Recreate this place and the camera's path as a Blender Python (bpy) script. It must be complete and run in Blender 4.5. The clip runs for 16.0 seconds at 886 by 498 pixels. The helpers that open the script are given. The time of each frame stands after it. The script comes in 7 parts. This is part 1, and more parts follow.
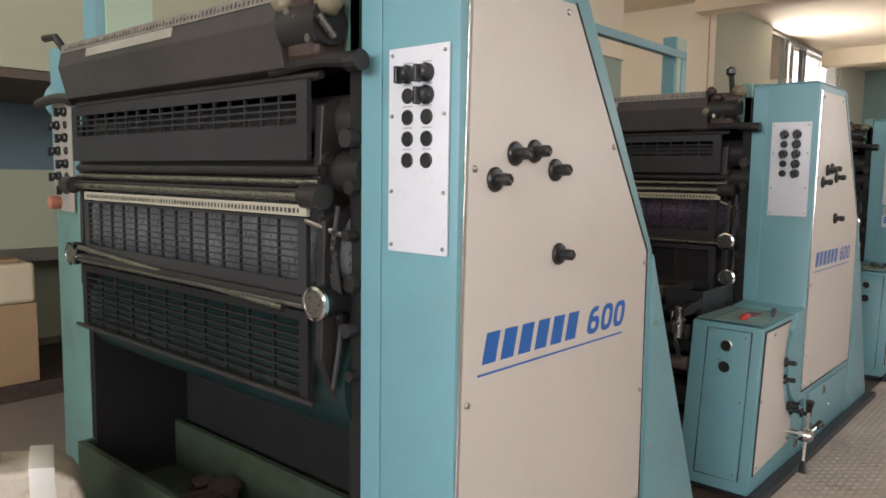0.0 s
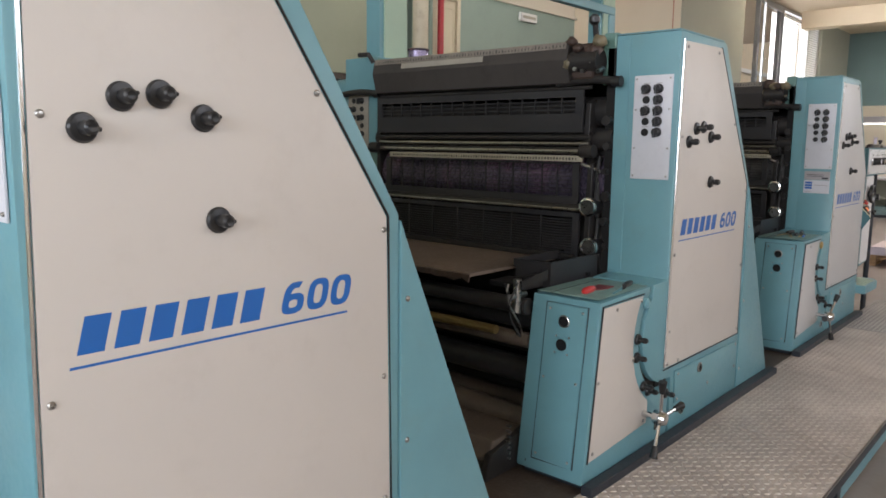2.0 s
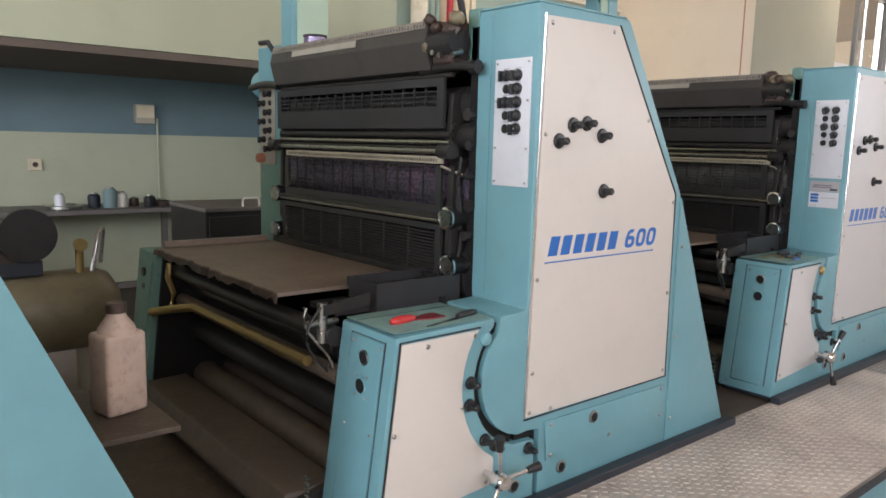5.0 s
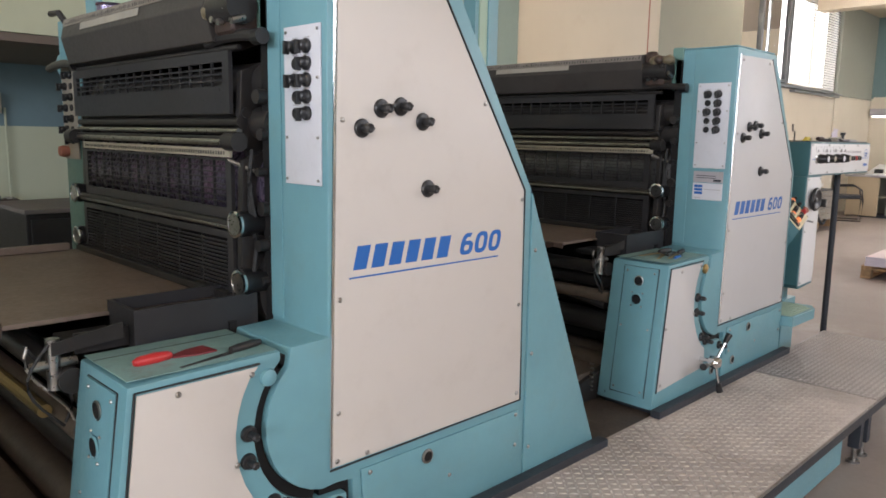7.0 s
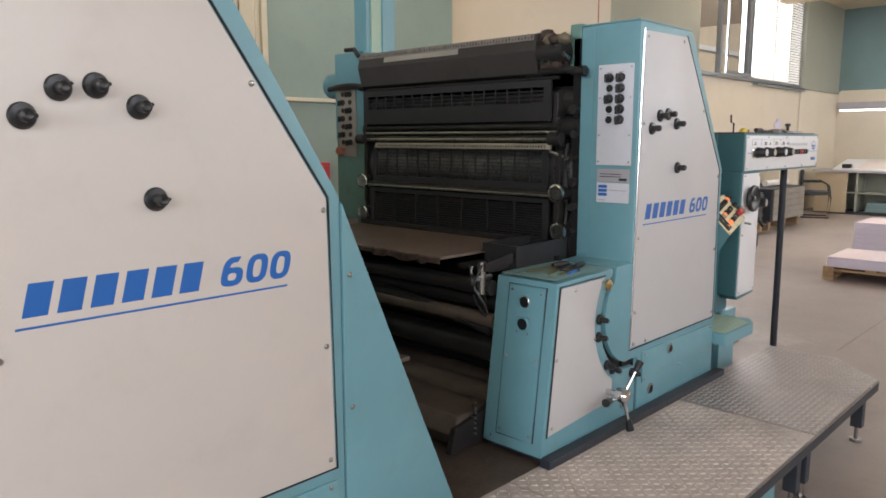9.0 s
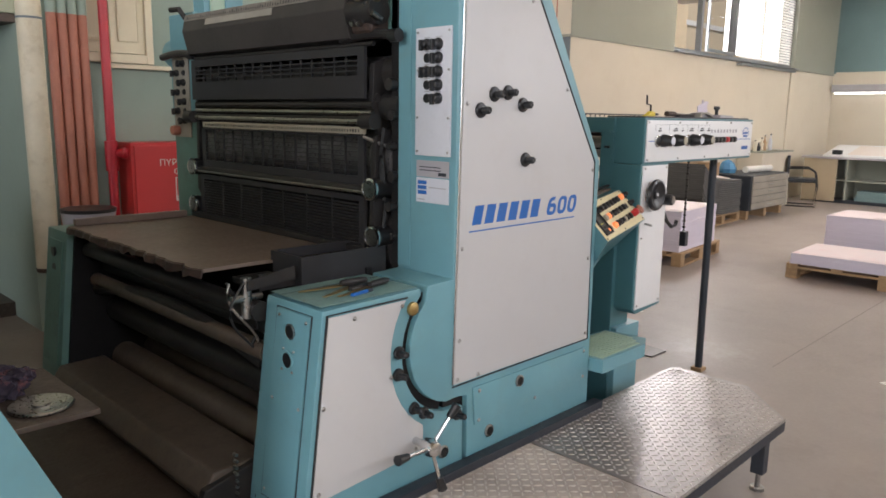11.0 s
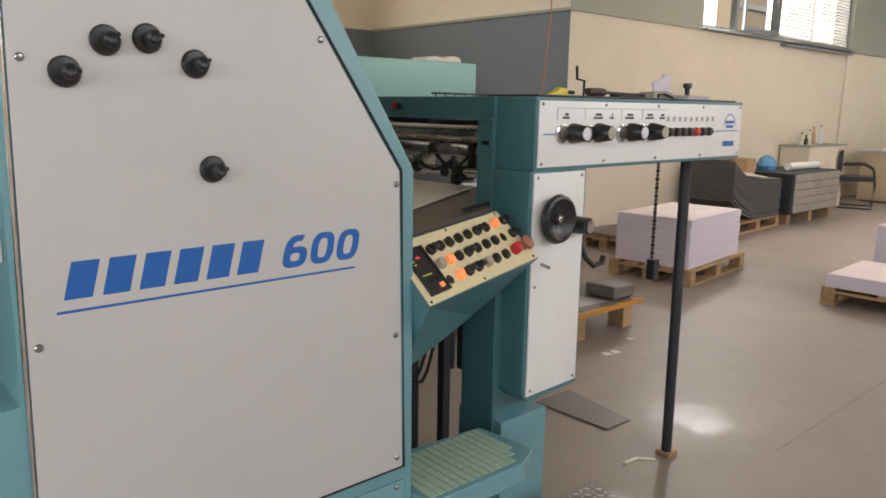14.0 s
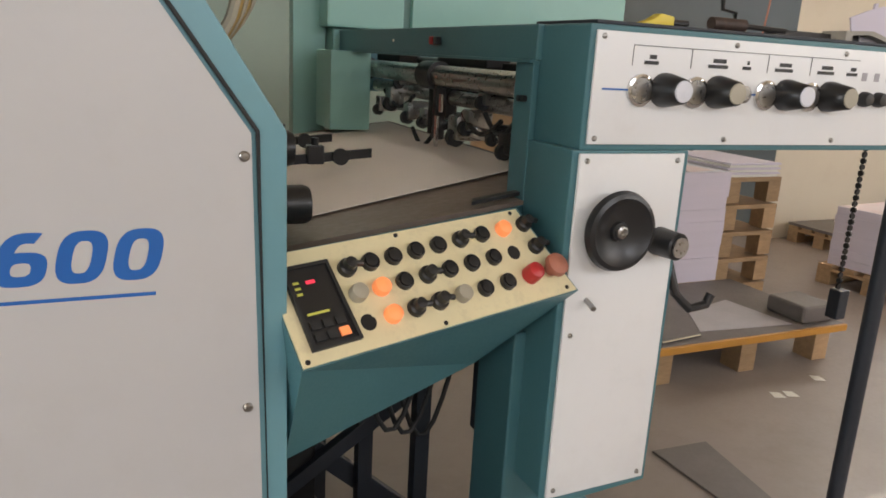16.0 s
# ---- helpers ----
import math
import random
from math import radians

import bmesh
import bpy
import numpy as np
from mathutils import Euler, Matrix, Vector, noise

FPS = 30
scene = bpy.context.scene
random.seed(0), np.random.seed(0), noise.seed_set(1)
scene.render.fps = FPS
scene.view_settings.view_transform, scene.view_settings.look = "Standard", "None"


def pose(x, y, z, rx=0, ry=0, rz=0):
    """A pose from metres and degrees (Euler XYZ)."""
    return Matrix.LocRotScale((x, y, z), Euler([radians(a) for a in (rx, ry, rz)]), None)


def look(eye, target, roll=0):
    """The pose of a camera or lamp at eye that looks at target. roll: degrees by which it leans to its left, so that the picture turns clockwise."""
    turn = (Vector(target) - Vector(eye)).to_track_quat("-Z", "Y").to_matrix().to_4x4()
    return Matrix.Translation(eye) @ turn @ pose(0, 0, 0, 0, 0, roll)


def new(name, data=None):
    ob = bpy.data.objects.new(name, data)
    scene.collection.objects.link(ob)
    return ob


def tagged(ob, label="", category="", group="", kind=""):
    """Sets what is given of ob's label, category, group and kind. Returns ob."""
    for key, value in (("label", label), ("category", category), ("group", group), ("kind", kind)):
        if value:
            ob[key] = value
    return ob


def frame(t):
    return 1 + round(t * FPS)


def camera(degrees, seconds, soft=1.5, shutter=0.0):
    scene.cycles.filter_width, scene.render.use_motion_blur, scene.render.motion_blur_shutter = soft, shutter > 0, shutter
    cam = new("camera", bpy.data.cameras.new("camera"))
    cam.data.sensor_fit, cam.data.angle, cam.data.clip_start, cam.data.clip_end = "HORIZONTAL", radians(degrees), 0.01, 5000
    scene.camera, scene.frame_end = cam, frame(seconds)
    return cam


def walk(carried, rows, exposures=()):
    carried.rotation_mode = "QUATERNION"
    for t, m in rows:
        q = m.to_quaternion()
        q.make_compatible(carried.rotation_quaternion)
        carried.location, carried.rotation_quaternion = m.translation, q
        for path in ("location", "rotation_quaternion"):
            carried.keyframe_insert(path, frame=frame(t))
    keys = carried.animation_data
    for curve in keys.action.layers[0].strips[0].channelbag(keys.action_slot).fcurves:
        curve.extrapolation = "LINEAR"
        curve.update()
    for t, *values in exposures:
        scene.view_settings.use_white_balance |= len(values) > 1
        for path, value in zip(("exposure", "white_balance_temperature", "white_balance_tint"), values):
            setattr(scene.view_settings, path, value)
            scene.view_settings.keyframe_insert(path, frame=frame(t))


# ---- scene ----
cam = camera(62.41, 16.0, soft=1.7)
PATH = [
    (0.0, pose(-1.018, -0.871, 1.488, 84.22, -0.83, -48.27)),
    (0.5, pose(-0.867, -0.863, 1.489, 83.61, -0.53, -48.95)),
    (1.0, pose(-0.701, -0.919, 1.478, 82.67, -0.58, -49.55)),
    (1.5, pose(-0.547, -1.113, 1.477, 82.14, -0.40, -49.44)),
    (2.0, pose(-0.383, -1.190, 1.463, 81.80, -0.68, -48.20)),
    (2.5, pose(-0.200, -1.236, 1.474, 81.63, -0.75, -45.90)),
    (3.0, pose(-0.012, -1.365, 1.465, 81.89, -0.88, -42.46)),
    (3.2, pose(0.062, -1.413, 1.478, 81.80, -1.46, -41.27)),
    (3.7, pose(0.220, -1.494, 1.477, 81.89, -1.69, -39.39)),
    (4.25, pose(0.400, -1.540, 1.471, 81.93, -1.64, -38.78)),
    (4.8, pose(0.567, -1.549, 1.465, 81.86, -1.46, -39.21)),
    (5.3, pose(0.692, -1.533, 1.462, 81.63, -1.35, -40.08)),
    (5.5, pose(0.743, -1.540, 1.466, 81.30, -1.40, -40.53)),
    (6.0, pose(0.879, -1.486, 1.463, 81.09, -1.28, -41.76)),
    (6.5, pose(1.006, -1.434, 1.472, 80.93, -1.32, -43.34)),
    (7.0, pose(1.187, -1.470, 1.466, 81.19, -1.01, -44.74)),
    (7.5, pose(1.371, -1.512, 1.464, 81.27, -0.85, -45.98)),
    (8.0, pose(1.551, -1.477, 1.453, 81.31, -0.66, -46.44)),
    (8.2, pose(1.632, -1.461, 1.446, 81.59, -0.27, -46.33)),
    (8.7, pose(1.807, -1.440, 1.440, 81.58, -0.03, -46.30)),
    (9.25, pose(2.042, -1.437, 1.441, 81.22, 0.03, -45.91)),
    (9.8, pose(2.293, -1.452, 1.447, 80.72, -0.10, -45.49)),
    (10.3, pose(2.511, -1.482, 1.453, 80.29, -0.36, -45.34)),
    (10.5, pose(2.611, -1.492, 1.447, 80.09, -0.23, -45.69)),
    (11.0, pose(2.870, -1.548, 1.462, 79.68, -0.92, -45.42)),
    (11.5, pose(3.080, -1.496, 1.445, 79.60, -0.27, -45.52)),
    (12.0, pose(3.315, -1.412, 1.454, 79.94, 0.38, -45.67)),
    (12.5, pose(3.573, -1.428, 1.461, 80.46, -0.33, -43.64)),
    (13.0, pose(3.800, -1.409, 1.457, 80.37, -0.74, -42.44)),
    (13.5, pose(4.026, -1.314, 1.449, 79.87, -0.76, -41.81)),
    (14.0, pose(4.276, -1.261, 1.437, 78.98, -0.88, -41.26)),
    (14.5, pose(4.513, -1.217, 1.447, 78.43, -1.82, -37.25)),
    (15.0, pose(4.693, -1.117, 1.432, 77.98, -1.73, -34.82)),
    (15.5, pose(4.882, -1.014, 1.416, 77.14, -2.19, -31.62)),
    (16.0, pose(5.101, -0.928, 1.402, 75.26, -3.10, -23.68)),
]
walk(cam, PATH, exposures=[(0.0, -0.2, 6700, 15), (1.0, -0.12, 6330, 14), (2.0, -0.08, 6280, 14), (3.0, 0.08, 6230, 14), (5.5, 0.5, 6240, 16), (8.0, 0.25, 6220, 15), (11.0, 0.35, 6220, 14.5), (13.0, 0.25, 6330, 12), (14.5, 0.15, 6500, 12), (15.2, 0.12, 6520, 12), (16.0, 0.3, 6550, 13)])

# ---- world, sun, large lights ----
world = bpy.data.worlds.new("sky")
scene.world = world
world.use_nodes = True
wn = world.node_tree.nodes
sky = wn.new("ShaderNodeTexSky")
sky.sky_type = "NISHITA"
sky.sun_disc = False
sky.sun_elevation = radians(61)
sky.sun_rotation = radians(200)
world.node_tree.links.new(sky.outputs[0], wn["Background"].inputs[0])
wn["Background"].inputs[1].default_value = 0.15
sun = new("sun", bpy.data.lights.new("sun", "SUN"))
sun.data.energy, sun.data.angle, sun.data.color = 2.0, radians(3), (1.0, 0.95, 0.86)
sun.matrix_world = look((6, -13, 24), (6, 0, 0))


def window_light(x, y, z, w, h, ty, tz, power, color=(1.0, 0.98, 0.955)):
    lamp = new("window_light", bpy.data.lights.new("window_light", "AREA"))
    lamp.data.shape, lamp.data.size, lamp.data.size_y = "RECTANGLE", w, h
    lamp.data.energy, lamp.data.color = power, color
    lamp.matrix_world = look((x, y, z), (x, ty, tz))


FRONT_Y = -5.2
WIN1 = (13.28, 0.86)
FRONT_WINDOWS = [(-3.2, -0.4), (1.2, 4.0), (5.6, 8.4), (10.0, 12.8), (14.4, 17.2)]
for (wx0, wx1), power in zip(FRONT_WINDOWS, (72, 56, 50, 85, 95)):
    window_light((wx0 + wx1) / 2, FRONT_Y + 0.05, 3.2, 2.7, 1.5, 0.0, 0.6, power)
window_light(WIN1[0], 3.69, 3.3, WIN1[1], 1.6, 0.0, 3.3, 170)
window_light(16.2, 3.93, 3.3, 2.4, 1.6, 0.0, 3.3, 40)
# unseen alcove opening, added to brighten the cream wall beside it
window_light(7.85, 7.1, 3.35, 0.75, 1.2, 4.0, 3.3, 50)
REAR_X = -6.0
REAR_WINDOWS = [(-6.6, -4.2), (-3.4, -1.0), (-0.2, 2.2)]
for wy0, wy1 in REAR_WINDOWS:
    lamp = new("window_light", bpy.data.lights.new("window_light", "AREA"))
    lamp.data.shape, lamp.data.size, lamp.data.size_y = "RECTANGLE", 2.3, 2.2
    lamp.data.energy, lamp.data.color = 185, (0.91, 0.96, 1.0)
    lamp.matrix_world = look((REAR_X + 0.05, (wy0 + wy1) / 2, 2.5), (2.0, (wy0 + wy1) / 2 + 0.6, 1.2))

# ---- materials ----


def material(name, base, rough=0.5, metal=0.0, vary=0.18, dirt=None, dirt_amount=0.3, scale=3.0, fine=70.0,
             bump=0.05, coat=0.0, stretch=(1, 1, 1), piece=0.0, spec=0.5):
    m = bpy.data.materials.new(name)
    m.use_nodes = True
    n, l = m.node_tree.nodes, m.node_tree.links
    b = n["Principled BSDF"]
    tc = n.new("ShaderNodeTexCoord")
    mp = n.new("ShaderNodeMapping")
    mp.inputs["Scale"].default_value = stretch
    geo = n.new("ShaderNodeNewGeometry")
    l.new(geo.outputs["Position"], mp.inputs["Vector"])
    big = n.new("ShaderNodeTexNoise")
    big.inputs["Scale"].default_value, big.inputs["Detail"].default_value, big.inputs["Roughness"].default_value = scale, 6, 0.65
    l.new(mp.outputs[0], big.inputs["Vector"])
    small = n.new("ShaderNodeTexNoise")
    small.inputs["Scale"].default_value, small.inputs["Detail"].default_value = fine, 4
    l.new(mp.outputs[0], small.inputs["Vector"])
    ramp = n.new("ShaderNodeValToRGB")
    ramp.color_ramp.elements[0].position, ramp.color_ramp.elements[1].position = 0.3, 0.72
    k = 1 - vary
    ramp.color_ramp.elements[0].color = (base[0] * k, base[1] * k, base[2] * k, 1)
    ramp.color_ramp.elements[1].color = (*base, 1)
    l.new(big.outputs[0], ramp.inputs[0])
    col = ramp.outputs[0]
    if dirt:
        spots = n.new("ShaderNodeTexNoise")
        spots.inputs["Scale"].default_value, spots.inputs["Detail"].default_value, spots.inputs["Roughness"].default_value = scale * 3.1, 8, 0.72
        l.new(mp.outputs[0], spots.inputs["Vector"])
        edge = n.new("ShaderNodeMapRange")
        edge.inputs["From Min"].default_value, edge.inputs["From Max"].default_value = 0.52, 0.72
        edge.inputs["To Max"].default_value = dirt_amount
        l.new(spots.outputs[0], edge.inputs["Value"])
        mix = n.new("ShaderNodeMixRGB")
        mix.inputs[2].default_value = (*dirt, 1)
        l.new(edge.outputs[0], mix.inputs[0])
        l.new(col, mix.inputs[1])
        col = mix.outputs[0]
    if piece:
        info = n.new("ShaderNodeObjectInfo")
        mr = n.new("ShaderNodeMapRange")
        mr.inputs["To Min"].default_value, mr.inputs["To Max"].default_value = 1 - piece, 1 + piece
        l.new(info.outputs["Random"], mr.inputs["Value"])
        hsv = n.new("ShaderNodeHueSaturation")
        l.new(mr.outputs[0], hsv.inputs["Value"])
        l.new(col, hsv.inputs["Color"])
        col = hsv.outputs[0]
    l.new(col, b.inputs["Base Color"])
    rr = n.new("ShaderNodeMapRange")
    rr.inputs["To Min"].default_value, rr.inputs["To Max"].default_value = max(0.02, rough - 0.12), min(1, rough + 0.12)
    l.new(small.outputs[0], rr.inputs["Value"])
    l.new(rr.outputs[0], b.inputs["Roughness"])
    b.inputs["Metallic"].default_value = metal
    b.inputs["Specular IOR Level"].default_value = spec
    b.inputs["Coat Weight"].default_value = coat
    if bump:
        bp = n.new("ShaderNodeBump")
        bp.inputs["Strength"].default_value, bp.inputs["Distance"].default_value = bump, 0.004
        l.new(small.outputs[0], bp.inputs["Height"])
        l.new(bp.outputs[0], b.inputs["Normal"])
    return m


def glowing(name, color, strength):
    m = bpy.data.materials.new(name)
    m.use_nodes = True
    b = m.node_tree.nodes["Principled BSDF"]
    b.inputs["Base Color"].default_value = (*color, 1)
    b.inputs["Emission Color"].default_value = (*color, 1)
    b.inputs["Emission Strength"].default_value = strength
    return m


GRIME = (0.07, 0.06, 0.045)
M_TEAL = material("teal machine paint", (0.16, 0.348, 0.4), 0.36, vary=0.16, dirt=(0.16, 0.27, 0.25), dirt_amount=0.35, scale=2.2, bump=0.03)
M_GREEN = material("green machine paint", (0.13, 0.255, 0.225), 0.42, vary=0.2, dirt=GRIME, dirt_amount=0.4, scale=3)
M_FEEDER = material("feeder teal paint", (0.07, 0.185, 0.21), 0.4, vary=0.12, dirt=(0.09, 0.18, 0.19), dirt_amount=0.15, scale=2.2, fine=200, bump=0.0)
M_HOOD = material("pale green paint", (0.28, 0.52, 0.46), 0.4, vary=0.1)
M_PALE = material("pale post paint", (0.42, 0.55, 0.42), 0.5, vary=0.12)
M_BEIGE = material("beige cover sheet", (0.585, 0.545, 0.5), 0.42, vary=0.05, dirt=(0.42, 0.37, 0.32), dirt_amount=0.22, scale=1.6, fine=160, bump=0.02)
M_WHITE = material("white cover sheet", (0.78, 0.78, 0.775), 0.36, vary=0.05, dirt=(0.5, 0.48, 0.45), dirt_amount=0.15, scale=2, bump=0.02)
# darkened copy of M_WHITE: unit three's dimmer light is in the base colour
M_WHITE_DIM = material("dimmed white cover sheet", (0.535, 0.53, 0.525), 0.42, vary=0.06, dirt=(0.44, 0.42, 0.39), dirt_amount=0.25, scale=1.6, fine=160, bump=0.02)
M_WORNSCALE = material("worn grey scale", (0.24, 0.21, 0.18), 0.5, vary=0.35, dirt=(0.08, 0.06, 0.05), dirt_amount=0.7, scale=14)
M_PLATE = material("grey white control plate", (0.66, 0.67, 0.72), 0.35, vary=0.05, dirt=(0.4, 0.4, 0.42), dirt_amount=0.2, scale=9, bump=0.02)
M_BLACK = material("black plastic", (0.018, 0.018, 0.019), 0.34, vary=0.2, bump=0.02)
M_RUBBER = material("black rubber", (0.02, 0.02, 0.02), 0.6, vary=0.3)
M_IRON = material("oily dark iron", (0.044, 0.041, 0.04), 0.36, metal=0.25, spec=0.3, vary=0.4, dirt=(0.045, 0.03, 0.022), dirt_amount=0.5, scale=6, fine=110, bump=0.06)
M_DARK = material("dark guard paint", (0.04, 0.039, 0.041), 0.33, vary=0.25, dirt=(0.04, 0.032, 0.027), dirt_amount=0.35, scale=4, bump=0.03, spec=0.25)
M_DUCT = material("soot brown duct sheet", (0.066, 0.059, 0.055), 0.4, vary=0.3, dirt=(0.03, 0.026, 0.024), dirt_amount=0.5, scale=2.5, bump=0.04, spec=0.2)
# near-black oily castings, with the shade of deep recesses put into the colour
M_CAVE = material("recess dark casting", (0.019, 0.018, 0.018), 0.6, vary=0.4, spec=0.2)
M_TRAY = material("oil filmed tray paint", (0.055, 0.08, 0.05), 0.4, vary=0.4, dirt=(0.03, 0.03, 0.015), dirt_amount=0.8, scale=6, bump=0.1)
M_RUST = material("brown grimy cast iron", (0.07, 0.045, 0.036), 0.55, metal=0.2, vary=0.4, dirt=(0.16, 0.09, 0.06), dirt_amount=0.4, scale=12, bump=0.3)
M_STEEL = material("worn steel", (0.46, 0.45, 0.43), 0.3, metal=1.0, vary=0.25, dirt=(0.2, 0.17, 0.13), dirt_amount=0.5, scale=9, fine=120)
M_CHROME = material("polished steel", (0.72, 0.72, 0.72), 0.16, metal=1.0, vary=0.1, bump=0.01)
M_BRASS = material("dull brass", (0.42, 0.3, 0.12), 0.38, metal=0.8, vary=0.2)
M_TREAD = material("dusty checker plate", (0.6, 0.52, 0.46), 0.45, metal=0.05, vary=0.45, dirt=(0.27, 0.215, 0.18), dirt_amount=0.6, scale=2.1, fine=90, bump=0.15)
M_LOZENGE = material("dusty worn treads", (0.66, 0.6, 0.54), 0.34, metal=0.3, vary=0.4, dirt=(0.34, 0.28, 0.24), dirt_amount=0.6, scale=2.1)
M_TREAD_END = material("bare checker plate", (0.31, 0.28, 0.265), 0.36, metal=0.55, vary=0.3, dirt=(0.3, 0.25, 0.22), dirt_amount=0.5, scale=2.6, fine=90, bump=0.1)
M_LOZENGE_END = material("worn bright treads", (0.62, 0.58, 0.55), 0.36, metal=0.65, vary=0.3, dirt=(0.4, 0.32, 0.27), dirt_amount=0.4, scale=2.6)
M_BOARD = material("ink stained board", (0.21, 0.16, 0.125), 0.42, vary=0.35, dirt=(0.24, 0.18, 0.14), dirt_amount=0.35, scale=5, bump=0.2)
M_ROLL = material("brown rubber roller", (0.135, 0.105, 0.082), 0.45, vary=0.35, dirt=(0.04, 0.035, 0.03), dirt_amount=0.5, scale=7)
M_FILTH = material("oil soaked floor plate", (0.085, 0.06, 0.045), 0.55, vary=0.45, dirt=(0.17, 0.13, 0.1), dirt_amount=0.4, scale=7, bump=0.4)
M_SCALE = material("cream scale strip", (0.42, 0.385, 0.3), 0.5, vary=0.15)
M_INK = material("black print", (0.03, 0.03, 0.03), 0.5, bump=0)
M_BLUE = material("blue lettering", (0.017, 0.125, 0.43), 0.4, vary=0.06, bump=0)
M_RED = material("red plastic", (0.5, 0.03, 0.03), 0.35, vary=0.1)
M_REDDARK = material("dark red ink stain", (0.2, 0.025, 0.03), 0.4, vary=0.3, scale=20)
M_FIRE = material("red cabinet paint", (0.64, 0.045, 0.045), 0.4, vary=0.1)
M_PIPE_RED = material("red pipe paint", (0.5, 0.022, 0.035), 0.35, vary=0.15)
M_TERRA = material("terracotta pipe paint", (0.44, 0.165, 0.105), 0.55, vary=0.2, dirt=(0.2, 0.09, 0.06), scale=4)
M_PIPE_CREAM = material("cream pipe paint", (0.74, 0.65, 0.49), 0.5, vary=0.22, dirt=(0.35, 0.25, 0.13), dirt_amount=0.4, scale=4)
M_WALL_CREAM = material("cream wall plaster", (0.69, 0.62, 0.5), 0.85, vary=0.07, dirt=(0.55, 0.46, 0.34), dirt_amount=0.25, scale=0.7, fine=60, bump=0.08)
M_WALL_GREEN = material("light green wall plaster", (0.46, 0.48, 0.35), 0.85, vary=0.09, dirt=(0.33, 0.34, 0.25), dirt_amount=0.25, scale=0.8, fine=60, bump=0.08)
M_WALL_SAGE = material("sage wall paint", (0.3, 0.37, 0.31), 0.8, vary=0.1, dirt=(0.2, 0.25, 0.21), dirt_amount=0.25, scale=0.9, bump=0.08)
M_WALL_BLUE = material("blue grey wall", (0.145, 0.215, 0.24), 0.75, vary=0.15, dirt=(0.1, 0.14, 0.15), dirt_amount=0.3, scale=1.1, bump=0.08)
M_WALL_SLATE = material("slate wall paint", (0.16, 0.19, 0.21), 0.7, vary=0.12, scale=1.1, bump=0.08)
M_WALL_TEAL = material("teal wall paint", (0.17, 0.255, 0.26), 0.75, vary=0.12, scale=1.1, bump=0.08)
M_WALL_GREY = material("grey green pier paint", (0.33, 0.34, 0.28), 0.8, vary=0.08, scale=0.8, bump=0.08)
M_CEIL = material("cream ceiling", (0.68, 0.58, 0.43), 0.9, vary=0.08, scale=0.6)
# shade under the recess lintel, put into a dark brown base colour
M_SOFFIT_SHADED = material("brown soffit with shade", (0.13, 0.1, 0.08), 0.8, vary=0.2)
M_WOODFRAME = material("cream window wood", (0.68, 0.6, 0.43), 0.5, vary=0.1)
M_ALU = material("dull aluminium frame", (0.3, 0.31, 0.32), 0.4, metal=0.7, vary=0.15)
M_PALLET = material("pallet wood", (0.43, 0.28, 0.15), 0.75, vary=0.3, dirt=(0.2, 0.13, 0.08), dirt_amount=0.4, scale=8, stretch=(1, 4, 4), piece=0.15)
M_PAPER = material("stacked paper edges", (0.66, 0.61, 0.7), 0.8, vary=0.1, scale=1.5, fine=220, stretch=(0.2, 0.2, 6), bump=0.3)
M_PAPER_TOP = material("printed paper", (0.72, 0.62, 0.62), 0.6, vary=0.1, dirt=(0.7, 0.4, 0.42), dirt_amount=0.4, scale=2.5)
M_SHEET = material("white paper sheet", (0.78, 0.7, 0.63), 0.6, vary=0.04, bump=0.01)
M_CARD = material("brown cardboard", (0.42, 0.28, 0.16), 0.8, vary=0.15)
M_MATS = material("grey printing plates", (0.115, 0.115, 0.115), 0.5, vary=0.35, scale=4, stretch=(1, 1, 12))
M_CABFRONT = material("worn grey drawer front", (0.36, 0.33, 0.28), 0.55, vary=0.25, scale=3, dirt=(0.18, 0.16, 0.13))
M_NAVY = material("dark blue steel", (0.025, 0.03, 0.04), 0.5, vary=0.25)
M_JUG = material("stained white jug plastic", (0.62, 0.56, 0.46), 0.45, vary=0.15, dirt=(0.25, 0.12, 0.08), dirt_amount=0.55, scale=11)
M_PINKJUG = material("pink stained canister plastic", (0.5, 0.37, 0.3), 0.5, vary=0.2, dirt=(0.2, 0.12, 0.1), dirt_amount=0.6, scale=12)
M_TANK = material("olive compressor paint", (0.2, 0.165, 0.1), 0.4, vary=0.3, dirt=(0.06, 0.05, 0.03), scale=5)
M_AMBER = material("amber jar", (0.42, 0.16, 0.03), 0.3, vary=0.15)
M_CONSOLE = material("cream console plate", (0.78, 0.69, 0.43), 0.4, vary=0.06, dirt=(0.35, 0.3, 0.2), dirt_amount=0.3, scale=9, bump=0.02)
M_YELLOW = material("yellow plastic", (0.75, 0.58, 0.04), 0.4)
M_TAN = material("tan laminate", (0.46, 0.37, 0.25), 0.5, vary=0.1, scale=2)
M_GREYCARD = material("grey folded card", (0.42, 0.4, 0.42), 0.6)
M_ORANGE_EDGE = material("orange board edge", (0.55, 0.26, 0.04), 0.6, vary=0.2)
M_GREYBOARD = material("scuffed grey board", (0.17, 0.15, 0.14), 0.5, vary=0.25, scale=4)
M_RAG = material("dark rag", (0.04, 0.03, 0.05), 0.9, vary=0.4, dirt=(0.4, 0.12, 0.1), dirt_amount=0.5, scale=10)
M_LITTER = material("torn white paper", (0.75, 0.73, 0.68), 0.7, vary=0.05, bump=0)
M_FACADE = material("beige facade outside", (0.62, 0.47, 0.28), 0.9, vary=0.08)
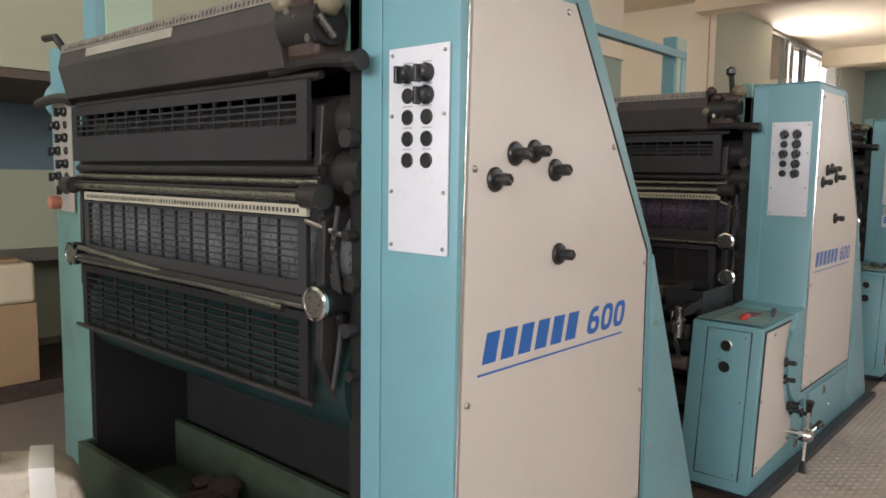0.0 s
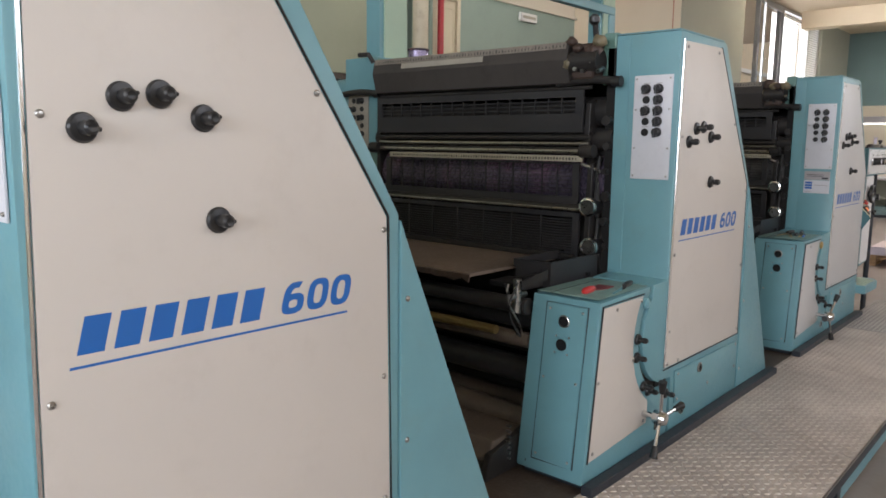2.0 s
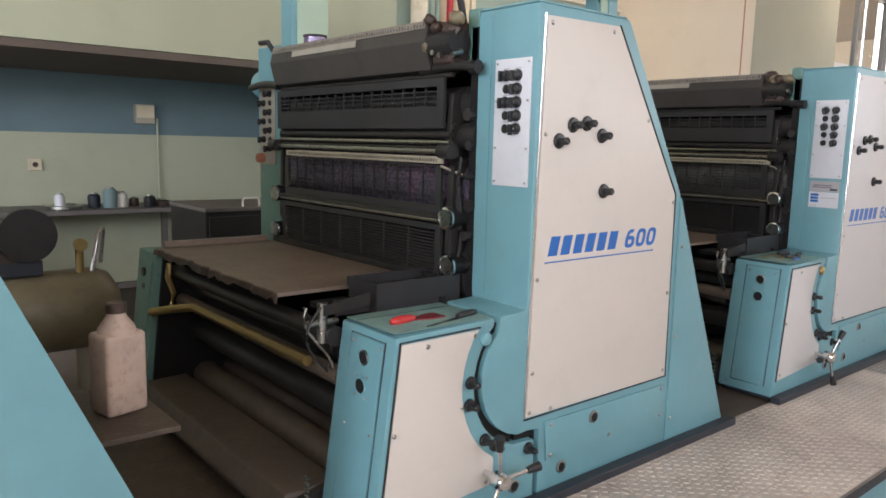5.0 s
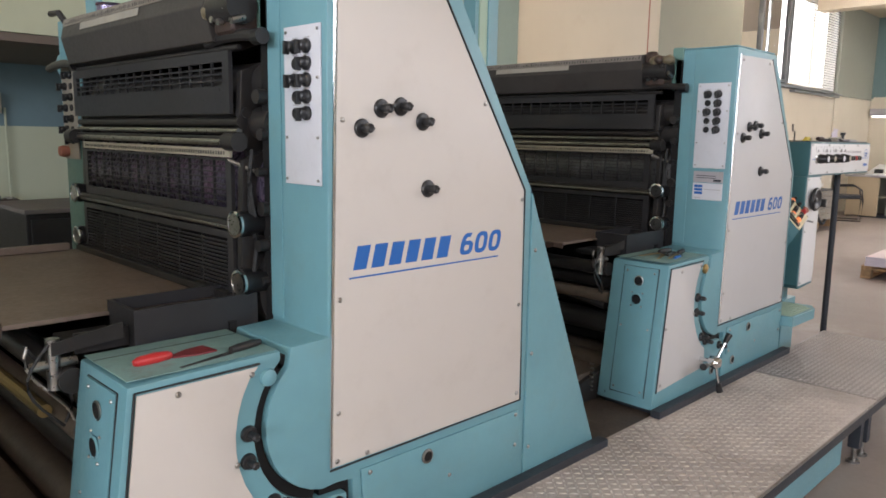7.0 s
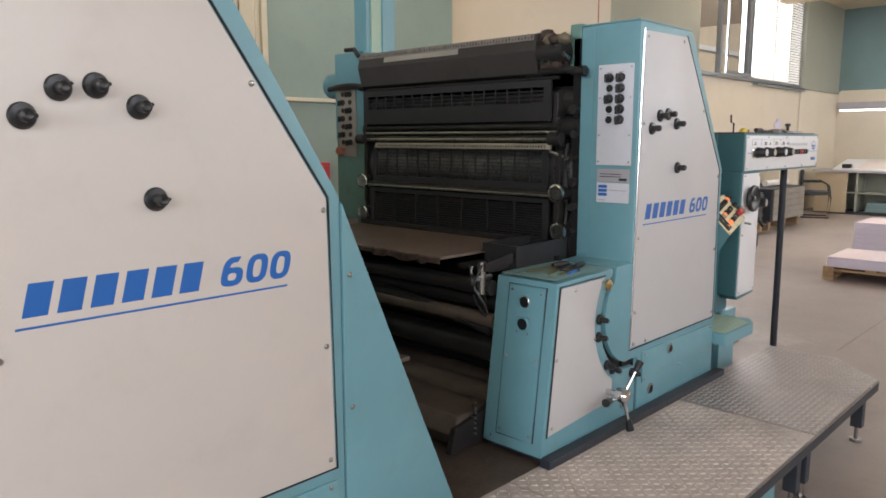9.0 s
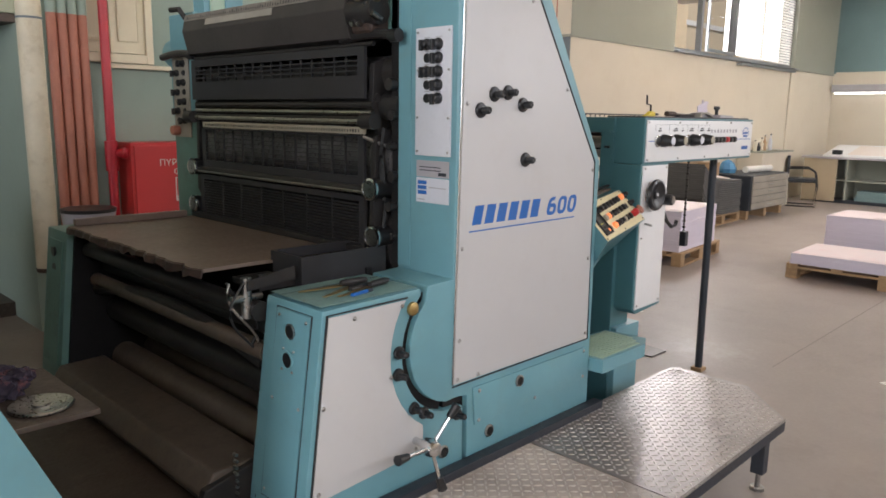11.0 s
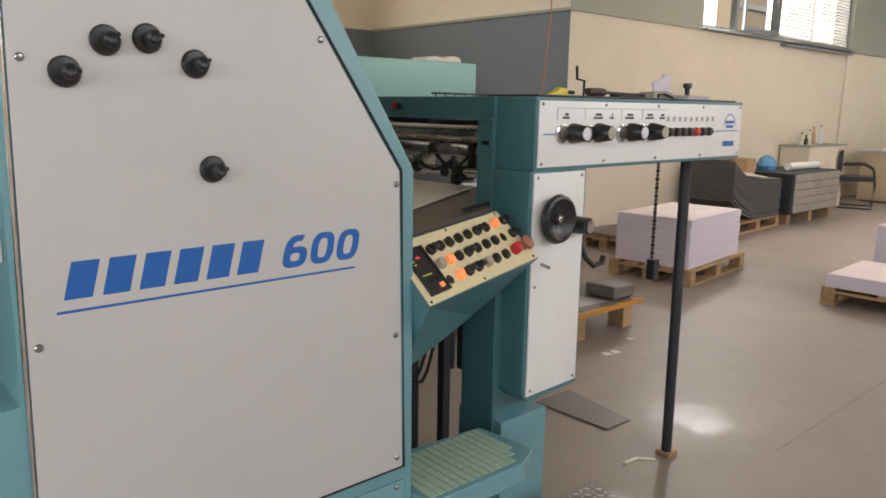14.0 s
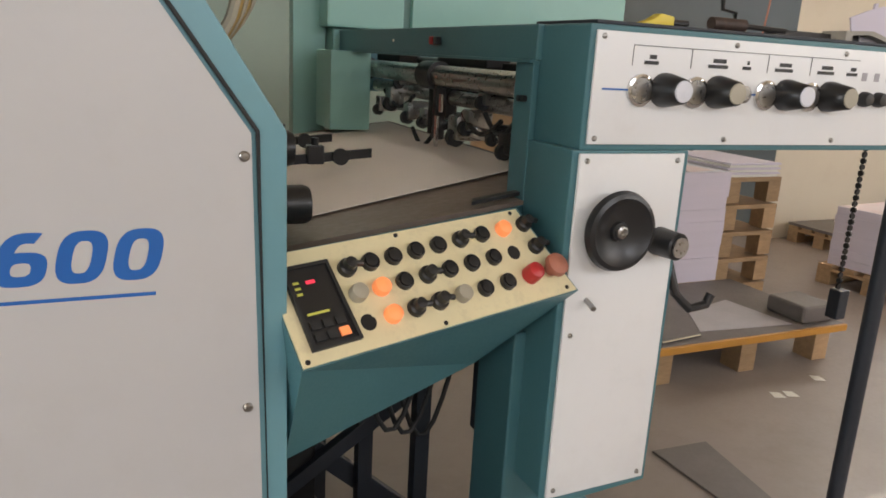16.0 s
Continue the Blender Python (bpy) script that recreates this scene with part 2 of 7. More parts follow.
M_TUBE = glowing("fluorescent tube", (1.0, 0.97, 0.9), 26.0)
M_HAZE = glowing("hazy bright sky", (1.0, 0.98, 0.95), 1.5)
M_TUBE_DIM = glowing("old fluorescent tube", (1.0, 0.97, 0.9), 2.2)
M_LIT = glowing("lit orange button", (1.0, 0.3, 0.1), 0.35)
M_LED_RED = glowing("red led", (1.0, 0.05, 0.1), 0.3)
M_LED_GREEN = glowing("yellow green led", (0.45, 0.45, 0.08), 0.15)
M_BLIND = bpy.data.materials.new("white translucent blind")
M_BLIND.use_nodes = True
bn, bl = M_BLIND.node_tree.nodes, M_BLIND.node_tree.links
btr = bn.new("ShaderNodeBsdfTranslucent")
btr.inputs[0].default_value = (0.8, 0.78, 0.74, 1)
bmx = bn.new("ShaderNodeMixShader")
bmx.inputs[0].default_value = 0.2
bn["Principled BSDF"].inputs["Base Color"].default_value = (0.8, 0.78, 0.74, 1)
bl.new(bn["Principled BSDF"].outputs[0], bmx.inputs[1])
bl.new(btr.outputs[0], bmx.inputs[2])
bl.new(bmx.outputs[0], bn["Material Output"].inputs[0])
M_GLASS = bpy.data.materials.new("window glass")
M_GLASS.use_nodes = True
gb = M_GLASS.node_tree.nodes["Principled BSDF"]
gb.inputs["Transmission Weight"].default_value, gb.inputs["Roughness"].default_value, gb.inputs["IOR"].default_value = 1.0, 0.0, 1.02


def floor_material():
    m = material("worn concrete floor", (0.335, 0.283, 0.25), 0.5, vary=0.28, dirt=(0.2, 0.165, 0.14), dirt_amount=0.45, scale=0.55, fine=45, bump=0.04, spec=0.35)
    # a damp, polished patch beside the feeder's pole
    n, l = m.node_tree.nodes, m.node_tree.links
    b = n["Principled BSDF"]
    geo = n.new("ShaderNodeNewGeometry")
    dist = n.new("ShaderNodeVectorMath")
    dist.operation = "DISTANCE"
    dist.inputs[1].default_value = (7.33, 0.38, 0.0)
    l.new(geo.outputs["Position"], dist.inputs[0])
    wet = n.new("ShaderNodeTexNoise")
    wet.inputs["Scale"].default_value, wet.inputs["Detail"].default_value, wet.inputs["Roughness"].default_value = 9, 8, 0.7
    l.new(geo.outputs["Position"], wet.inputs["Vector"])
    fall = n.new("ShaderNodeMapRange")
    fall.inputs["From Min"].default_value, fall.inputs["From Max"].default_value = 0.05, 0.55
    fall.inputs["To Min"].default_value, fall.inputs["To Max"].default_value = 0.72, 0.25
    l.new(dist.outputs["Value"], fall.inputs["Value"])
    gap = n.new("ShaderNodeMath")
    gap.operation = "SUBTRACT"
    l.new(fall.outputs[0], gap.inputs[0])
    l.new(wet.outputs[0], gap.inputs[1])
    mask = n.new("ShaderNodeMapRange")
    mask.inputs["From Min"].default_value, mask.inputs["From Max"].default_value = 0.0, 0.3
    mask.inputs["To Max"].default_value = 0.6
    l.new(gap.outputs[0], mask.inputs["Value"])
    mix = n.new("ShaderNodeMix")
    old = b.inputs["Roughness"].links[0].from_socket
    l.new(mask.outputs[0], mix.inputs[0])
    l.new(old, mix.inputs[2])
    mix.inputs[3].default_value = 0.16
    l.new(mix.outputs[0], b.inputs["Roughness"])
    return m


M_FLOOR = floor_material()
M_JOINT = material("filled floor joint", (0.25, 0.21, 0.185), 0.6, vary=0.3, scale=5)
M_WORN = material("worn grey green paint", (0.2, 0.33, 0.31), 0.45, vary=0.25, dirt=(0.13, 0.12, 0.09), dirt_amount=0.55, scale=7, fine=110, bump=0.15)

# ---- mesh helpers ----


def mesh_object(name, bm, mat):
    me = bpy.data.meshes.new(name)
    bmesh.ops.recalc_face_normals(bm, faces=bm.faces)
    bm.to_mesh(me)
    bm.free()
    for mt in (mat if isinstance(mat, (list, tuple)) else [mat]):
        me.materials.append(mt)
    return new(name, me)


def part(name, bm, mat, parent, label=""):
    ob = mesh_object(name, bm, mat)
    ob.parent = parent
    if label:
        tagged(ob, label)
    return ob


def thing(name, bm, mat, label, category, group="", kind=""):
    return tagged(mesh_object(name, bm, mat), label, category, group, kind)


def empty(name, x, y, z, label, category, group="", kind=""):
    ob = new(name)
    ob.empty_display_size = 0.1
    ob.location = (x, y, z)
    return tagged(ob, label, category, group, kind)


def smooth(ob, deg=35):
    for p in ob.data.polygons:
        p.use_smooth = True
    if deg:
        ob.data.set_sharp_from_angle(angle=radians(deg))
    return ob


def box(x0, x1, y0, y1, z0, z1, bev=0.0, bm=None, seg=2):
    own = bmesh.new()
    bmesh.ops.create_cube(own, size=1)
    for v in own.verts:
        v.co = Vector(((x0 + x1) / 2 + v.co.x * (x1 - x0), (y0 + y1) / 2 + v.co.y * (y1 - y0), (z0 + z1) / 2 + v.co.z * (z1 - z0)))
    if bev:
        bmesh.ops.bevel(own, geom=own.edges[:], offset=bev, segments=seg, affect="EDGES", profile=0.6)
    return join(bm, own)


def join(bm, own, m=None):
    if m is not None:
        own.transform(m)
    if bm is None:
        return own
    me = bpy.data.meshes.new("tmp")
    own.to_mesh(me)
    own.free()
    bm.from_mesh(me)
    bpy.data.meshes.remove(me)
    return bm


def prism(poly, axis, a0, a1, bev=0.0, bm=None, seg=2):
    """Extrudes a polygon along an axis: 'y' takes (x, z) points, 'x' takes (y, z), 'z' takes (x, y)."""
    own = bmesh.new()

    def co(p, a):
        return {"y": (p[0], a, p[1]), "x": (a, p[0], p[1]), "z": (p[0], p[1], a)}[axis]
    lo = [own.verts.new(co(p, a0)) for p in poly]
    hi = [own.verts.new(co(p, a1)) for p in poly]
    own.faces.new(lo)
    own.faces.new(hi[::-1])
    for i in range(len(poly)):
        j = (i + 1) % len(poly)
        own.faces.new((lo[i], hi[i], hi[j], lo[j]))
    bmesh.ops.recalc_face_normals(own, faces=own.faces)
    if bev:
        bmesh.ops.bevel(own, geom=own.edges[:], offset=bev, segments=seg, affect="EDGES", profile=0.6)
    return join(bm, own)


def rod(p0, p1, r, seg=14, r1=None, bm=None, caps=True):
    own = bmesh.new()
    a, b = Vector(p0), Vector(p1)
    d = b - a
    bmesh.ops.create_cone(own, cap_ends=caps, segments=seg, radius1=r, radius2=r if r1 is None else r1, depth=d.length)
    m = Matrix.Translation((a + b) / 2) @ d.to_track_quat("Z", "Y").to_matrix().to_4x4()
    return join(bm, own, m)


def lathe(profile, origin, direction, seg=20, bm=None):
    """Turns (radius, height) points about a direction from an origin."""
    own = bmesh.new()
    rings = []
    for r, h in profile:
        rings.append([own.verts.new((max(r, 1e-4) * math.cos(2 * math.pi * i / seg), max(r, 1e-4) * math.sin(2 * math.pi * i / seg), h)) for i in range(seg)])
    for a, b in zip(rings, rings[1:]):
        for i in range(seg):
            own.faces.new((a[i], a[(i + 1) % seg], b[(i + 1) % seg], b[i]))
    own.faces.new(rings[0][::-1])
    own.faces.new(rings[-1])
    m = Matrix.Translation(origin) @ Vector(direction).to_track_quat("Z", "Y").to_matrix().to_4x4()
    return join(bm, own, m)


def tube(points, r, seg=8, bm=None):
    own = bmesh.new()
    pts = [Vector(p) for p in points]
    rings = []
    for i, p in enumerate(pts):
        d = (pts[min(i + 1, len(pts) - 1)] - pts[max(i - 1, 0)]).normalized()
        q = d.to_track_quat("Z", "Y")
        rings.append([own.verts.new(p + q @ Vector((r * math.cos(2 * math.pi * k / seg), r * math.sin(2 * math.pi * k / seg), 0))) for k in range(seg)])
    for a, b in zip(rings, rings[1:]):
        for k in range(seg):
            own.faces.new((a[k], a[(k + 1) % seg], b[(k + 1) % seg], b[k]))
    own.faces.new(rings[0][::-1])
    own.faces.new(rings[-1])
    return join(bm, own)


def hexa(eight):
    b = bmesh.new()
    v = [b.verts.new(p) for p in eight]
    for q in ((0, 1, 2, 3), (7, 6, 5, 4), (0, 4, 5, 1), (1, 5, 6, 2), (2, 6, 7, 3), (3, 7, 4, 0)):
        b.faces.new([v[i] for i in q])
    return b


def arc(cx, cz, r, a0, a1, n):
    return [(cx + r * math.cos(radians(a0 + (a1 - a0) * i / n)), cz + r * math.sin(radians(a0 + (a1 - a0) * i / n))) for i in range(n + 1)]


def lettering(name, text, size, m, mat, parent, shear=0.0, align="LEFT", label="", spacing=1.0, bold=0.0, fit=None):
    cu = bpy.data.curves.new(name, "FONT")
    cu.body, cu.size, cu.shear, cu.align_x, cu.extrude = text, size, shear, align, 0.0004
    cu.space_character, cu.offset = spacing, bold
    tmp = new(name, cu)
    bpy.context.view_layer.update()
    me = bpy.data.meshes.new_from_object(tmp.evaluated_get(bpy.context.evaluated_depsgraph_get()))
    bpy.data.objects.remove(tmp)
    me.materials.clear()
    me.materials.append(mat)
    if fit:
        xs, ys = [v.co.x for v in me.vertices], [v.co.y for v in me.vertices]
        me.transform(Matrix.Translation((-min(xs), -min(ys), 0)))
        me.transform(Matrix.Diagonal((fit[0] / (max(xs) - min(xs)), fit[1] / (max(ys) - min(ys)), 1, 1)))
    me.transform(m)
    ob = new(name, me)
    ob.parent = parent
    if label:
        tagged(ob, label)
    return ob

# ---- the hall ----
CEIL = 4.2
XA, XB, YB = -6.0, 19.75, 7.0
RECESS_X, RECESS_Y, SOFFIT = 4.36, 5.4, 2.04


def structure(name, bm, mat, label, category="wall"):
    return thing(name, bm, mat, label, category, kind="structure")


structure("floor", box(XA - 0.3, XB + 0.3, FRONT_Y - 0.3, YB + 0.3, -0.2, 0.0), M_FLOOR, "brown-grey worn concrete floor with stains", "floor")
for ja, jb in (((7.3, -0.02), (19.7, -0.01)),):
    dx, dy = jb[0] - ja[0], jb[1] - ja[1]
    k = 0.0025 / math.hypot(dx, dy)
    structure("floor_joint", prism([(ja[0] - dy * k, ja[1] + dx * k), (jb[0] - dy * k, jb[1] + dx * k), (jb[0] + dy * k, jb[1] - dx * k), (ja[0] + dy * k, ja[1] - dx * k)], "z", 0.0005, 0.0015), M_JOINT, "thin joint in the concrete floor", "joint")
structure("ceiling", box(XA - 0.3, XB + 0.3, FRONT_Y - 0.3, YB + 0.3, CEIL, CEIL + 0.25), M_CEIL, "cream painted concrete ceiling", "ceiling")
for bx in (2.5, 9.4, 15.9):
    structure("ceiling_beam", box(bx, bx + 0.35, FRONT_Y, 3.64, CEIL - 0.34, CEIL - 0.001), M_CEIL, "cream painted concrete ceiling beam", "beam")
# press side of the hall: lintel over the recess, then a sage wall
structure("wall_over_recess", box(XA, RECESS_X, 3.65, RECESS_Y, SOFFIT + 0.004, CEIL), M_WALL_GREEN, "light green plaster wall above the workbench recess")
structure("recess_soffit", box(XA, RECESS_X, 3.66, RECESS_Y - 0.002, SOFFIT - 0.05, SOFFIT), M_SOFFIT_SHADED, "recess lintel underside with its shade in dark brown", "soffit")
structure("wall_recess_lower", box(XA, RECESS_X + 0.2, RECESS_Y, RECESS_Y + 0.2, 0, 1.482), M_WALL_GREEN, "scuffed light green wall behind the workbench")
# the recess wall is darker and blue-grey above 1.482 m
structure("wall_recess_upper", box(XA, RECESS_X + 0.2, RECESS_Y, RECESS_Y + 0.2, 1.482, CEIL), M_WALL_BLUE, "blue-grey upper wall of the recess")
structure("wall_recess_side", box(RECESS_X, RECESS_X + 0.2, 3.85, RECESS_Y, 0, CEIL), M_WALL_SAGE, "sage green side wall of the recess")
structure("wall_sage", box(RECESS_X, 7.35, 3.65, 3.85, 0, 2.95), M_WALL_SAGE, "sage green painted wall behind the press")
structure("wall_sage_top", box(RECESS_X, 7.35, 3.65, 3.85, 2.95, CEIL), M_WALL_CREAM, "cream plaster wall above the sage band")
structure("trim_sage", box(4.88, 7.36, 3.6, 3.65, 1.745, 1.775, 0.004), M_WOODFRAME, "cream wooden ledge along the sage wall", "trim")
structure("trim_top", box(5.3, 7.36, 3.62, 3.65, 2.93, 2.96, 0.004), M_WALL_CREAM, "cream ledge above the sage band", "trim")
# alcove
structure("wall_alcove_side", box(7.15, 7.35, 3.85, YB, 0, CEIL), M_WALL_CREAM, "cream plaster alcove wall")
structure("wall_alcove_back_low", box(7.15, 10.45, YB, YB + 0.2, 0, 2.42), M_WALL_SLATE, "slate blue lower wall of the alcove")
# the back wall leaves an added, unseen opening for the alcove lamp
for ax0, ax1, az0, az1 in ((7.15, 7.45, 2.42, CEIL), (8.25, 10.45, 2.42, CEIL), (7.45, 8.25, 2.42, 2.75), (7.45, 8.25, 4.0, CEIL)):
    structure("wall_alcove_back_top", box(ax0, ax1, YB, YB + 0.2, az0, az1), M_WALL_CREAM, "cream upper wall of the alcove")
structure("wall_alcove_end_low", box(10.27, 10.47, 3.655, YB, 0, 2.42), M_WALL_SLATE, "slate blue lower wall beside the long cream wall")
structure("wall_alcove_end_top", box(10.27, 10.47, 3.655, YB, 2.42, CEIL), M_WALL_CREAM, "cream upper wall above the slate band")
structure("trim_slate", box(10.245, 10.27, 3.63, YB, 2.405, 2.435), M_WALL_GREY, "grey ledge above the slate wall", "trim")
# long cream wall with the high window
structure("wall_cream", box(10.272, XB + 0.2, 3.65, 3.95, 0, 2.43), M_WALL_CREAM, "cream plaster wall with faint stains")
structure("pier_wall", box(10.272, 12.8, 3.65, 3.95, 2.43, CEIL), M_WALL_GREY, "grey-green painted upper pier")
structure("pier_wall_far", box(17.45, XB + 0.2, 3.65, 3.95, 2.43, CEIL), M_WALL_GREY, "grey-green painted upper wall beside the window")
structure("trim_cream", box(10.25, 19.7, 3.625, 3.65, 2.405, 2.432), M_WALL_GREY, "grey ledge along the cream wall", "trim")
structure("wall_conduit", rod((17.3, 3.635, 0.1), (17.3, 3.635, 2.4), 0.014, 10), M_WALL_CREAM, "thin cream conduit down the wall", "conduit")
# far end
structure("wall_far_low", box(XB, XB + 0.2, FRONT_Y, 3.65, 0, 2.45), M_WALL_CREAM, "cream plaster end wall")
structure("wall_far_top", box(XB, XB + 0.2, FRONT_Y, 3.65, 2.45, CEIL), M_WALL_TEAL, "dull teal upper end wall")
structure("trim_far", box(XB - 0.03, XB, FRONT_Y, 3.6, 2.44, 2.48), M_WALL_CREAM, "cream ledge on the end wall", "trim")
prev = FRONT_Y
for wy0, wy1 in REAR_WINDOWS + [(RECESS_Y + 0.2, RECESS_Y + 0.2)]:
    structure("wall_rear", box(XA - 0.2, XA, prev, wy0, 0, CEIL), M_WALL_CREAM, "cream plaster wall between windows")
    if wy1 > wy0:
        structure("wall_rear_sill", box(XA - 0.2, XA, wy0, wy1, 0, 1.3), M_WALL_CREAM, "cream plaster wall below a window")
        structure("wall_rear_head", box(XA - 0.2, XA, wy0, wy1, 3.7, CEIL), M_WALL_CREAM, "cream plaster wall above a window")
    prev = wy1
# wall on the walker's side with its row of windows
prev = XA
for wx0, wx1 in FRONT_WINDOWS + [(XB, XB)]:
    structure("wall_front", box(prev, wx0, FRONT_Y - 0.25, FRONT_Y, 0, CEIL), M_WALL_CREAM, "cream plaster wall between windows")
    if wx1 > wx0:
        structure("wall_front_sill", box(wx0, wx1, FRONT_Y - 0.25, FRONT_Y, 0, 2.4), M_WALL_CREAM, "cream plaster wall below a window")
        structure("wall_front_head", box(wx0, wx1, FRONT_Y - 0.25, FRONT_Y, 4.0, CEIL), M_WALL_CREAM, "cream plaster wall above a window")
    prev = wx1
structure("ground", box(-60, 90, -70, 70, -0.5, -0.25), M_FILTH, "dusty ground outside the hall", "ground")

# high window in the cream wall
win = empty("window_1", 12.8, 3.76, 2.43, "high aluminium window with open pane and white blinds", "window", kind="structure")
WX = [0.0, 0.95, 2.15, 4.65]


def win_part(name, bm, mat, label=""):
    return part(name, bm, mat, win, label)


fr = box(0, 4.65, -0.04, 0.04, 0, 0.06)
box(0, 4.65, -0.04, 0.04, 1.69, 1.75, bm=fr)
for fx in (0.95, 2.1, 4.6):
    box(fx - 0.025, fx + 0.035, -0.04, 0.04, 0.06, 1.69, bm=fr)
win_part("window_frame", fr, M_ALU, "dull grey aluminium frame")
win_part("window_sill", box(-0.05, 4.7, -0.2, -0.02, -0.025, 0.0, 0.004), M_ALU)
sash = box(1.02, 2.06, -0.11, -0.075, 0.06, 0.11)
box(1.02, 2.06, -0.11, -0.075, 1.6, 1.65, bm=sash)
box(1.02, 1.07, -0.11, -0.075, 0.11, 1.6, bm=sash)
box(2.01, 2.06, -0.11, -0.075, 0.11, 1.6, bm=sash)
win_part("sash", sash, M_ALU, "sliding sash frame")
for k, (px0, px1) in enumerate(((1.07, 2.01), (2.15, 3.3), (3.4, 4.58))):
    g = win_part("pane", box(px0, px1, -0.004, 0.0, 0.1, 1.62), M_GLASS)
    g.visible_shadow = False
slat = None
for bi, (bx0, bx1) in enumerate(((2.2, 3.3), (3.38, 4.5))):
    for k in range(34):
        z = 0.07 + k * 0.046
        if slat is None:
            own = prism([(-0.014, -0.02), (0, 0.003), (0.014, 0.019), (0.014, 0.0205), (0, 0.0045), (-0.014, -0.0185)], "x", 0, 1.1)
            slat = win_part("slat", own, M_BLIND)
            s = slat
        else:
            s = new("slat", slat.data)
            s.parent = win
        s.location = (bx0, -0.09, z)
structure("window_canopy", box(14.9, 17.3, 3.55, 3.64, 2.35, 2.385, 0.004), M_ALU, "thin grey rail below the window", "rail")
structure("backdrop", box(12.0, 40.0, 14.0, 14.05, -0.2, 14.0), M_HAZE, "bright hazy sky outside the window", "sky")
bk = empty("neighbour_building", 0, 0, -0.3, "sunlit beige building outside the window", "building", kind="structure")
part("wall", box(24.5, 36.0, 9.4, 10.0, 0, 7.6), M_FACADE, bk)
part("wall_band", box(24.4, 36.1, 9.36, 9.39, 4.6, 4.75), M_WALL_CREAM, bk)
part("roof", box(24.3, 36.2, 9.2, 10.4, 7.604, 7.75), M_WALL_CREAM, bk)

structure("hanging_cord", tube([(9.93, 3.62, CEIL), (9.92, 3.61, 2.3), (9.83, 3.6, 1.6), (9.8, 3.6, 1.2)], 0.008, 6), M_TERRA, "thin reddish cord hanging by the slate wall", "cord")

# door frame in the alcove
dr = empty("door_1", 8.6, 6.97, 0, "cream wooden door with a glazed top light", "door", kind="structure")
part("leaf", box(0.06, 0.94, -0.01, 0.03, 0, 2.05, 0.004), M_CARD, dr, "brown wooden door leaf")
fb = box(-0.02, 0.06, -0.04, 0.03, 0, 2.45)
box(0.94, 1.02, -0.04, 0.03, 0, 2.45, bm=fb)
box(0.06, 0.94, -0.04, 0.03, 2.05, 2.12, bm=fb)
box(0.06, 0.94, -0.04, 0.03, 2.38, 2.45, bm=fb)
part("frame", fb, M_WOODFRAME, dr)
part("pane", box(0.06, 0.94, 0.0, 0.01, 2.12, 2.38), M_NAVY, dr)

# cream shuttered window on the sage wall
w2 = empty("window_2", 4.62, 3.64, 1.78, "cream wooden window shutters on the sage wall", "window", kind="structure")
fb = box(0, 0.05, -0.05, 0.01, 0, 1.1, 0.004)
box(0.53, 0.58, -0.05, 0.01, 0, 1.1, 0.004, bm=fb)
box(0.05, 0.53, -0.05, 0.01, 0, 0.06, 0.004, bm=fb)
box(0.05, 0.53, -0.05, 0.01, 1.04, 1.1, 0.004, bm=fb)
part("window_frame", fb, M_WOODFRAME, w2)
for sx in (0.055, 0.295):
    lf = part("shutter", box(sx, sx + 0.235, -0.025, 0.0, 0.065, 1.035, 0.003), M_WOODFRAME, w2)
    part("panel", box(sx + 0.05, sx + 0.185, -0.036, -0.026, 0.14, 0.96, 0.01), M_WOODFRAME, lf)

# fluorescent lamps under the ceiling
# (5.4, 2.6), (11.5, -2.5) and (16.2, -2.6) are unseen lamps added for light
for k, (lx, ly) in enumerate(((16.2, 1.2), (18.6, 1.6), (18.6, -1.2), (11.5, -2.5), (5.4, 2.6), (16.2, -2.6))):
    lp = empty("ceiling_lamp", lx, ly, 3.62, "white twin fluorescent ceiling lamp, in a set partly added for light", "lamp", "hall lamps")
    part("housing", box(-0.15, 0.15, -0.8, 0.8, 0.03, 0.07, 0.008), M_WHITE, lp)
    for tx in (-0.07, 0.07):
        part("tube", rod((tx, -0.72, 0.01), (tx, 0.72, 0.01), 0.016), M_TUBE, lp)
    for ry in (-0.6, 0.6):
        part("hanger", rod((0, ry, 0.08), (0, ry, CEIL - 3.62), 0.006, 8), M_STEEL, lp)
lp = empty("wall_lamp", 19.6, 2.3, 2.02, "long white fluorescent wall lamp", "lamp")
part("housing", box(-0.08, 0.14, -1.7, 1.3, 0.05, 0.2, 0.01), M_GREYCARD, lp)
part("tube", rod((-0.02, -1.65, 0.03), (-0.02, 1.25, 0.03), 0.018), M_TUBE_DIM, lp)

# ---- the press ----
PITCH = 2.25
DECK = 0.304
Y_IN, Y_OUT, Y_FAR = 0.262, 1.62, 1.86
C_ARC = (0.02, 0.755, 0.2)


def screw(parent, x, y, z, d=(0, -1, 0), r=0.007):
    return smooth(part("screw", lathe([(r, 0), (r, 0.002), (r * 0.6, 0.0045), (0.0005, 0.005)], (x, y, z), d, 10), M_STEEL, parent))


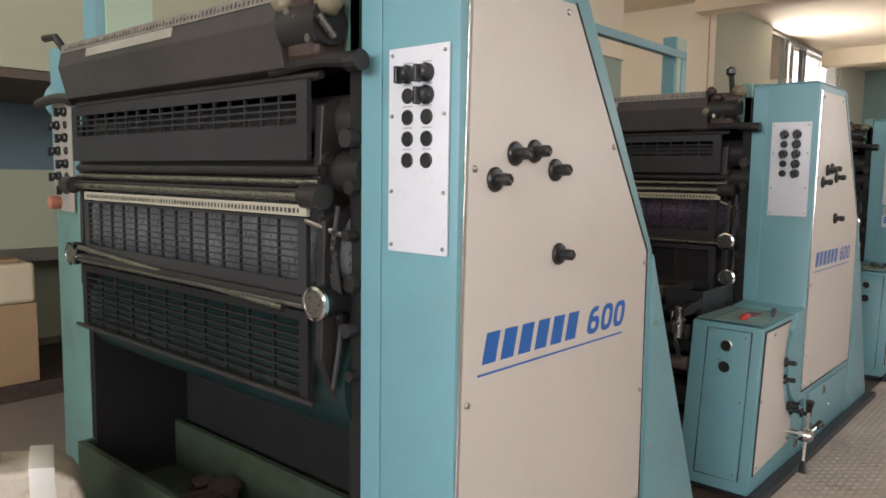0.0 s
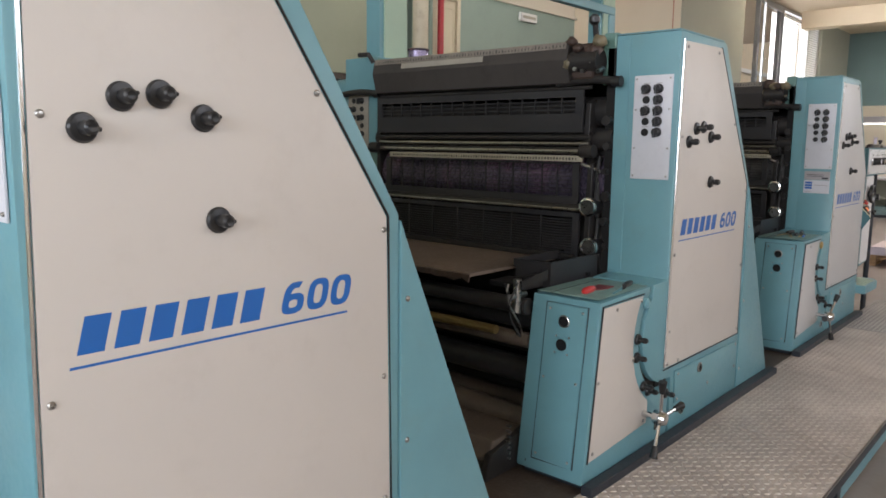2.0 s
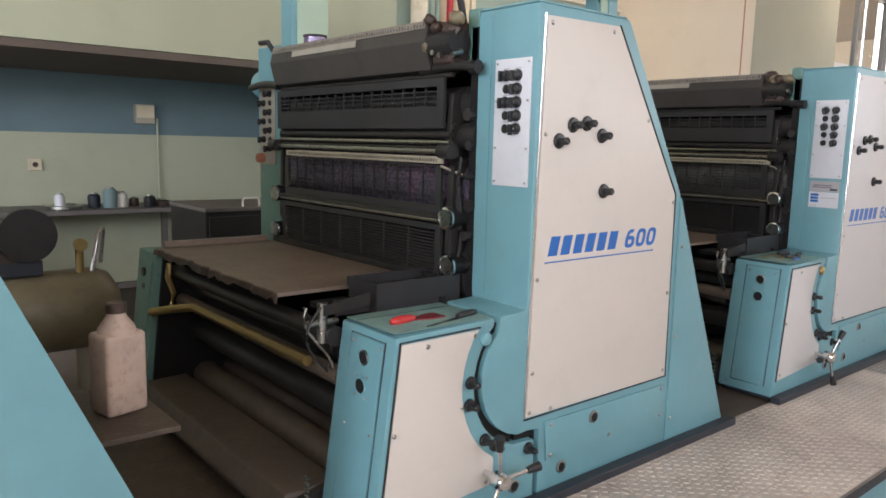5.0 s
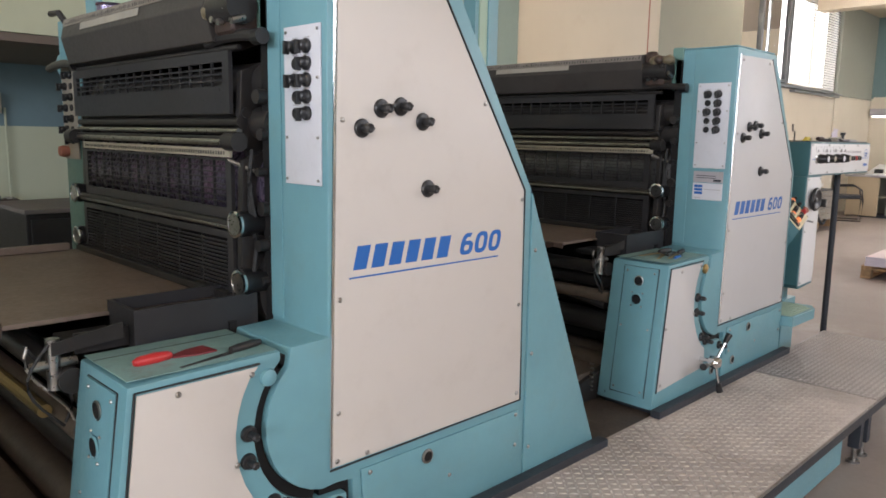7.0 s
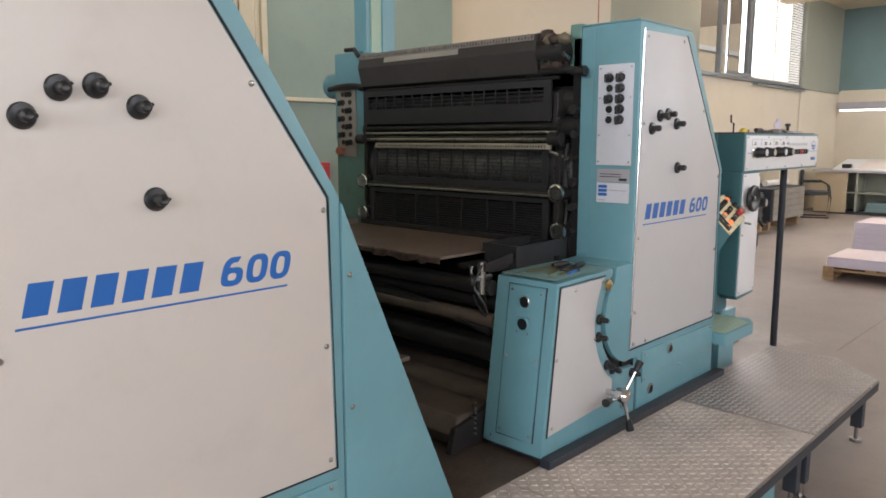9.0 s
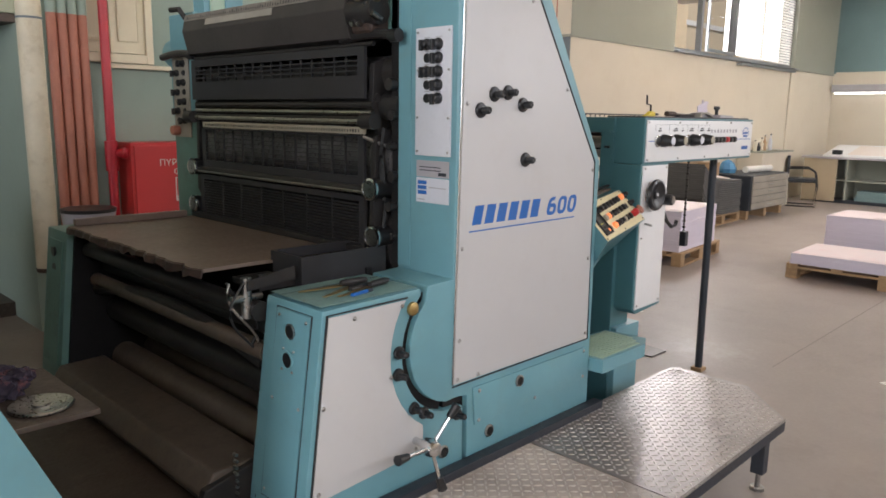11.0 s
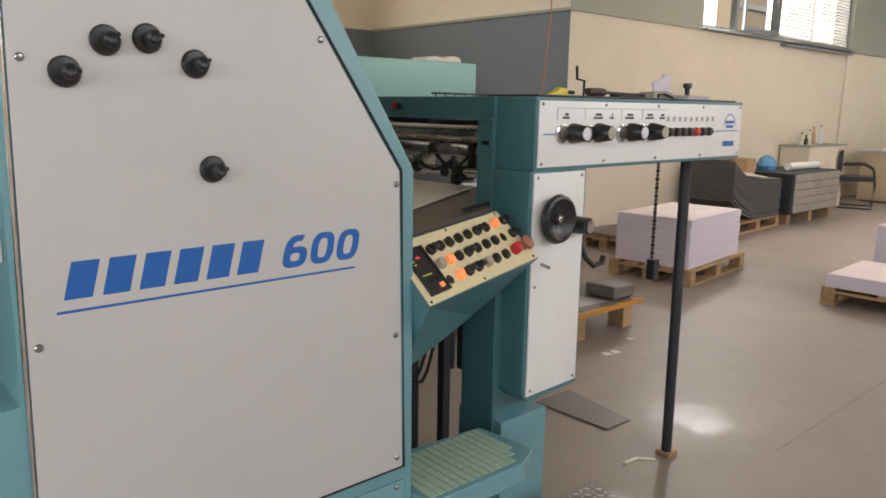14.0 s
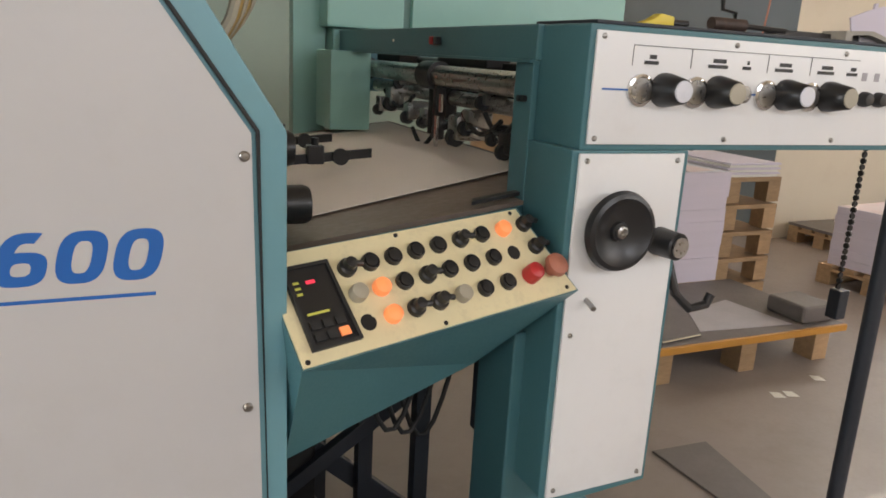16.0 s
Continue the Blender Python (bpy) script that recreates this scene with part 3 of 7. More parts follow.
def knob(parent, x, z, r=0.0178, d=0.041, y=-0.006, turn=0):
    prof = [(1.35, 0), (1.37, 0.1), (1.2, 0.22), (0.62, 0.26), (0.55, 0.55), (0.7, 0.58), (0.66, 0.9), (0.4, 1.0), (0.2, 0.97)]
    k = smooth(part("knob", lathe([(r * a, d * b) for a, b in prof], (x, y, z), (0, -1, 0), 20), M_BLACK, parent))
    c, s = math.cos(radians(turn)), math.sin(radians(turn))
    part("pointer", rod((x, y - d * 0.75, z), (x + c * r * 0.95, y - d * 0.75, z + s * r * 0.95), r * 0.2, 8), M_BLACK, k)
    return k


def face_knob(parent, y, z, kind, x=-0.004, r=0.0155):
    """A knob on a plate that faces the delivery end."""
    if kind == "hole":
        return smooth(part("button", lathe([(r * 0.95, 0), (r * 0.95, 0.003), (r * 0.8, 0.005), (r * 0.75, 0.0035)], (x, y, z), (-1, 0, 0), 18), M_BLACK, parent))
    k = smooth(part("switch", lathe([(r * 1.15, 0), (r * 1.15, 0.008), (r * 0.9, 0.012), (r * 0.85, 0.024), (r * 0.6, 0.027)], (x, y, z), (-1, 0, 0), 18), M_BLACK, parent))
    part("pointer", box(x - 0.036, x - 0.02, y - 0.004, y + 0.004, z - r * 1.3, z + r * 0.8, 0.002), M_BLACK, k)
    return k


def slanted_block(x0, w, z0, h, shear, bm, y):
    """One slanted plain block of the blue marking."""
    bm.faces.new([bm.verts.new((x0 + u + v * shear, y, z0 + v)) for u, v in ((0, 0), (w, 0), (w, h), (0, h))])


def italic_digit(panel, kind, x0, z0, w, h, shear=0.22, tx=0.0165, tz=0.0125):
    """A heavy slanted nought or six, cut from rounded rings."""
    bm = bmesh.new()

    def point(cu, cv, a, b, ang, y):
        c, s = math.cos(radians(ang)), math.sin(radians(ang))
        u, v = cu + a * math.copysign(abs(c) ** 0.7, c), cv + b * math.copysign(abs(s) ** 0.7, s)
        return bm.verts.new((x0 + u + v * shear, y, z0 + v))

    def band(cu, cv, a, b, a0, a1, n, y):
        rows_ = [(point(cu, cv, a, b, a0 + (a1 - a0) * k / n, y), point(cu, cv, a - tx, b - tz, a0 + (a1 - a0) * k / n, y)) for k in range(n + 1)]
        for p, q in zip(rows_, rows_[1:]):
            bm.faces.new((p[0], q[0], q[1], p[1]))
    if kind == "0":
        band(w / 2, h / 2, w / 2, h / 2, 0, 360, 40, -0.0064)
    else:
        band(w / 2, h * 0.32, w / 2, h * 0.32, 0, 360, 40, -0.0064)
        band(w * 0.56, h * 0.36, w * 0.56, h * 0.64, 180, 72, 16, -0.0067)
    bmesh.ops.remove_doubles(bm, verts=bm.verts, dist=1e-6)
    part("digit", bm, M_BLUE, panel, "blue italic digit " + kind)


def marking(panel):
    bm = bmesh.new()
    z0, h, w, g = 1.121, 0.062, 0.044, 0.0155
    for k in range(6):
        slanted_block(0.072 + k * (w + g), w, z0, h, 0.25, bm, -0.0062)
    part("marking", bm, M_BLUE, panel, "blue slanted block marking")
    for k, kind in enumerate("600"):
        italic_digit(panel, kind, 0.462 + k * 0.0615, z0 - 0.001, 0.0535, 0.064)
    part("underline", box(0.06, 0.636, -0.0066, -0.006, 1.099, 1.1035), M_BLUE, panel)


def strip_ticks(y0, y1, z, x, n, h, parent):
    bm = bmesh.new()
    rnd = random.Random(n)
    for k in range(n):
        y = y0 + (y1 - y0) * (k + 0.5) / n
        w = (y1 - y0) / n * rnd.uniform(0.3, 0.62)
        box(x - 0.0012, x - 0.0004, y - w / 2, y + w / 2, z - h / 2, z + h / 2, bm=bm)
    part("scale_print", bm, M_INK, parent, "rows of black scale figures")


def grille(name, parent, x, y0, y1, z0, z1, rim, ny, nz, mat, bar=0.005, tilt=0.0):
    """A guard: a sheet frame with bars crossing its opening."""
    bm = box(x - 0.006, x + 0.006, y0, y1, z0, z0 + rim[0])
    box(x - 0.006, x + 0.006, y0, y1, z1 - rim[1], z1, bm=bm)
    box(x - 0.006, x + 0.006, y0, y0 + rim[2], z0 + rim[0], z1 - rim[1], bm=bm)
    box(x - 0.006, x + 0.006, y1 - rim[2], y1, z0 + rim[0], z1 - rim[1], bm=bm)
    g = part(name, bm, mat, parent)
    a, b, c, d = y0 + rim[2], y1 - rim[2], z0 + rim[0], z1 - rim[1]
    bars = bmesh.new()
    for k in range(1, ny):
        y = a + (b - a) * k / ny
        box(x - 0.004, x + 0.004, y - bar / 2, y + bar / 2, c, d, bm=bars)
    for k in range(1, nz):
        z = c + (d - c) * k / nz
        box(x - 0.0045, x + 0.0035, a, b, z - bar / 2, z + bar / 2, bm=bars)
    part("guard_mesh", bars, mat, g)
    return g


def gauge(parent, y, z, far=False):
    k = smooth(part("gauge", lathe([(0.03, 0), (0.034, 0.01), (0.034, 0.07), (0.037, 0.075), (0.037, 0.092), (0.031, 0.096), (0.029, 0.09)], (0.02, y, z), (-1, -0.05, 0), 22), M_BLACK, parent, "black cylinder with a steel rimmed dial"))
    smooth(part("dial", lathe([(0.0372, 0), (0.0372, 0.008), (0.03, 0.01), (0.029, 0.006)], (-0.07, y - 0.0045, z), (-1, -0.05, 0), 22), M_CHROME, k))
    part("dial_face", lathe([(0.0285, 0), (0.0285, 0.0015)], (-0.0765, y - 0.005, z), (-1, -0.05, 0), 20), M_STEEL, k)


def press_unit(n):
    ux = PITCH * n
    first = n == 0
    u = empty("printing_unit", ux, 0, 0, ["teal offset printing unit with a drip tray below its cylinders", "teal offset printing unit with beige cover and purple plate", "teal offset printing unit with white cover and blue sticker"][n], "printing press", "printing units")
    cover = M_BEIGE if n < 2 else M_WHITE_DIM
    # near side frame
    bulge = arc(0.02, 0.755, 0.205, 133, 258, 12)
    if first:
        outline = [(0.0, DECK + 0.005), (0.0, 1.885), (0.43, 1.885), (0.445, 1.868), (0.8, 1.3), (0.8, DECK + 0.005)]
    else:
        outline = [(0.08, DECK + 0.005), (0.075, 0.552), (0.02, 0.558)] + bulge[::-1] + [(-0.112, 0.952), (0.0, 0.956), (0.0, 1.885), (0.43, 1.885), (0.445, 1.868), (0.8, 1.3), (0.8, DECK + 0.005)]
    smooth(part("side_frame", prism(outline, "y", 0.0, Y_IN, 0.006), M_TEAL, u))
    smooth(part("column_cap", box(0.0, 0.42, 0.004, Y_IN - 0.004, 1.886, 1.892, 0.002), M_TEAL, u))
    part("column_strip", box(-0.004, -0.0004, 0.2, Y_IN - 0.004, 0.97 if not first else 0.35, 1.87, 0.0015), M_TEAL, u, "narrow teal strip along the column")
    # skirt
    if n < 2:
      smooth(part("skirt", prism([(0.803, DECK + 0.003), (0.803, 1.288), (0.816, 1.255), (1.232, DECK + 0.003)], "y", -0.004, 0.2, 0.003), M_TEAL, u))
      for z in (1.1, 0.75, 0.42):
        screw(u.children[-1], 0.825, -0.004, z)
    # cover panel
    cp = smooth(part("cover_panel", prism([(0.006, 0.606), (0.03, 1.85), (0.374, 1.856), (0.754, 1.298), (0.766, 0.604)], "y", -0.006, -0.0005, 0.0015), cover, u, "beige sheet cover" if n < 2 else "white sheet cover"))
    edge = tube([(0.001, -0.003, 0.606), (0.024, -0.003, 1.855)], 0.0035)
    part("cover_edge", edge, M_CHROME, cp)
    part("cover_gasket", tube([(0.38, -0.003, 1.86), (0.762, -0.003, 1.3), (0.774, -0.003, 0.6), (0.0, -0.003, 0.598)], 0.0028), M_RUBBER, cp)
    for sx, sz in ((0.05, 1.83), (0.345, 1.835), (0.56, 1.56), (0.745, 1.27), (0.745, 0.93), (0.75, 0.63), (0.04, 1.5), (0.03, 1.05), (0.025, 0.75), (0.02, 0.62), (0.12, 0.615)):
        screw(cp, sx, -0.006, sz)
    for kx, kz, kt in ((0.163, 1.532, 20), (0.229, 1.539, 0), (0.1, 1.481, -10), (0.308, 1.502, 10), (0.331, 1.321, -5)):
        knob(cp, kx, kz, turn=kt + n * 7)
    marking(cp)
    # base
    if not first:
        bp = smooth(part("base_cover", prism([(0.11, 0.436), (0.1, 0.572), (0.77, 0.568), (0.77, 0.436)], "y", -0.006, -0.0005, 0.0015), M_TEAL, u))
        for sx, sz in ((0.13, 0.555), (0.13, 0.45), (0.44, 0.445), (0.75, 0.45), (0.75, 0.555)):
            screw(bp, sx, -0.006, sz)
        for hx, hz in ((0.345, 0.535), (0.19, 0.392), (-0.035, 0.388)):
            if hx > -0.01:
                smooth(part("port_ring", lathe([(0.022, 0), (0.022, 0.004), (0.016, 0.006), (0.015, 0.001)], (hx, -0.001 if hz < 0.43 else -0.006, hz), (0, -1, 0), 20), M_STEEL, u))
                part("port", lathe([(0.015, 0), (0.015, 0.002)], (hx, -0.004 if hz < 0.43 else -0.008, hz), (0, -1, 0), 18), M_CAVE, u)
    part("base_rail", box(-0.6 if not first else -0.2, 1.26 if n < 2 else 0.84, -0.05, 0.0 - 0.006, DECK, DECK + 0.032, 0.004), M_NAVY, u, "black steel foot rail")
    # control plate on the column
    pl = smooth(part("control_plate", box(-0.006, -0.0045 + 0.003, 0.02, 0.176, 1.337, 1.728, 0.001), M_PLATE, u, "grey-white control plate with black knobs"))
    for sy in (0.03, 0.166):
        for sz in (1.35, 1.455, 1.6, 1.715):
            screw(pl, -0.006, sy, sz, (-1, 0, 0), 0.004)
    turning = [[(0, 0), (0, 1), (1, 1)], [(0, 0), (0, 1), (1, 1), (2, 0), (2, 1), (3, 1), (4, 1)], [(0, 0), (0, 1), (1, 1), (2, 0), (2, 1), (3, 1), (4, 1)]][n]
    for row in range(5):
        for col in range(2):
            face_knob(pl, 0.124 - col * 0.05, 1.677 - row * 0.0405, "turn" if (row, col) in turning else "hole", -0.006)
            bm = box(-0.0068, -0.0062, 0.112 - col * 0.05, 0.136 - col * 0.05, 1.6965 - row * 0.0405, 1.699 - row * 0.0405)
            part("caption", bm, M_GREYCARD, pl)
    if n == 2:
        st = part("sticker", box(-0.005, -0.0015, 0.025, 0.17, 1.27, 1.322, 0.001), M_GREYCARD, u, "silver sticker above a white one")
        for k in range(2):
            part("sticker_line", box(-0.0058, -0.0052, 0.06, 0.155, 1.3 - k * 0.01, 1.303 - k * 0.01), M_NAVY, st)
        part("sticker_pad", box(-0.0058, -0.0052, 0.035, 0.07, 1.276, 1.286), M_NAVY, st)
        sl_ = part("sticker_lower", box(-0.005, -0.0015, 0.025, 0.17, 1.188, 1.267, 0.001), M_PLATE, u, "white sticker with a blue mark")
        for y0, y1, z0, z1 in ((0.122, 0.162, 1.246, 1.258), (0.122, 0.162, 1.23, 1.242), (0.122, 0.162, 1.214, 1.226)):
            part("sticker_mark", box(-0.006, -0.0052, y0, y1, z0, z1), M_BLUE, sl_)
        part("sticker_line", box(-0.0058, -0.0052, 0.035, 0.112, 1.236, 1.239), M_GREYCARD, sl_)
        part("sticker_line", box(-0.0058, -0.0052, 0.13, 0.162, 1.196, 1.199), M_GREYCARD, sl_)
        for k in range(5):
            pts = [(0.60 + 0.012 * k + 0.19 * math.sin(j * 0.22 + 0.35), 0.34 + 0.025 * k, 1.66 - 0.031 * j + 0.008 * k) for j in range(13)]
            hs = smooth(part("hose", tube(pts, 0.009, 8), M_BRASS if k % 2 else M_SCALE, u, "yellowed air hose"))
            part("hose_clip", rod((pts[4][0], pts[4][1], pts[4][2] - 0.012), (pts[4][0], pts[4][1], pts[4][2] + 0.012), 0.014, 10), M_BLACK, hs)
    # far side frame
    far = smooth(part("far_frame", prism([(0.0, 0.32), (0.0, 1.895), (0.44, 1.885), (0.8, 1.3), (1.1 if n < 2 else 0.8, 0.32)], "y", Y_OUT, Y_FAR, 0.006), M_GREEN, u, "green painted far side frame"))
    part("far_head", box(-0.003, 0.43, Y_OUT + 0.002, Y_FAR + 0.003, 1.44, 1.9, 0.004), M_TEAL, u, "teal head of the far side frame")
    fp = smooth(part("far_plate", box(-0.01, -0.004, 1.68, 1.835, 1.345, 1.715, 0.0015), M_CABFRONT, u, "control plate of the far side"))
    for row in range(7):
        for col in range(2):
            face_knob(fp, 1.79 - col * 0.062, 1.68 - row * 0.043, "turn" if (row + col) % 2 else "hole", -0.01, 0.014)
    smooth(part("stop_button", lathe([(0.022, 0), (0.024, 0.02), (0.02, 0.034), (0.002, 0.038)], (-0.01, 1.8, 1.375), (-1, 0, 0), 18), M_TERRA, fp, "dull red stop button"))
    smooth(part("motor", rod((0.1, Y_FAR, 1.74), (0.1, Y_FAR + 0.16, 1.74), 0.07, 18), M_TEAL, u))
    # far post and bracket
    part("far_post", box(0.09, 0.12, 1.7, 1.8, 1.9, 2.6), M_TEAL, u)
    part("far_post_plate", box(0.121, 0.285, 1.69, 1.705, 1.9, 2.6), M_PALE, u, "pale green post plate with bolts")
    # handles
    for hy0, hy1 in ((Y_IN - 0.045, 0.5), (1.56, 1.86)):
        pts = [(-0.045, hy0 + (hy1 - hy0) * k / 8, 1.708 + 0.012 * math.sin(k / 8 * 3.1)) for k in range(9)]
        smooth(part("hand_bar", tube(pts, 0.016, 10), M_IRON, u, "oily black hand bar"))
        part("bar_knob", rod((-0.045, hy0 - 0.005, 1.708), (-0.045, hy0 + 0.03, 1.708), 0.021, 14), M_BLACK, u)
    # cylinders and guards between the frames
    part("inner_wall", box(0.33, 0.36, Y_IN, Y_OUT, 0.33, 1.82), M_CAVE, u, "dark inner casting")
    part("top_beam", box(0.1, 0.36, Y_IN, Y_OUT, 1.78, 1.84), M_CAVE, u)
    duct = part("ink_duct", prism([(0.16, 1.872), (-0.06, 1.872), (-0.078, 1.865), (-0.092, 1.8), (-0.068, 1.708), (0.02, 1.69), (0.16, 1.75)], "y", 0.43, 1.56, 0.004), M_DUCT, u, "dark ink duct with a scale on top")
    part("scale", prism([(-0.0785, 1.868), (-0.084, 1.842), (-0.086, 1.8425), (-0.0805, 1.8685)], "y", 0.44, 1.55), M_WORNSCALE, duct, "worn grey scale strip")
    bm = bmesh.new()
    rnd = random.Random(n)
    for k in range(64):
        y = 0.45 + k * 0.017
        own = box(-0.0005, 0.0003, y - rnd.uniform(0.001, 0.004), y + 0.003, -0.007, rnd.uniform(-0.002, 0.007))
        own.transform(Matrix.Translation((-0.0836, 0, 1.8555)) @ Matrix.Rotation(radians(12), 4, "Y"))
        join(bm, own)
    part("scale_print", bm, M_INK, duct)
    part("label_strip", prism([(-0.0845, 1.8405), (-0.0892, 1.816), (-0.0912, 1.8165), (-0.0865, 1.841)], "y", 0.86, 1.36), M_CABFRONT, duct, "grey label strip")
    # grimy drive end of the duct
    rnd = random.Random(10 + n)
    end = smooth(part("duct_drive", box(-0.07, 0.12, 0.32, 0.425, 1.72, 1.86, 0.02, seg=3), M_RUST, u, "grimy brown duct drive block"))
    smooth(part("drive_wheel", rod((-0.05, 0.3, 1.79), (-0.05, 0.425, 1.79), 0.045, 18), M_IRON, end))
    if n == 1:
      smooth(part("adjuster", tube([(0.02, 0.36, 1.85), (0.0, 0.36, 1.93), (-0.01, 0.36, 1.95)], 0.012), M_IRON, end))
      smooth(part("adjuster_knob", lathe([(0.012, 0), (0.021, 0.01), (0.021, 0.03), (0.01, 0.04)], (-0.01, 0.36, 1.935), (0, 0, 1), 12), M_BLACK, end))
    for k in range(7):
        own = bmesh.new()
        bmesh.ops.create_icosphere(own, subdivisions=2, radius=1)
        for v in own.verts:
            v.co *= 1 + 0.4 * noise.noise(v.co * 1.8 + Vector((k * 2.7, n, 0)))
        r = rnd.uniform(0.018, 0.034)
        own.transform(Matrix.Translation((-0.03 - rnd.uniform(0, 0.06), 0.3 + k * 0.022, 1.8 + rnd.uniform(-0.03, 0.07))) @ Matrix.Diagonal((r, r * 1.2, r, 1)))
        smooth(part("grease_lump", own, M_RUST if k % 3 else M_TANK, end), 60)
    part("drive_bracket", box(0.0, 0.05, Y_IN, 0.32, 1.7, 1.9, 0.008), M_GREEN, end)
    for k in range(4):
        part("bolt", rod((-0.09, 0.29 + k * 0.035, 1.745 + rnd.uniform(0, 0.08)), (-0.05, 0.29 + k * 0.035, 1.76), 0.009, 8), M_STEEL, end)
    part("far_latch", tube([(-0.06, 1.585, 1.86), (-0.08, 1.6, 1.9), (-0.09, 1.66, 1.9)], 0.012), M_IRON, u)
    # upper guard
    g1 = grille("upper_guard", u, -0.05, 0.37, 1.56, 1.515, 1.682, (0.075, 0.028, 0.035), 17, 4, M_DARK, 0.0045)
    for y, z0, z1, x0 in ((0.36, 1.35, 1.66, -0.01), (1.585, 1.0, 1.66, 0.0), (0.33, 0.98, 1.42, -0.03)):
        part("bracket", prism([(x0 + 0.06, z1), (x0 - 0.02, z1 - 0.03), (x0 - 0.03, z0 + 0.12), (x0 + 0.02, z0), (x0 + 0.08, z0)], "y", y - 0.012, y + 0.012, 0.003), M_IRON, u)
    for x, z, r in ((0.06, 1.6, 0.06), (0.03, 1.49, 0.045), (0.1, 1.45, 0.06)):
        smooth(part("ink_roller", rod((x, Y_IN, z), (x, Y_OUT, z), r, 28), M_IRON, u))
    for x, z, r, mt in ((-0.045, 1.468, 0.009, M_STEEL), (-0.055, 1.438, 0.01, M_STEEL), (-0.06, 1.205, 0.008, M_STEEL), (-0.04, 1.494, 0.012, M_IRON), (-0.02, 1.518, 0.014, M_IRON), (-0.056, 1.45, 0.005, M_IRON), (-0.058, 1.215, 0.011, M_IRON), (-0.04, 1.69, 0.008, M_IRON), (-0.062, 0.995, 0.007, M_IRON)):
        smooth(part("cross_bar", rod((x, 0.34, z), (x, 1.55, z), r, 12), mt, u))
    sb = part("scale_bar", box(-0.066, -0.056, 0.36, 1.46, 1.397, 1.421, 0.001), M_SCALE, u, "cream register scale")
    strip_ticks(0.38, 1.44, 1.4085, -0.066, 72, 0.01, sb)
    for y in (0.335, 1.565):
        smooth(part("bar_end", rod((-0.065, y - 0.03, 1.44), (-0.065, y + 0.03, 1.44), 0.026, 16), M_IRON, u))
    plate_mat = [M_PLATE_A, M_PLATE_B, M_PLATE_C][n]
    smooth(part("plate_cylinder", rod((0.13, Y_IN + 0.03, 1.31), (0.13, Y_OUT - 0.03, 1.31), 0.14, 48), plate_mat, u, ["pale printing plate on a cylinder", "purple tinted printing plate on a cylinder", "grey printing plate on a cylinder"][n]))
    grille("middle_guard", u, -0.045, 0.38, 1.5, 1.225, 1.392, (0.03, 0.006, 0.03), 14, 8, M_DARK, 0.003)
    smooth(part("blanket_cylinder", rod((0.13, Y_IN + 0.03, 1.03), (0.13, Y_OUT - 0.03, 1.03), 0.15, 48), M_BLANKET if first else M_IRON, u, "blanket cylinder"))
    grille("lower_guard", u, -0.05, 0.37, 1.52, 0.99, 1.19, (0.012, 0.02, 0.03), 11 if first else 7, 9 if first else 15, M_CAVE if first else M_DARK, 0.005)
    gauge(u, 0.325, 1.218)
    gauge(u, 1.56, 1.222)
    if not first:
        gauge(u, 0.313, 1.058)
        gauge(u, 1.56, 1.055)
    for k in range(3):
        pts = [(-0.03 - 0.01 * math.sin(j), 0.3 + 0.004 * k, 1.42 - j * 0.05 - k * 0.02) for j in range(8)]
        smooth(part("air_hose", tube(pts, 0.006, 8), M_RUBBER, u))
    part("lever_rod", rod((-0.02, 0.3, 1.36), (-0.07, 0.36, 1.39), 0.006, 8), M_STEEL, u)
    # near-black slabs over the frames' inner faces carry the shade between them
    part("near_jamb", box(0.0, 0.33, Y_IN, Y_IN + 0.035, 0.33, 1.84), M_CAVE, u, "near-black inner frame face holding recess shade")
    part("far_jamb", box(0.0, 0.33, Y_OUT - 0.035, Y_OUT, 0.33, 1.84), M_CAVE, u, "near-black inner frame face holding recess shade")
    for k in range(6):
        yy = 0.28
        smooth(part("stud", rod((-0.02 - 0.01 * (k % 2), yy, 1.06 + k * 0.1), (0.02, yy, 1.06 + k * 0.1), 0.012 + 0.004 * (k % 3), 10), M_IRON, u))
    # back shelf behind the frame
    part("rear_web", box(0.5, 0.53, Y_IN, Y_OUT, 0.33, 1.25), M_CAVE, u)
    if n < 2:
        part("rear_shelf", prism([(1.0, 0.22), (1.24, 0.215), (1.235, 0.62), (1.0, 0.62)], "z", 0.735, 0.75, 0.003), M_FILTH, u, "oil-stained sheet metal shelf")
        part("rear_shelf_arm", box(0.8, 1.01, 0.25, 0.29, 0.7, 0.733), M_GREEN, u)
    if first:
        tr = box(-0.05, 0.3, Y_IN + 0.001, Y_OUT - 0.001, 0.4, 0.415)
        box(-0.05, -0.03, Y_IN + 0.001, Y_OUT - 0.001, 0.415, 0.58, bm=tr)
        box(0.28, 0.3, Y_IN + 0.001, Y_OUT - 0.001, 0.415, 0.58, bm=tr)
        box(-0.03, 0.28, Y_IN + 0.001, Y_IN + 0.02, 0.415, 0.58, bm=tr)
        box(-0.03, 0.28, Y_OUT - 0.02, Y_OUT - 0.001, 0.415, 0.58, bm=tr)
        tray = part("drip_tray", tr, M_TRAY, u, "oily green drip tray with scraps")
        rnd = random.Random(3)
        for k in range(26):
            own = bmesh.new()
            bmesh.ops.create_icosphere(own, subdivisions=2, radius=1)
            for v in own.verts:
                v.co *= 1 + 0.35 * noise.noise(v.co * 2 + Vector((k, 0, 0)))
            s = rnd.uniform(0.03, 0.075)
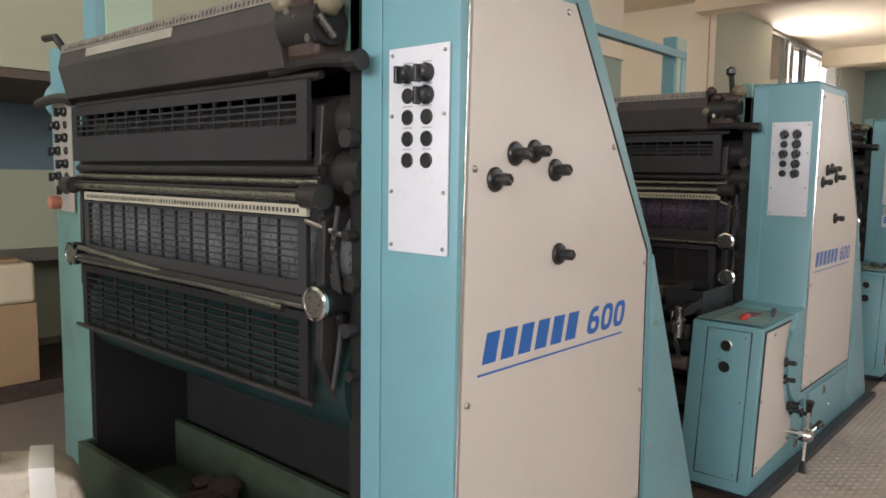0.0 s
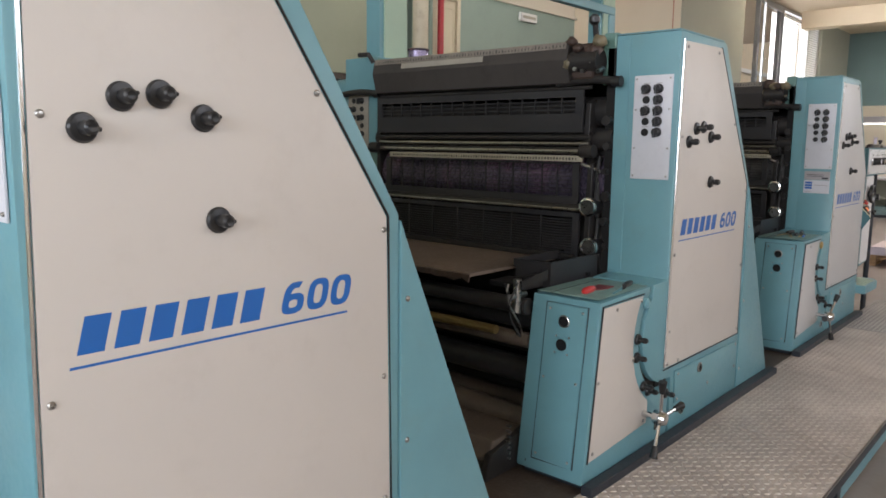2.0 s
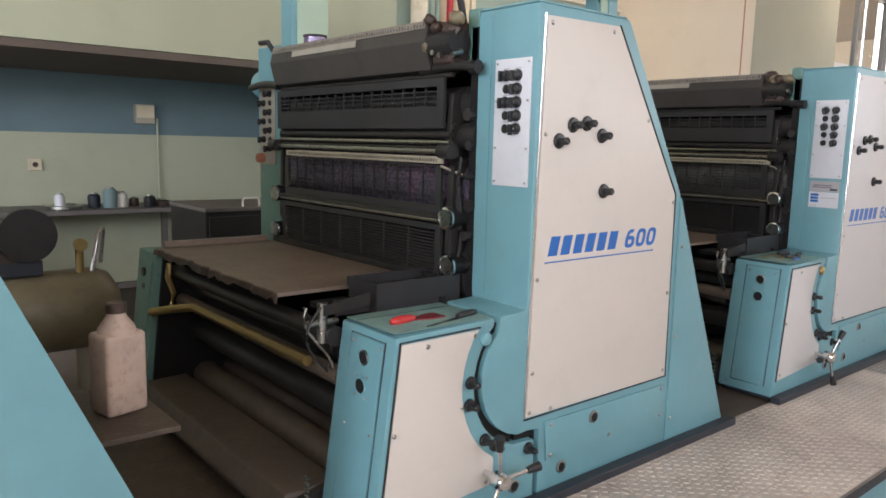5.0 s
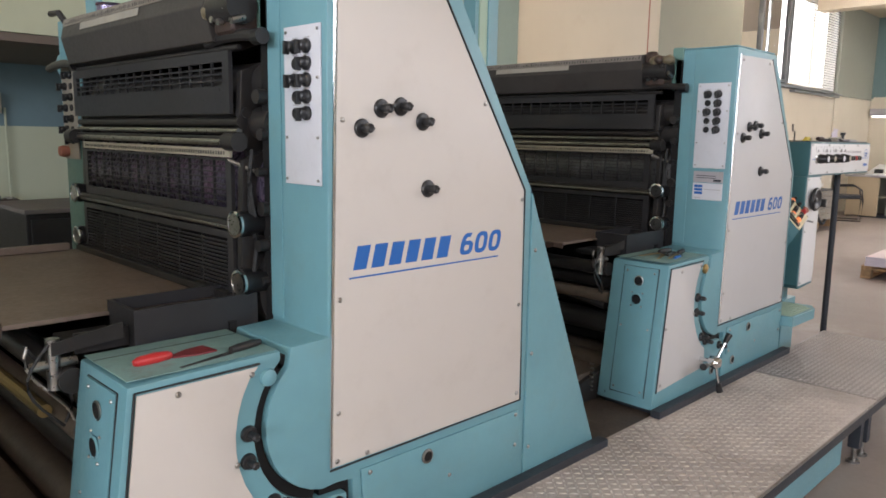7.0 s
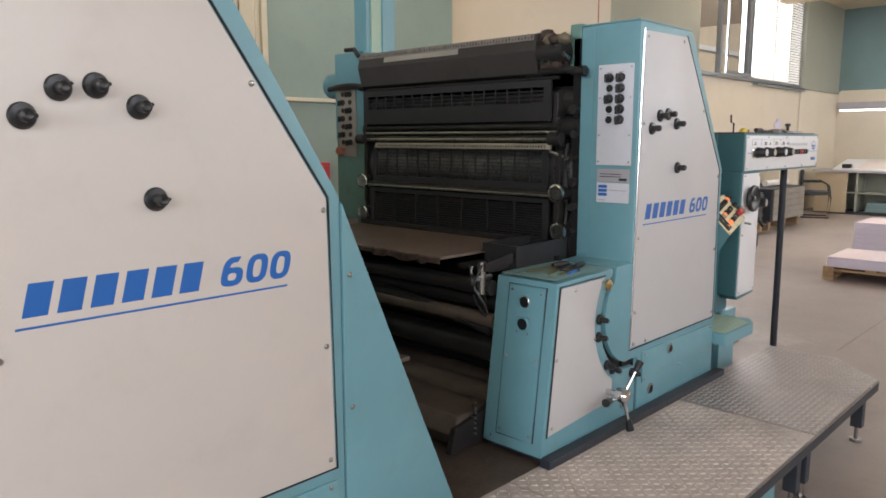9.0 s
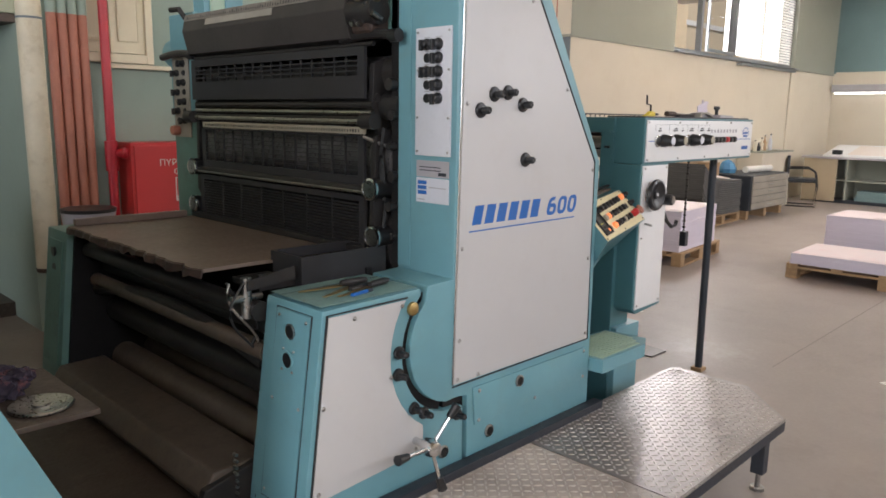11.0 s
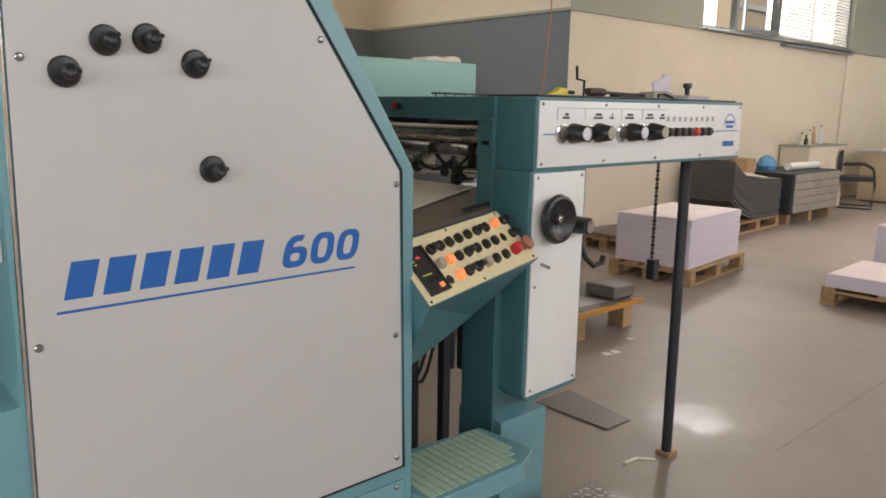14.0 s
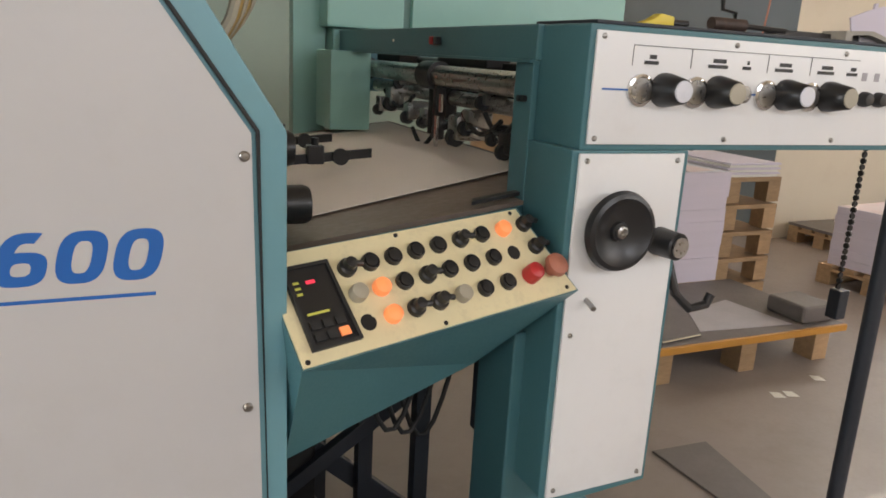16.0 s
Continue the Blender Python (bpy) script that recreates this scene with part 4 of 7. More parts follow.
            own.transform(Matrix.Translation((rnd.uniform(0.02, 0.24), rnd.uniform(0.35, 1.3), 0.43 + rnd.uniform(0, 0.04))) @ Matrix.Rotation(rnd.uniform(0, 6), 4, "Z") @ Matrix.Diagonal((s * 1.3, s, s * 0.5, 1)))
            part("scrap", own, M_FILTH if k % 4 else M_RAG, tray)
        smooth(part("spray_bar", rod((-0.06, 0.45, 1.19), (-0.06, 1.56, 1.245), 0.008, 10), M_STEEL, u))
    return u


def side_box(n):
    """The low operating box in front of units two and three."""
    ux = PITCH * n
    b = empty("operating_box", ux, 0, DECK, ["", "teal operating box with beige side cover and star handle", "teal operating box with white side cover and star handle"][n], "machine cabinet", "operating boxes")
    O = -DECK
    cut = arc(0.02, 0.755, 0.235, 133, 256, 12)
    out = [(-0.585, 0.325), (-0.505, 0.942), (-0.14, 0.95)] + cut + [(0.01, 0.527), (0.056, 0.522), (0.06, 0.325)]

    def up(poly):
        return [(x, z + O) for x, z in poly]
    smooth(part("body", prism(up(out), "y", 0.0, 0.27, 0.007), M_TEAL, b))
    smooth(part("top_plate", prism([(-0.5, 0.012), (-0.145, 0.012), (-0.145, 0.258), (-0.5, 0.258)], "z", 0.95 - DECK, 0.9525 - DECK, 0.001), M_WORN, b, "worn grey-green top with oil grime"))
    part("plinth", box(-0.56, 0.06, 0.02, 0.25, 0.0, 0.325 + O), M_NAVY, b, "black plinth")
    # near-black fill strips put the darkness of the open gap into colour
    ring = arc(0.02, 0.755, 0.2335, 134, 255, 12) + arc(0.02, 0.755, 0.2062, 255, 134, 12)
    part("seal", prism(up(ring), "y", 0.02, 0.25), M_CAVE, b, "near-black fill for the dark curved gap")
    part("seal_top", box(-0.1385, -0.1155, 0.02, 0.25, 0.9 + O, 0.93 + O), M_CAVE, b)
    part("seal_foot", prism(up([(-0.02, 0.5295), (0.062, 0.5245), (0.063, 0.33), (0.0775, 0.33), (0.074, 0.5505), (-0.02, 0.5505)]), "y", 0.02, 0.25), M_CAVE, b)
    part("top_seam", box(-0.5, -0.145, 0.2, 0.203, 0.9526 + O, 0.9532 + O), M_RUBBER, b)
    inner = arc(0.02, 0.755, 0.287, 150, 238, 10)
    cov = [(-0.552, 0.4), (-0.488, 0.922), (-0.205, 0.925)] + inner + [(-0.13, 0.4 + 0.09), (-0.135, 0.425)]
    cv = smooth(part("side_cover", prism(up(cov), "y", -0.005, -0.0005, 0.0015), M_BEIGE if n == 1 else M_WHITE_DIM, b, "pale sheet cover with curved edge"))
    part("cover_gasket", tube([(x, -0.003, z + O) for x, z in [(-0.557, 0.396), (-0.492, 0.928), (-0.2, 0.931)]], 0.003), M_RUBBER, cv)
    for sx, sz in ((-0.4, 0.905), (-0.222, 0.91), (-0.51, 0.67), (-0.265, 0.7), (-0.53, 0.425), (-0.16, 0.44)):
        screw(cv, sx, -0.005, sz + O)
    for kx, kz in ((-0.233, 0.768), (-0.235, 0.7), (-0.169, 0.576), (-0.127, 0.549), (0.025, 0.5)):
        knob(b, kx, kz + O, 0.0148, 0.042, -0.001, 200)
    smooth(part("cap_button", lathe([(0.022, 0), (0.02, 0.008), (0.01, 0.012), (0.001, 0.013)], (-0.178, -0.001, 0.893 + O), (0, -1, 0), 18), M_TEAL if n == 1 else M_BRASS, b, "round cap"))
    smooth(part("port_ring", lathe([(0.022, 0), (0.022, 0.004), (0.016, 0.006), (0.015, 0.001)], (-0.035, -0.001, 0.388 + O), (0, -1, 0), 20), M_STEEL, b))
    part("port", lathe([(0.0155, 0), (0.0155, 0.002)], (-0.035, -0.003, 0.388 + O), (0, -1, 0), 18), M_CAVE, b)
    # end cover, square to the walkway

    def sx_at(z):
        return -0.585 + (z - 0.325) / (0.942 - 0.325) * 0.08
    own = prism([(0.045, 0.37 + O), (0.045, 0.918 + O), (0.205, 0.918 + O), (0.205, 0.37 + O)], "x", -0.004, 0, 0.001)
    for v in own.verts:
        v.co.x += sx_at(v.co.z - O) - 0.001
    ec = smooth(part("end_cover", own, M_TEAL, b))
    own = tube([(0, 0.208, 0.37 + O), (0, 0.208, 0.921 + O), (0, 0.042, 0.921 + O), (0, 0.042, 0.37 + O), (0, 0.208, 0.367 + O)], 0.0025)
    for v in own.verts:
        v.co.x += sx_at(v.co.z - O) - 0.001
    part("gasket", own, M_RUBBER, ec)
    for sy in (0.06, 0.19):
        for sz in (0.39, 0.66, 0.9):
            screw(ec, sx_at(sz) - 0.005, sy, sz + O, (-1, 0, 0), 0.005)
    for hz, r in ((0.862, 0.019), (0.782, 0.022)):
        smooth(part("socket_ring", lathe([(r * 1.2, 0), (r * 1.2, 0.003), (r, 0.005), (r * 0.9, 0.001)], (sx_at(hz) - 0.005, 0.13, hz + O), (-1, 0, 0), 20), M_STEEL if r < 0.02 else M_TEAL, ec))
        part("socket", lathe([(r * 0.95, 0), (r * 0.95, 0.003)], (sx_at(hz) - 0.007, 0.13, hz + O), (-1, 0, 0), 20), M_BLACK, ec)
    for sy, sz in ((0.105, 0.81), (0.155, 0.81), (0.105, 0.752), (0.155, 0.752)):
        screw(ec, sx_at(sz) - 0.005, sy, sz + O, (-1, 0, 0), 0.004)
    part("side_seam", box(sx_at(0.63) - 0.045, sx_at(0.63) - 0.0443, 0.225, 0.228, 0.35 + O, 0.36 + O), M_RUBBER, b)
    # star handle
    cx, cz = -0.165, 0.47 + O
    hub = smooth(part("star_handle", lathe([(0.012, 0), (0.012, 0.045), (0.027, 0.05), (0.03, 0.075), (0.022, 0.095), (0.01, 0.1)], (cx, -0.003, cz), (0, -1, 0), 20), M_CHROME, b, "three-armed steel star handle"))
    for a in ((100, 5, -120) if n == 1 else (50, 175, -75)):
        c, s = math.cos(radians(a)), math.sin(radians(a))
        p0, p1 = (cx, -0.075, cz), (cx + c * 0.105, -0.085, cz + s * 0.105)
        part("arm", rod(p0, p1, 0.0065, 10), M_CHROME, hub)
        p2 = (cx + c * 0.15, -0.09, cz + s * 0.15)
        smooth(part("grip", rod(p1, p2, 0.011, 12, 0.016), M_BLACK, hub))
    return b


def feed_table(n):
    """Board, rods and rollers in front of units two and three."""
    ux = PITCH * n
    t = empty("dampening_unit", ux, 0, DECK, "grimy dampening unit with a brown board over dark rollers", "machine part", "dampening units")
    O = -DECK
    rnd = random.Random(20 + n)
    edge = [(-0.6 + rnd.uniform(-0.012, 0.006), 0.48 + 1.12 * k / 28) for k in range(29)]
    bd = part("board", prism([(-0.03, 0.48)] + edge + [(-0.03, 1.6)], "z", 0.983 + O, 0.995 + O, 0.001), M_BOARD, t, "brown stained board with a ragged lip")
    low = [(x - 0.01, y, 0.99 + O - rnd.uniform(0.012, 0.03)) for x, y in edge]
    high = [(x - 0.005, y, 0.99 + O) for x, y in edge]
    lip = bmesh.new()
    rings = [[lip.verts.new(p) for p in (a, b, (b[0] + 0.006, b[1], b[2]), (a[0] + 0.006, a[1], a[2]))] for a, b in zip(high, low)]
    for p, q in zip(rings, rings[1:]):
        for k in range(4):
            lip.faces.new((p[k], p[(k + 1) % 4], q[(k + 1) % 4], q[k]))
    lip.faces.new(rings[0])
    lip.faces.new(rings[-1])
    part("ragged_lip", lip, M_RUST, bd, "torn crusted lip of the board")
    part("board_lip", box(-0.075, -0.05, 0.38, 1.58, 0.997 + O, 1.02 + O, 0.004), M_IRON, bd)
    part("board_side", box(-0.58, -0.1, 1.57, 1.595, 0.997 + O, 1.025 + O, 0.004), M_BOARD, bd)
    for k in range(4):
        part("slat", box(-0.046 + k * 0.022, -0.032 + k * 0.022, 0.34, 1.58, 0.985 + O, 1.0 + O + 0.004 * (k % 2), 0.002), M_ROLL, t)
    tr = box(-0.37, -0.03, 0.29, 0.3, 0.93 + O, 1.03 + O)
    box(-0.37, -0.03, 0.45, 0.46, 0.998 + O, 1.03 + O, bm=tr)
    box(-0.37, -0.36, 0.301, 0.449, 0.935 + O, 1.03 + O, bm=tr)
    wt = part("water_trough", tr, M_DARK, t, "dark open trough")
    # near-black floor puts the trough's inner shade into its colour
    part("trough_floor", box(-0.359, -0.03, 0.301, 0.449, 0.94 + O, 0.945 + O), M_CAVE, wt)
    part("pocket", box(-0.5, -0.372, 0.33, 0.478, 0.94 + O, 0.96 + O, 0.003), M_CAVE, t, "black open pocket beside the trough")
    part("pocket_wall", box(-0.5, -0.372, 0.32, 0.328, 0.94 + O, 0.99 + O), M_IRON, t)
    part("bracket_arm", hexa([(-0.4, 0.282, 1.01 + O), (-0.56, 0.285, 0.985 + O), (-0.56, 0.289, 0.985 + O), (-0.4, 0.289, 1.01 + O),
                              (-0.4, 0.282, 0.97 + O), (-0.56, 0.285, 0.955 + O), (-0.56, 0.289, 0.955 + O), (-0.4, 0.289, 0.97 + O)]), M_IRON, t, "bent steel bracket arm")
    for x, z, r, mt in ((-0.52, 0.89, 0.03, M_IRON), (-0.44, 0.82, 0.035, M_IRON), (-0.5, 0.76, 0.028, M_ROLL), (-0.35, 0.72, 0.05, M_IRON), (-0.42, 0.62, 0.05, M_IRON), (-0.3, 0.55, 0.06, M_CAVE), (-0.40, 0.405, 0.06, M_ROLL), (-0.27, 0.42, 0.05, M_ROLL)):
        smooth(part("roller", rod((x, 0.28, z + O), (x, 1.6, z + O), r, 24), mt, t))
    part("front_cover", prism([(-0.68, 0.0), (-0.72, 0.06), (-0.68, 0.125), (-0.5, 0.13), (-0.47, 0.0)], "y", 0.3, 1.58, 0.01), M_ROLL, t, "brown worn roller cover")
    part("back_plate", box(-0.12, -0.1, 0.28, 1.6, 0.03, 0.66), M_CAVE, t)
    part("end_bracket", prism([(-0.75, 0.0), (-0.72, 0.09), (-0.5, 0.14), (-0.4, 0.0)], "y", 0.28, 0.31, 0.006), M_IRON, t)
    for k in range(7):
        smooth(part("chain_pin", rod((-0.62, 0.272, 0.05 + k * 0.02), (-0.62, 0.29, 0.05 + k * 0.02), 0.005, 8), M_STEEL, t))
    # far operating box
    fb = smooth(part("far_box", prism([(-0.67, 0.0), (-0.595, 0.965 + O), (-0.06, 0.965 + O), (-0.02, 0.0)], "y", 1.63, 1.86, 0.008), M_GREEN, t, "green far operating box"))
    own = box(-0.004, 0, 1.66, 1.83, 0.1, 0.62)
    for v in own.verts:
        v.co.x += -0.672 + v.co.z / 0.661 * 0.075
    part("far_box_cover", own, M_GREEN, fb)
    # near-black plate darkens the shaded side of the far box
    part("inner_plate", prism([(-0.64, 0.01), (-0.57, 0.95 + O), (-0.07, 0.95 + O), (-0.04, 0.01)], "y", 1.612, 1.629), M_CAVE, fb, "near-black inner face holding recess shade")
    for sz in (0.57, 0.5):
        part("far_box_socket", rod((-0.6, 1.745, sz), (-0.62, 1.745, sz), 0.02, 14), M_BLACK, fb)
    # brass and steel fittings beside the box
    fit = smooth(part("valve", rod((-0.55, 0.31, 0.87 + O), (-0.55, 0.31, 0.99 + O), 0.016, 14), M_STEEL, t, "steel valve with hoses"))
    part("valve_stem", rod((-0.6, 0.31, 0.93 + O), (-0.5, 0.31, 0.93 + O), 0.011, 10), M_STEEL, fit)
    for k in range(3):
        pts = [(-0.56 - 0.05 * math.sin(j * 0.45 + k), 0.3 + 0.012 * k, 0.98 + O - j * 0.025) for j in range(9)]
        smooth(part("hose", tube(pts, 0.004, 6), M_STEEL if k == 1 else M_RUBBER, fit))
    if n == 1:
        smooth(part("yellow_hose", tube([(-0.56, 1.58, 0.93 + O), (-0.57, 1.57, 0.87 + O), (-0.55, 1.56, 0.8 + O), (-0.56, 1.57, 0.74 + O)], 0.012, 8), M_BRASS, t))
        smooth(part("crank_rod", tube([(-0.66, 1.52, 0.74 + O), (-0.6, 1.4, 0.77 + O), (-0.56, 1.3, 0.79 + O), (-0.55, 0.4, 0.79 + O)], 0.017, 10), M_BRASS, t))
    else:
        smooth(part("bowed_rod", tube([(-0.5, 1.6 - k * 0.13, 0.72 + O + 0.07 * math.sin(k / 10 * 3.14)) for k in range(11)], 0.022, 10), M_IRON, t))
    return t


def plate_material(name, a, b, rough):
    return material(name, a, rough, metal=0.5, vary=0.5, dirt=b, dirt_amount=0.8, scale=1.3, stretch=(1, 1.4, 1), bump=0.0)


M_PLATE_A = plate_material("pale printing plate", (0.3, 0.31, 0.34), (0.48, 0.49, 0.53), 0.3)
M_PLATE_B = plate_material("purple printing plate", (0.2, 0.165, 0.25), (0.4, 0.2, 0.34), 0.28)
M_PLATE_C = plate_material("grey printing plate", (0.22, 0.215, 0.215), (0.36, 0.36, 0.37), 0.3)
M_BLANKET = material("green blanket", (0.013, 0.036, 0.036), 0.35, vary=0.3)

for unit in range(3):
    press_unit(unit)
for unit in (1, 2):
    side_box(unit)
    feed_table(unit)
bmg = box(2.34, 4.78, 1.68, 1.74, 2.44, 2.5, 0.006)
gt = empty("cable_gantry", 0, 0, 0, "teal steel cable gantry above the press", "gantry")
part("rail", bmg, M_TEAL, gt)
part("brace", prism([(4.58, 2.44), (4.69, 2.33), (4.69, 2.36), (4.61, 2.44)], "y", 1.7, 1.72), M_TEAL, gt)
part("drop", box(4.69, 4.78, 1.68, 1.74, 1.9, 2.438, 0.004), M_TEAL, gt)

# machine base and rear foundation
base = thing("machine_base", box(-1.4, 5.3, 0.0, 1.95, 0.0, DECK - 0.004), M_FILTH, "oil-soaked steel floor plate under the press", "machine base", kind="structure")

# ---- walkway ----
wk = empty("walkway", 0, 0, 0, "checker plate walkway on steel legs beside the press", "platform", kind="structure")
SEAMS = [-2.6, -0.2, 1.35, 2.62, 3.74, 4.87]
EDGE_Y = -0.61


def deck_part(poly, mat=M_TREAD):
    d = part("deck_plate", prism(poly, "z", DECK - 0.006, DECK, 0.0), mat, wk, "worn checker plate")
    return d


for a, b in zip(SEAMS, SEAMS[1:]):
    deck_part([(a + 0.003, EDGE_Y), (b - 0.003, EDGE_Y), (b - 0.003, 0.0), (a + 0.003, 0.0)])
deck_part([(4.873, EDGE_Y), (5.775, EDGE_Y), (6.03, -0.36), (6.03, -0.002), (4.873, -0.002)], M_TREAD_END)


def lozenges(xa, xb, mat):
    verts, faces = [], []
    step = 0.026
    nx, ny = int((6.03 - 0.9) / step), int(0.6 / step)
    for i in range(nx):
        for j in range(ny):
            x, y = 0.92 + i * step, EDGE_Y + 0.014 + j * step
            if not xa < x < xb or y > -0.01 or x > 6.015 or x + (-y) > 6.03 + 0.33 or (x > 5.77 and y < -0.36 - (6.03 - x) * 0.93 + 0.01):
                continue
            a = radians(45 if (i + j) % 2 else -45)
            c, s, L, W = math.cos(a), math.sin(a), 0.0128, 0.0042
            k = len(verts)
            for u, v, h in ((L, 0, 0), (0, W, 0), (-L, 0, 0), (0, -W, 0), (L * 0.45, 0, 0.003), (-L * 0.45, 0, 0.003)):
                verts.append((x + c * u - s * v, y + s * u + c * v, DECK + h))
            faces += [(k, k + 1, k + 4), (k + 1, k + 5, k + 4), (k + 1, k + 2, k + 5), (k + 2, k + 3, k + 5), (k + 3, k + 4, k + 5), (k + 3, k, k + 4)]
    me = bpy.data.meshes.new("tread_pattern")
    me.from_pydata(verts, [], faces)
    me.materials.append(mat)
    ob = new("tread_pattern", me)
    ob.parent = wk
    tagged(ob, "raised lozenge treads", kind="stuff")


lozenges(0.9, 4.867, M_LOZENGE)
lozenges(4.88, 6.02, M_LOZENGE_END)
part("edge_angle", box(-2.6, 5.775, EDGE_Y - 0.004, EDGE_Y + 0.03, DECK - 0.05, DECK - 0.0065), M_NAVY, wk)
part("edge_strip", box(-2.6, 5.775, EDGE_Y - 0.006, EDGE_Y - 0.0045, DECK - 0.008, DECK + 0.001), M_STEEL, wk, "bright worn edge")
part("corner_angle", prism([(5.775, EDGE_Y), (6.03, -0.36), (6.0, -0.34), (5.76, EDGE_Y + 0.03)], "z", DECK - 0.05, DECK - 0.0065), M_NAVY, wk)
part("end_angle", box(6.0, 6.03, -0.36, -0.002, DECK - 0.05, DECK - 0.0065), M_NAVY, wk)
for lx, ly in ((-2.2, -0.55), (1.3, -0.55), (2.6, -0.55), (4.82, -0.55), (4.93, -0.55), (5.72, -0.55), (5.97, -0.12), (4.93, -0.1)):
    lg = part("leg", box(lx - 0.025, lx + 0.025, ly - 0.025, ly + 0.025, 0.075, DECK - 0.05, 0.003), M_NAVY, wk)
    part("foot_screw", rod((lx, ly, 0.012), (lx, ly, 0.075), 0.01, 10), M_STEEL, lg)
    part("foot", rod((lx, ly, 0.0), (lx, ly, 0.013), 0.028, 16), M_STEEL, lg)
for a, b in ((-2.5, 1.25), (1.4, 2.5), (2.7, 4.7)):
    part("fascia", box(a, b, -0.53, -0.51, 0.02, DECK - 0.052, 0.003), M_TEAL, wk, "teal fascia board")

# ---- sheet feeder ----
fd = empty("sheet_feeder", 5.3, 0, 0, "teal sheet feeder with console, white panels and handwheel", "printing feeder")


def f_part(name, bm, mat, label="", parent=None):
    ob = part(name, bm, mat, parent or fd, label)
    if parent is None:
        for v in ob.data.vertices:
            v.co.x -= 5.3
    return ob


def f_sub(name, bm, mat, parent, label=""):
    for v in bm.verts:
        v.co.x -= 5.3
    return part(name, bm, mat, parent, label)


BX = 5.8
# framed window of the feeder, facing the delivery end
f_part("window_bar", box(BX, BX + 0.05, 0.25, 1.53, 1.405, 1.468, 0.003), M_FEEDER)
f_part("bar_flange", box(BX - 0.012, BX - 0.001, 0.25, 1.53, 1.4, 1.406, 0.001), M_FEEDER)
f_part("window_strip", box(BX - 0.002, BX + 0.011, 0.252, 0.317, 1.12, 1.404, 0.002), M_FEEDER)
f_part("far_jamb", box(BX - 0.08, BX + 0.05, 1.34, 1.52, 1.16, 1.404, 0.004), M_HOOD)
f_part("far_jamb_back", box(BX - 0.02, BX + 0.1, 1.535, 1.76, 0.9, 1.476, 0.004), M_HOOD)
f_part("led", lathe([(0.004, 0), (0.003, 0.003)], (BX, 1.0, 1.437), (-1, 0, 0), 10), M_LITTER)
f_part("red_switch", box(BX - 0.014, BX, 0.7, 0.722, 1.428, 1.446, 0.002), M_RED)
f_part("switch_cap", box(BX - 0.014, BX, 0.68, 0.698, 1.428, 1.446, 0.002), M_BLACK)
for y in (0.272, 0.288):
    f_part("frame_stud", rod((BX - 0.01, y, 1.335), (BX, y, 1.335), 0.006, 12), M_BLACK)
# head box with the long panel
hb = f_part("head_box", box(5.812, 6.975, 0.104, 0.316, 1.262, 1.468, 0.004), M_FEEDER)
lp = smooth(f_part("long_panel", box(5.822, 6.962, 0.098, 0.1035, 1.273, 1.458, 0.0015), M_WHITE, "white control panel with round knobs"))
for sx in (5.835, 6.12, 6.4, 6.68, 6.945):
    for sz in (1.283, 1.449):
        screw(lp, sx - 5.3, 0.098, sz, (0, -1, 0), 0.005)
f_sub("line", box(5.84, 6.94, 0.0966, 0.0976, 1.3635, 1.3665), M_BLUE, lp)
for k, kx in enumerate((5.917, 6.036, 6.204, 6.318)):
    dl = smooth(f_sub("dial", lathe([(0.027, 0), (0.027, 0.005), (0.022, 0.007), (0.021, 0.004)], (kx, 0.098, 1.365), (0, -1, 0), 24), M_CHROME, lp))
    f_sub("dial_disc", lathe([(0.021, 0), (0.021, 0.002)], (kx, 0.093, 1.365), (0, -1, 0), 20), M_STEEL, dl)
    kb = smooth(f_sub("round_knob", lathe([(0.029, 0), (0.029, 0.01), (0.021, 0.05), (0.019, 0.052)], (kx + 0.05, 0.098, 1.367), (0, -1, 0), 24), M_BLACK, lp))
    f_sub("knob_face", lathe([(0.0185, 0), (0.0175, 0.003), (0.002, 0.0035)], (kx + 0.05, 0.0465, 1.367), (0, -1, 0), 20), M_PLATE if k % 2 == 0 else M_SCALE, kb)
f_sub("small_dial", lathe([(0.016, 0), (0.016, 0.006), (0.01, 0.008)], (6.15, 0.098, 1.365), (0, -1, 0), 18), M_STEEL, lp)
for k in range(7):
    kx = 6.468 + k * 0.042
    smooth(f_sub("push_button", lathe([(0.015, 0), (0.015, 0.01), (0.012, 0.018), (0.002, 0.019)], (kx, 0.098, 1.365), (0, -1, 0), 16), M_RED if k == 4 else M_BLACK, lp))
for k in range(9):
    kx = 6.455 + k * 0.036
    f_sub("symbol", box(kx, kx + 0.014, 0.0968, 0.0976, 1.4, 1.416), M_GREYCARD, lp)
for kx, kw in ((5.92, 0.03), (6.06, 0.045), (6.14, 0.02), (6.22, 0.045), (6.33, 0.045), (6.41, 0.03)):
    f_sub("symbol", box(kx, kx + kw, 0.0968, 0.0976, 1.408, 1.414), M_INK, lp)
    f_sub("symbol", box(kx + 0.01, kx + kw - 0.005, 0.0968, 0.0976, 1.417, 1.424), M_INK, lp)
for x0, x1 in ((5.895, 6.02), (6.02, 6.2), (6.2, 6.31), (6.31, 6.44)):
    f_sub("symbol_bracket", box(x0, x1, 0.0968, 0.0974, 1.4375, 1.4385), M_INK, lp)
    f_sub("symbol_bracket", box(x0, x0 + 0.001, 0.0968, 0.0974, 1.405, 1.4375), M_INK, lp)
# round-topped mark and bar at the end of the panel, without lettering
own = bmesh.new()
pts = arc(6.875, 1.385, 0.042, 0, 180, 16)
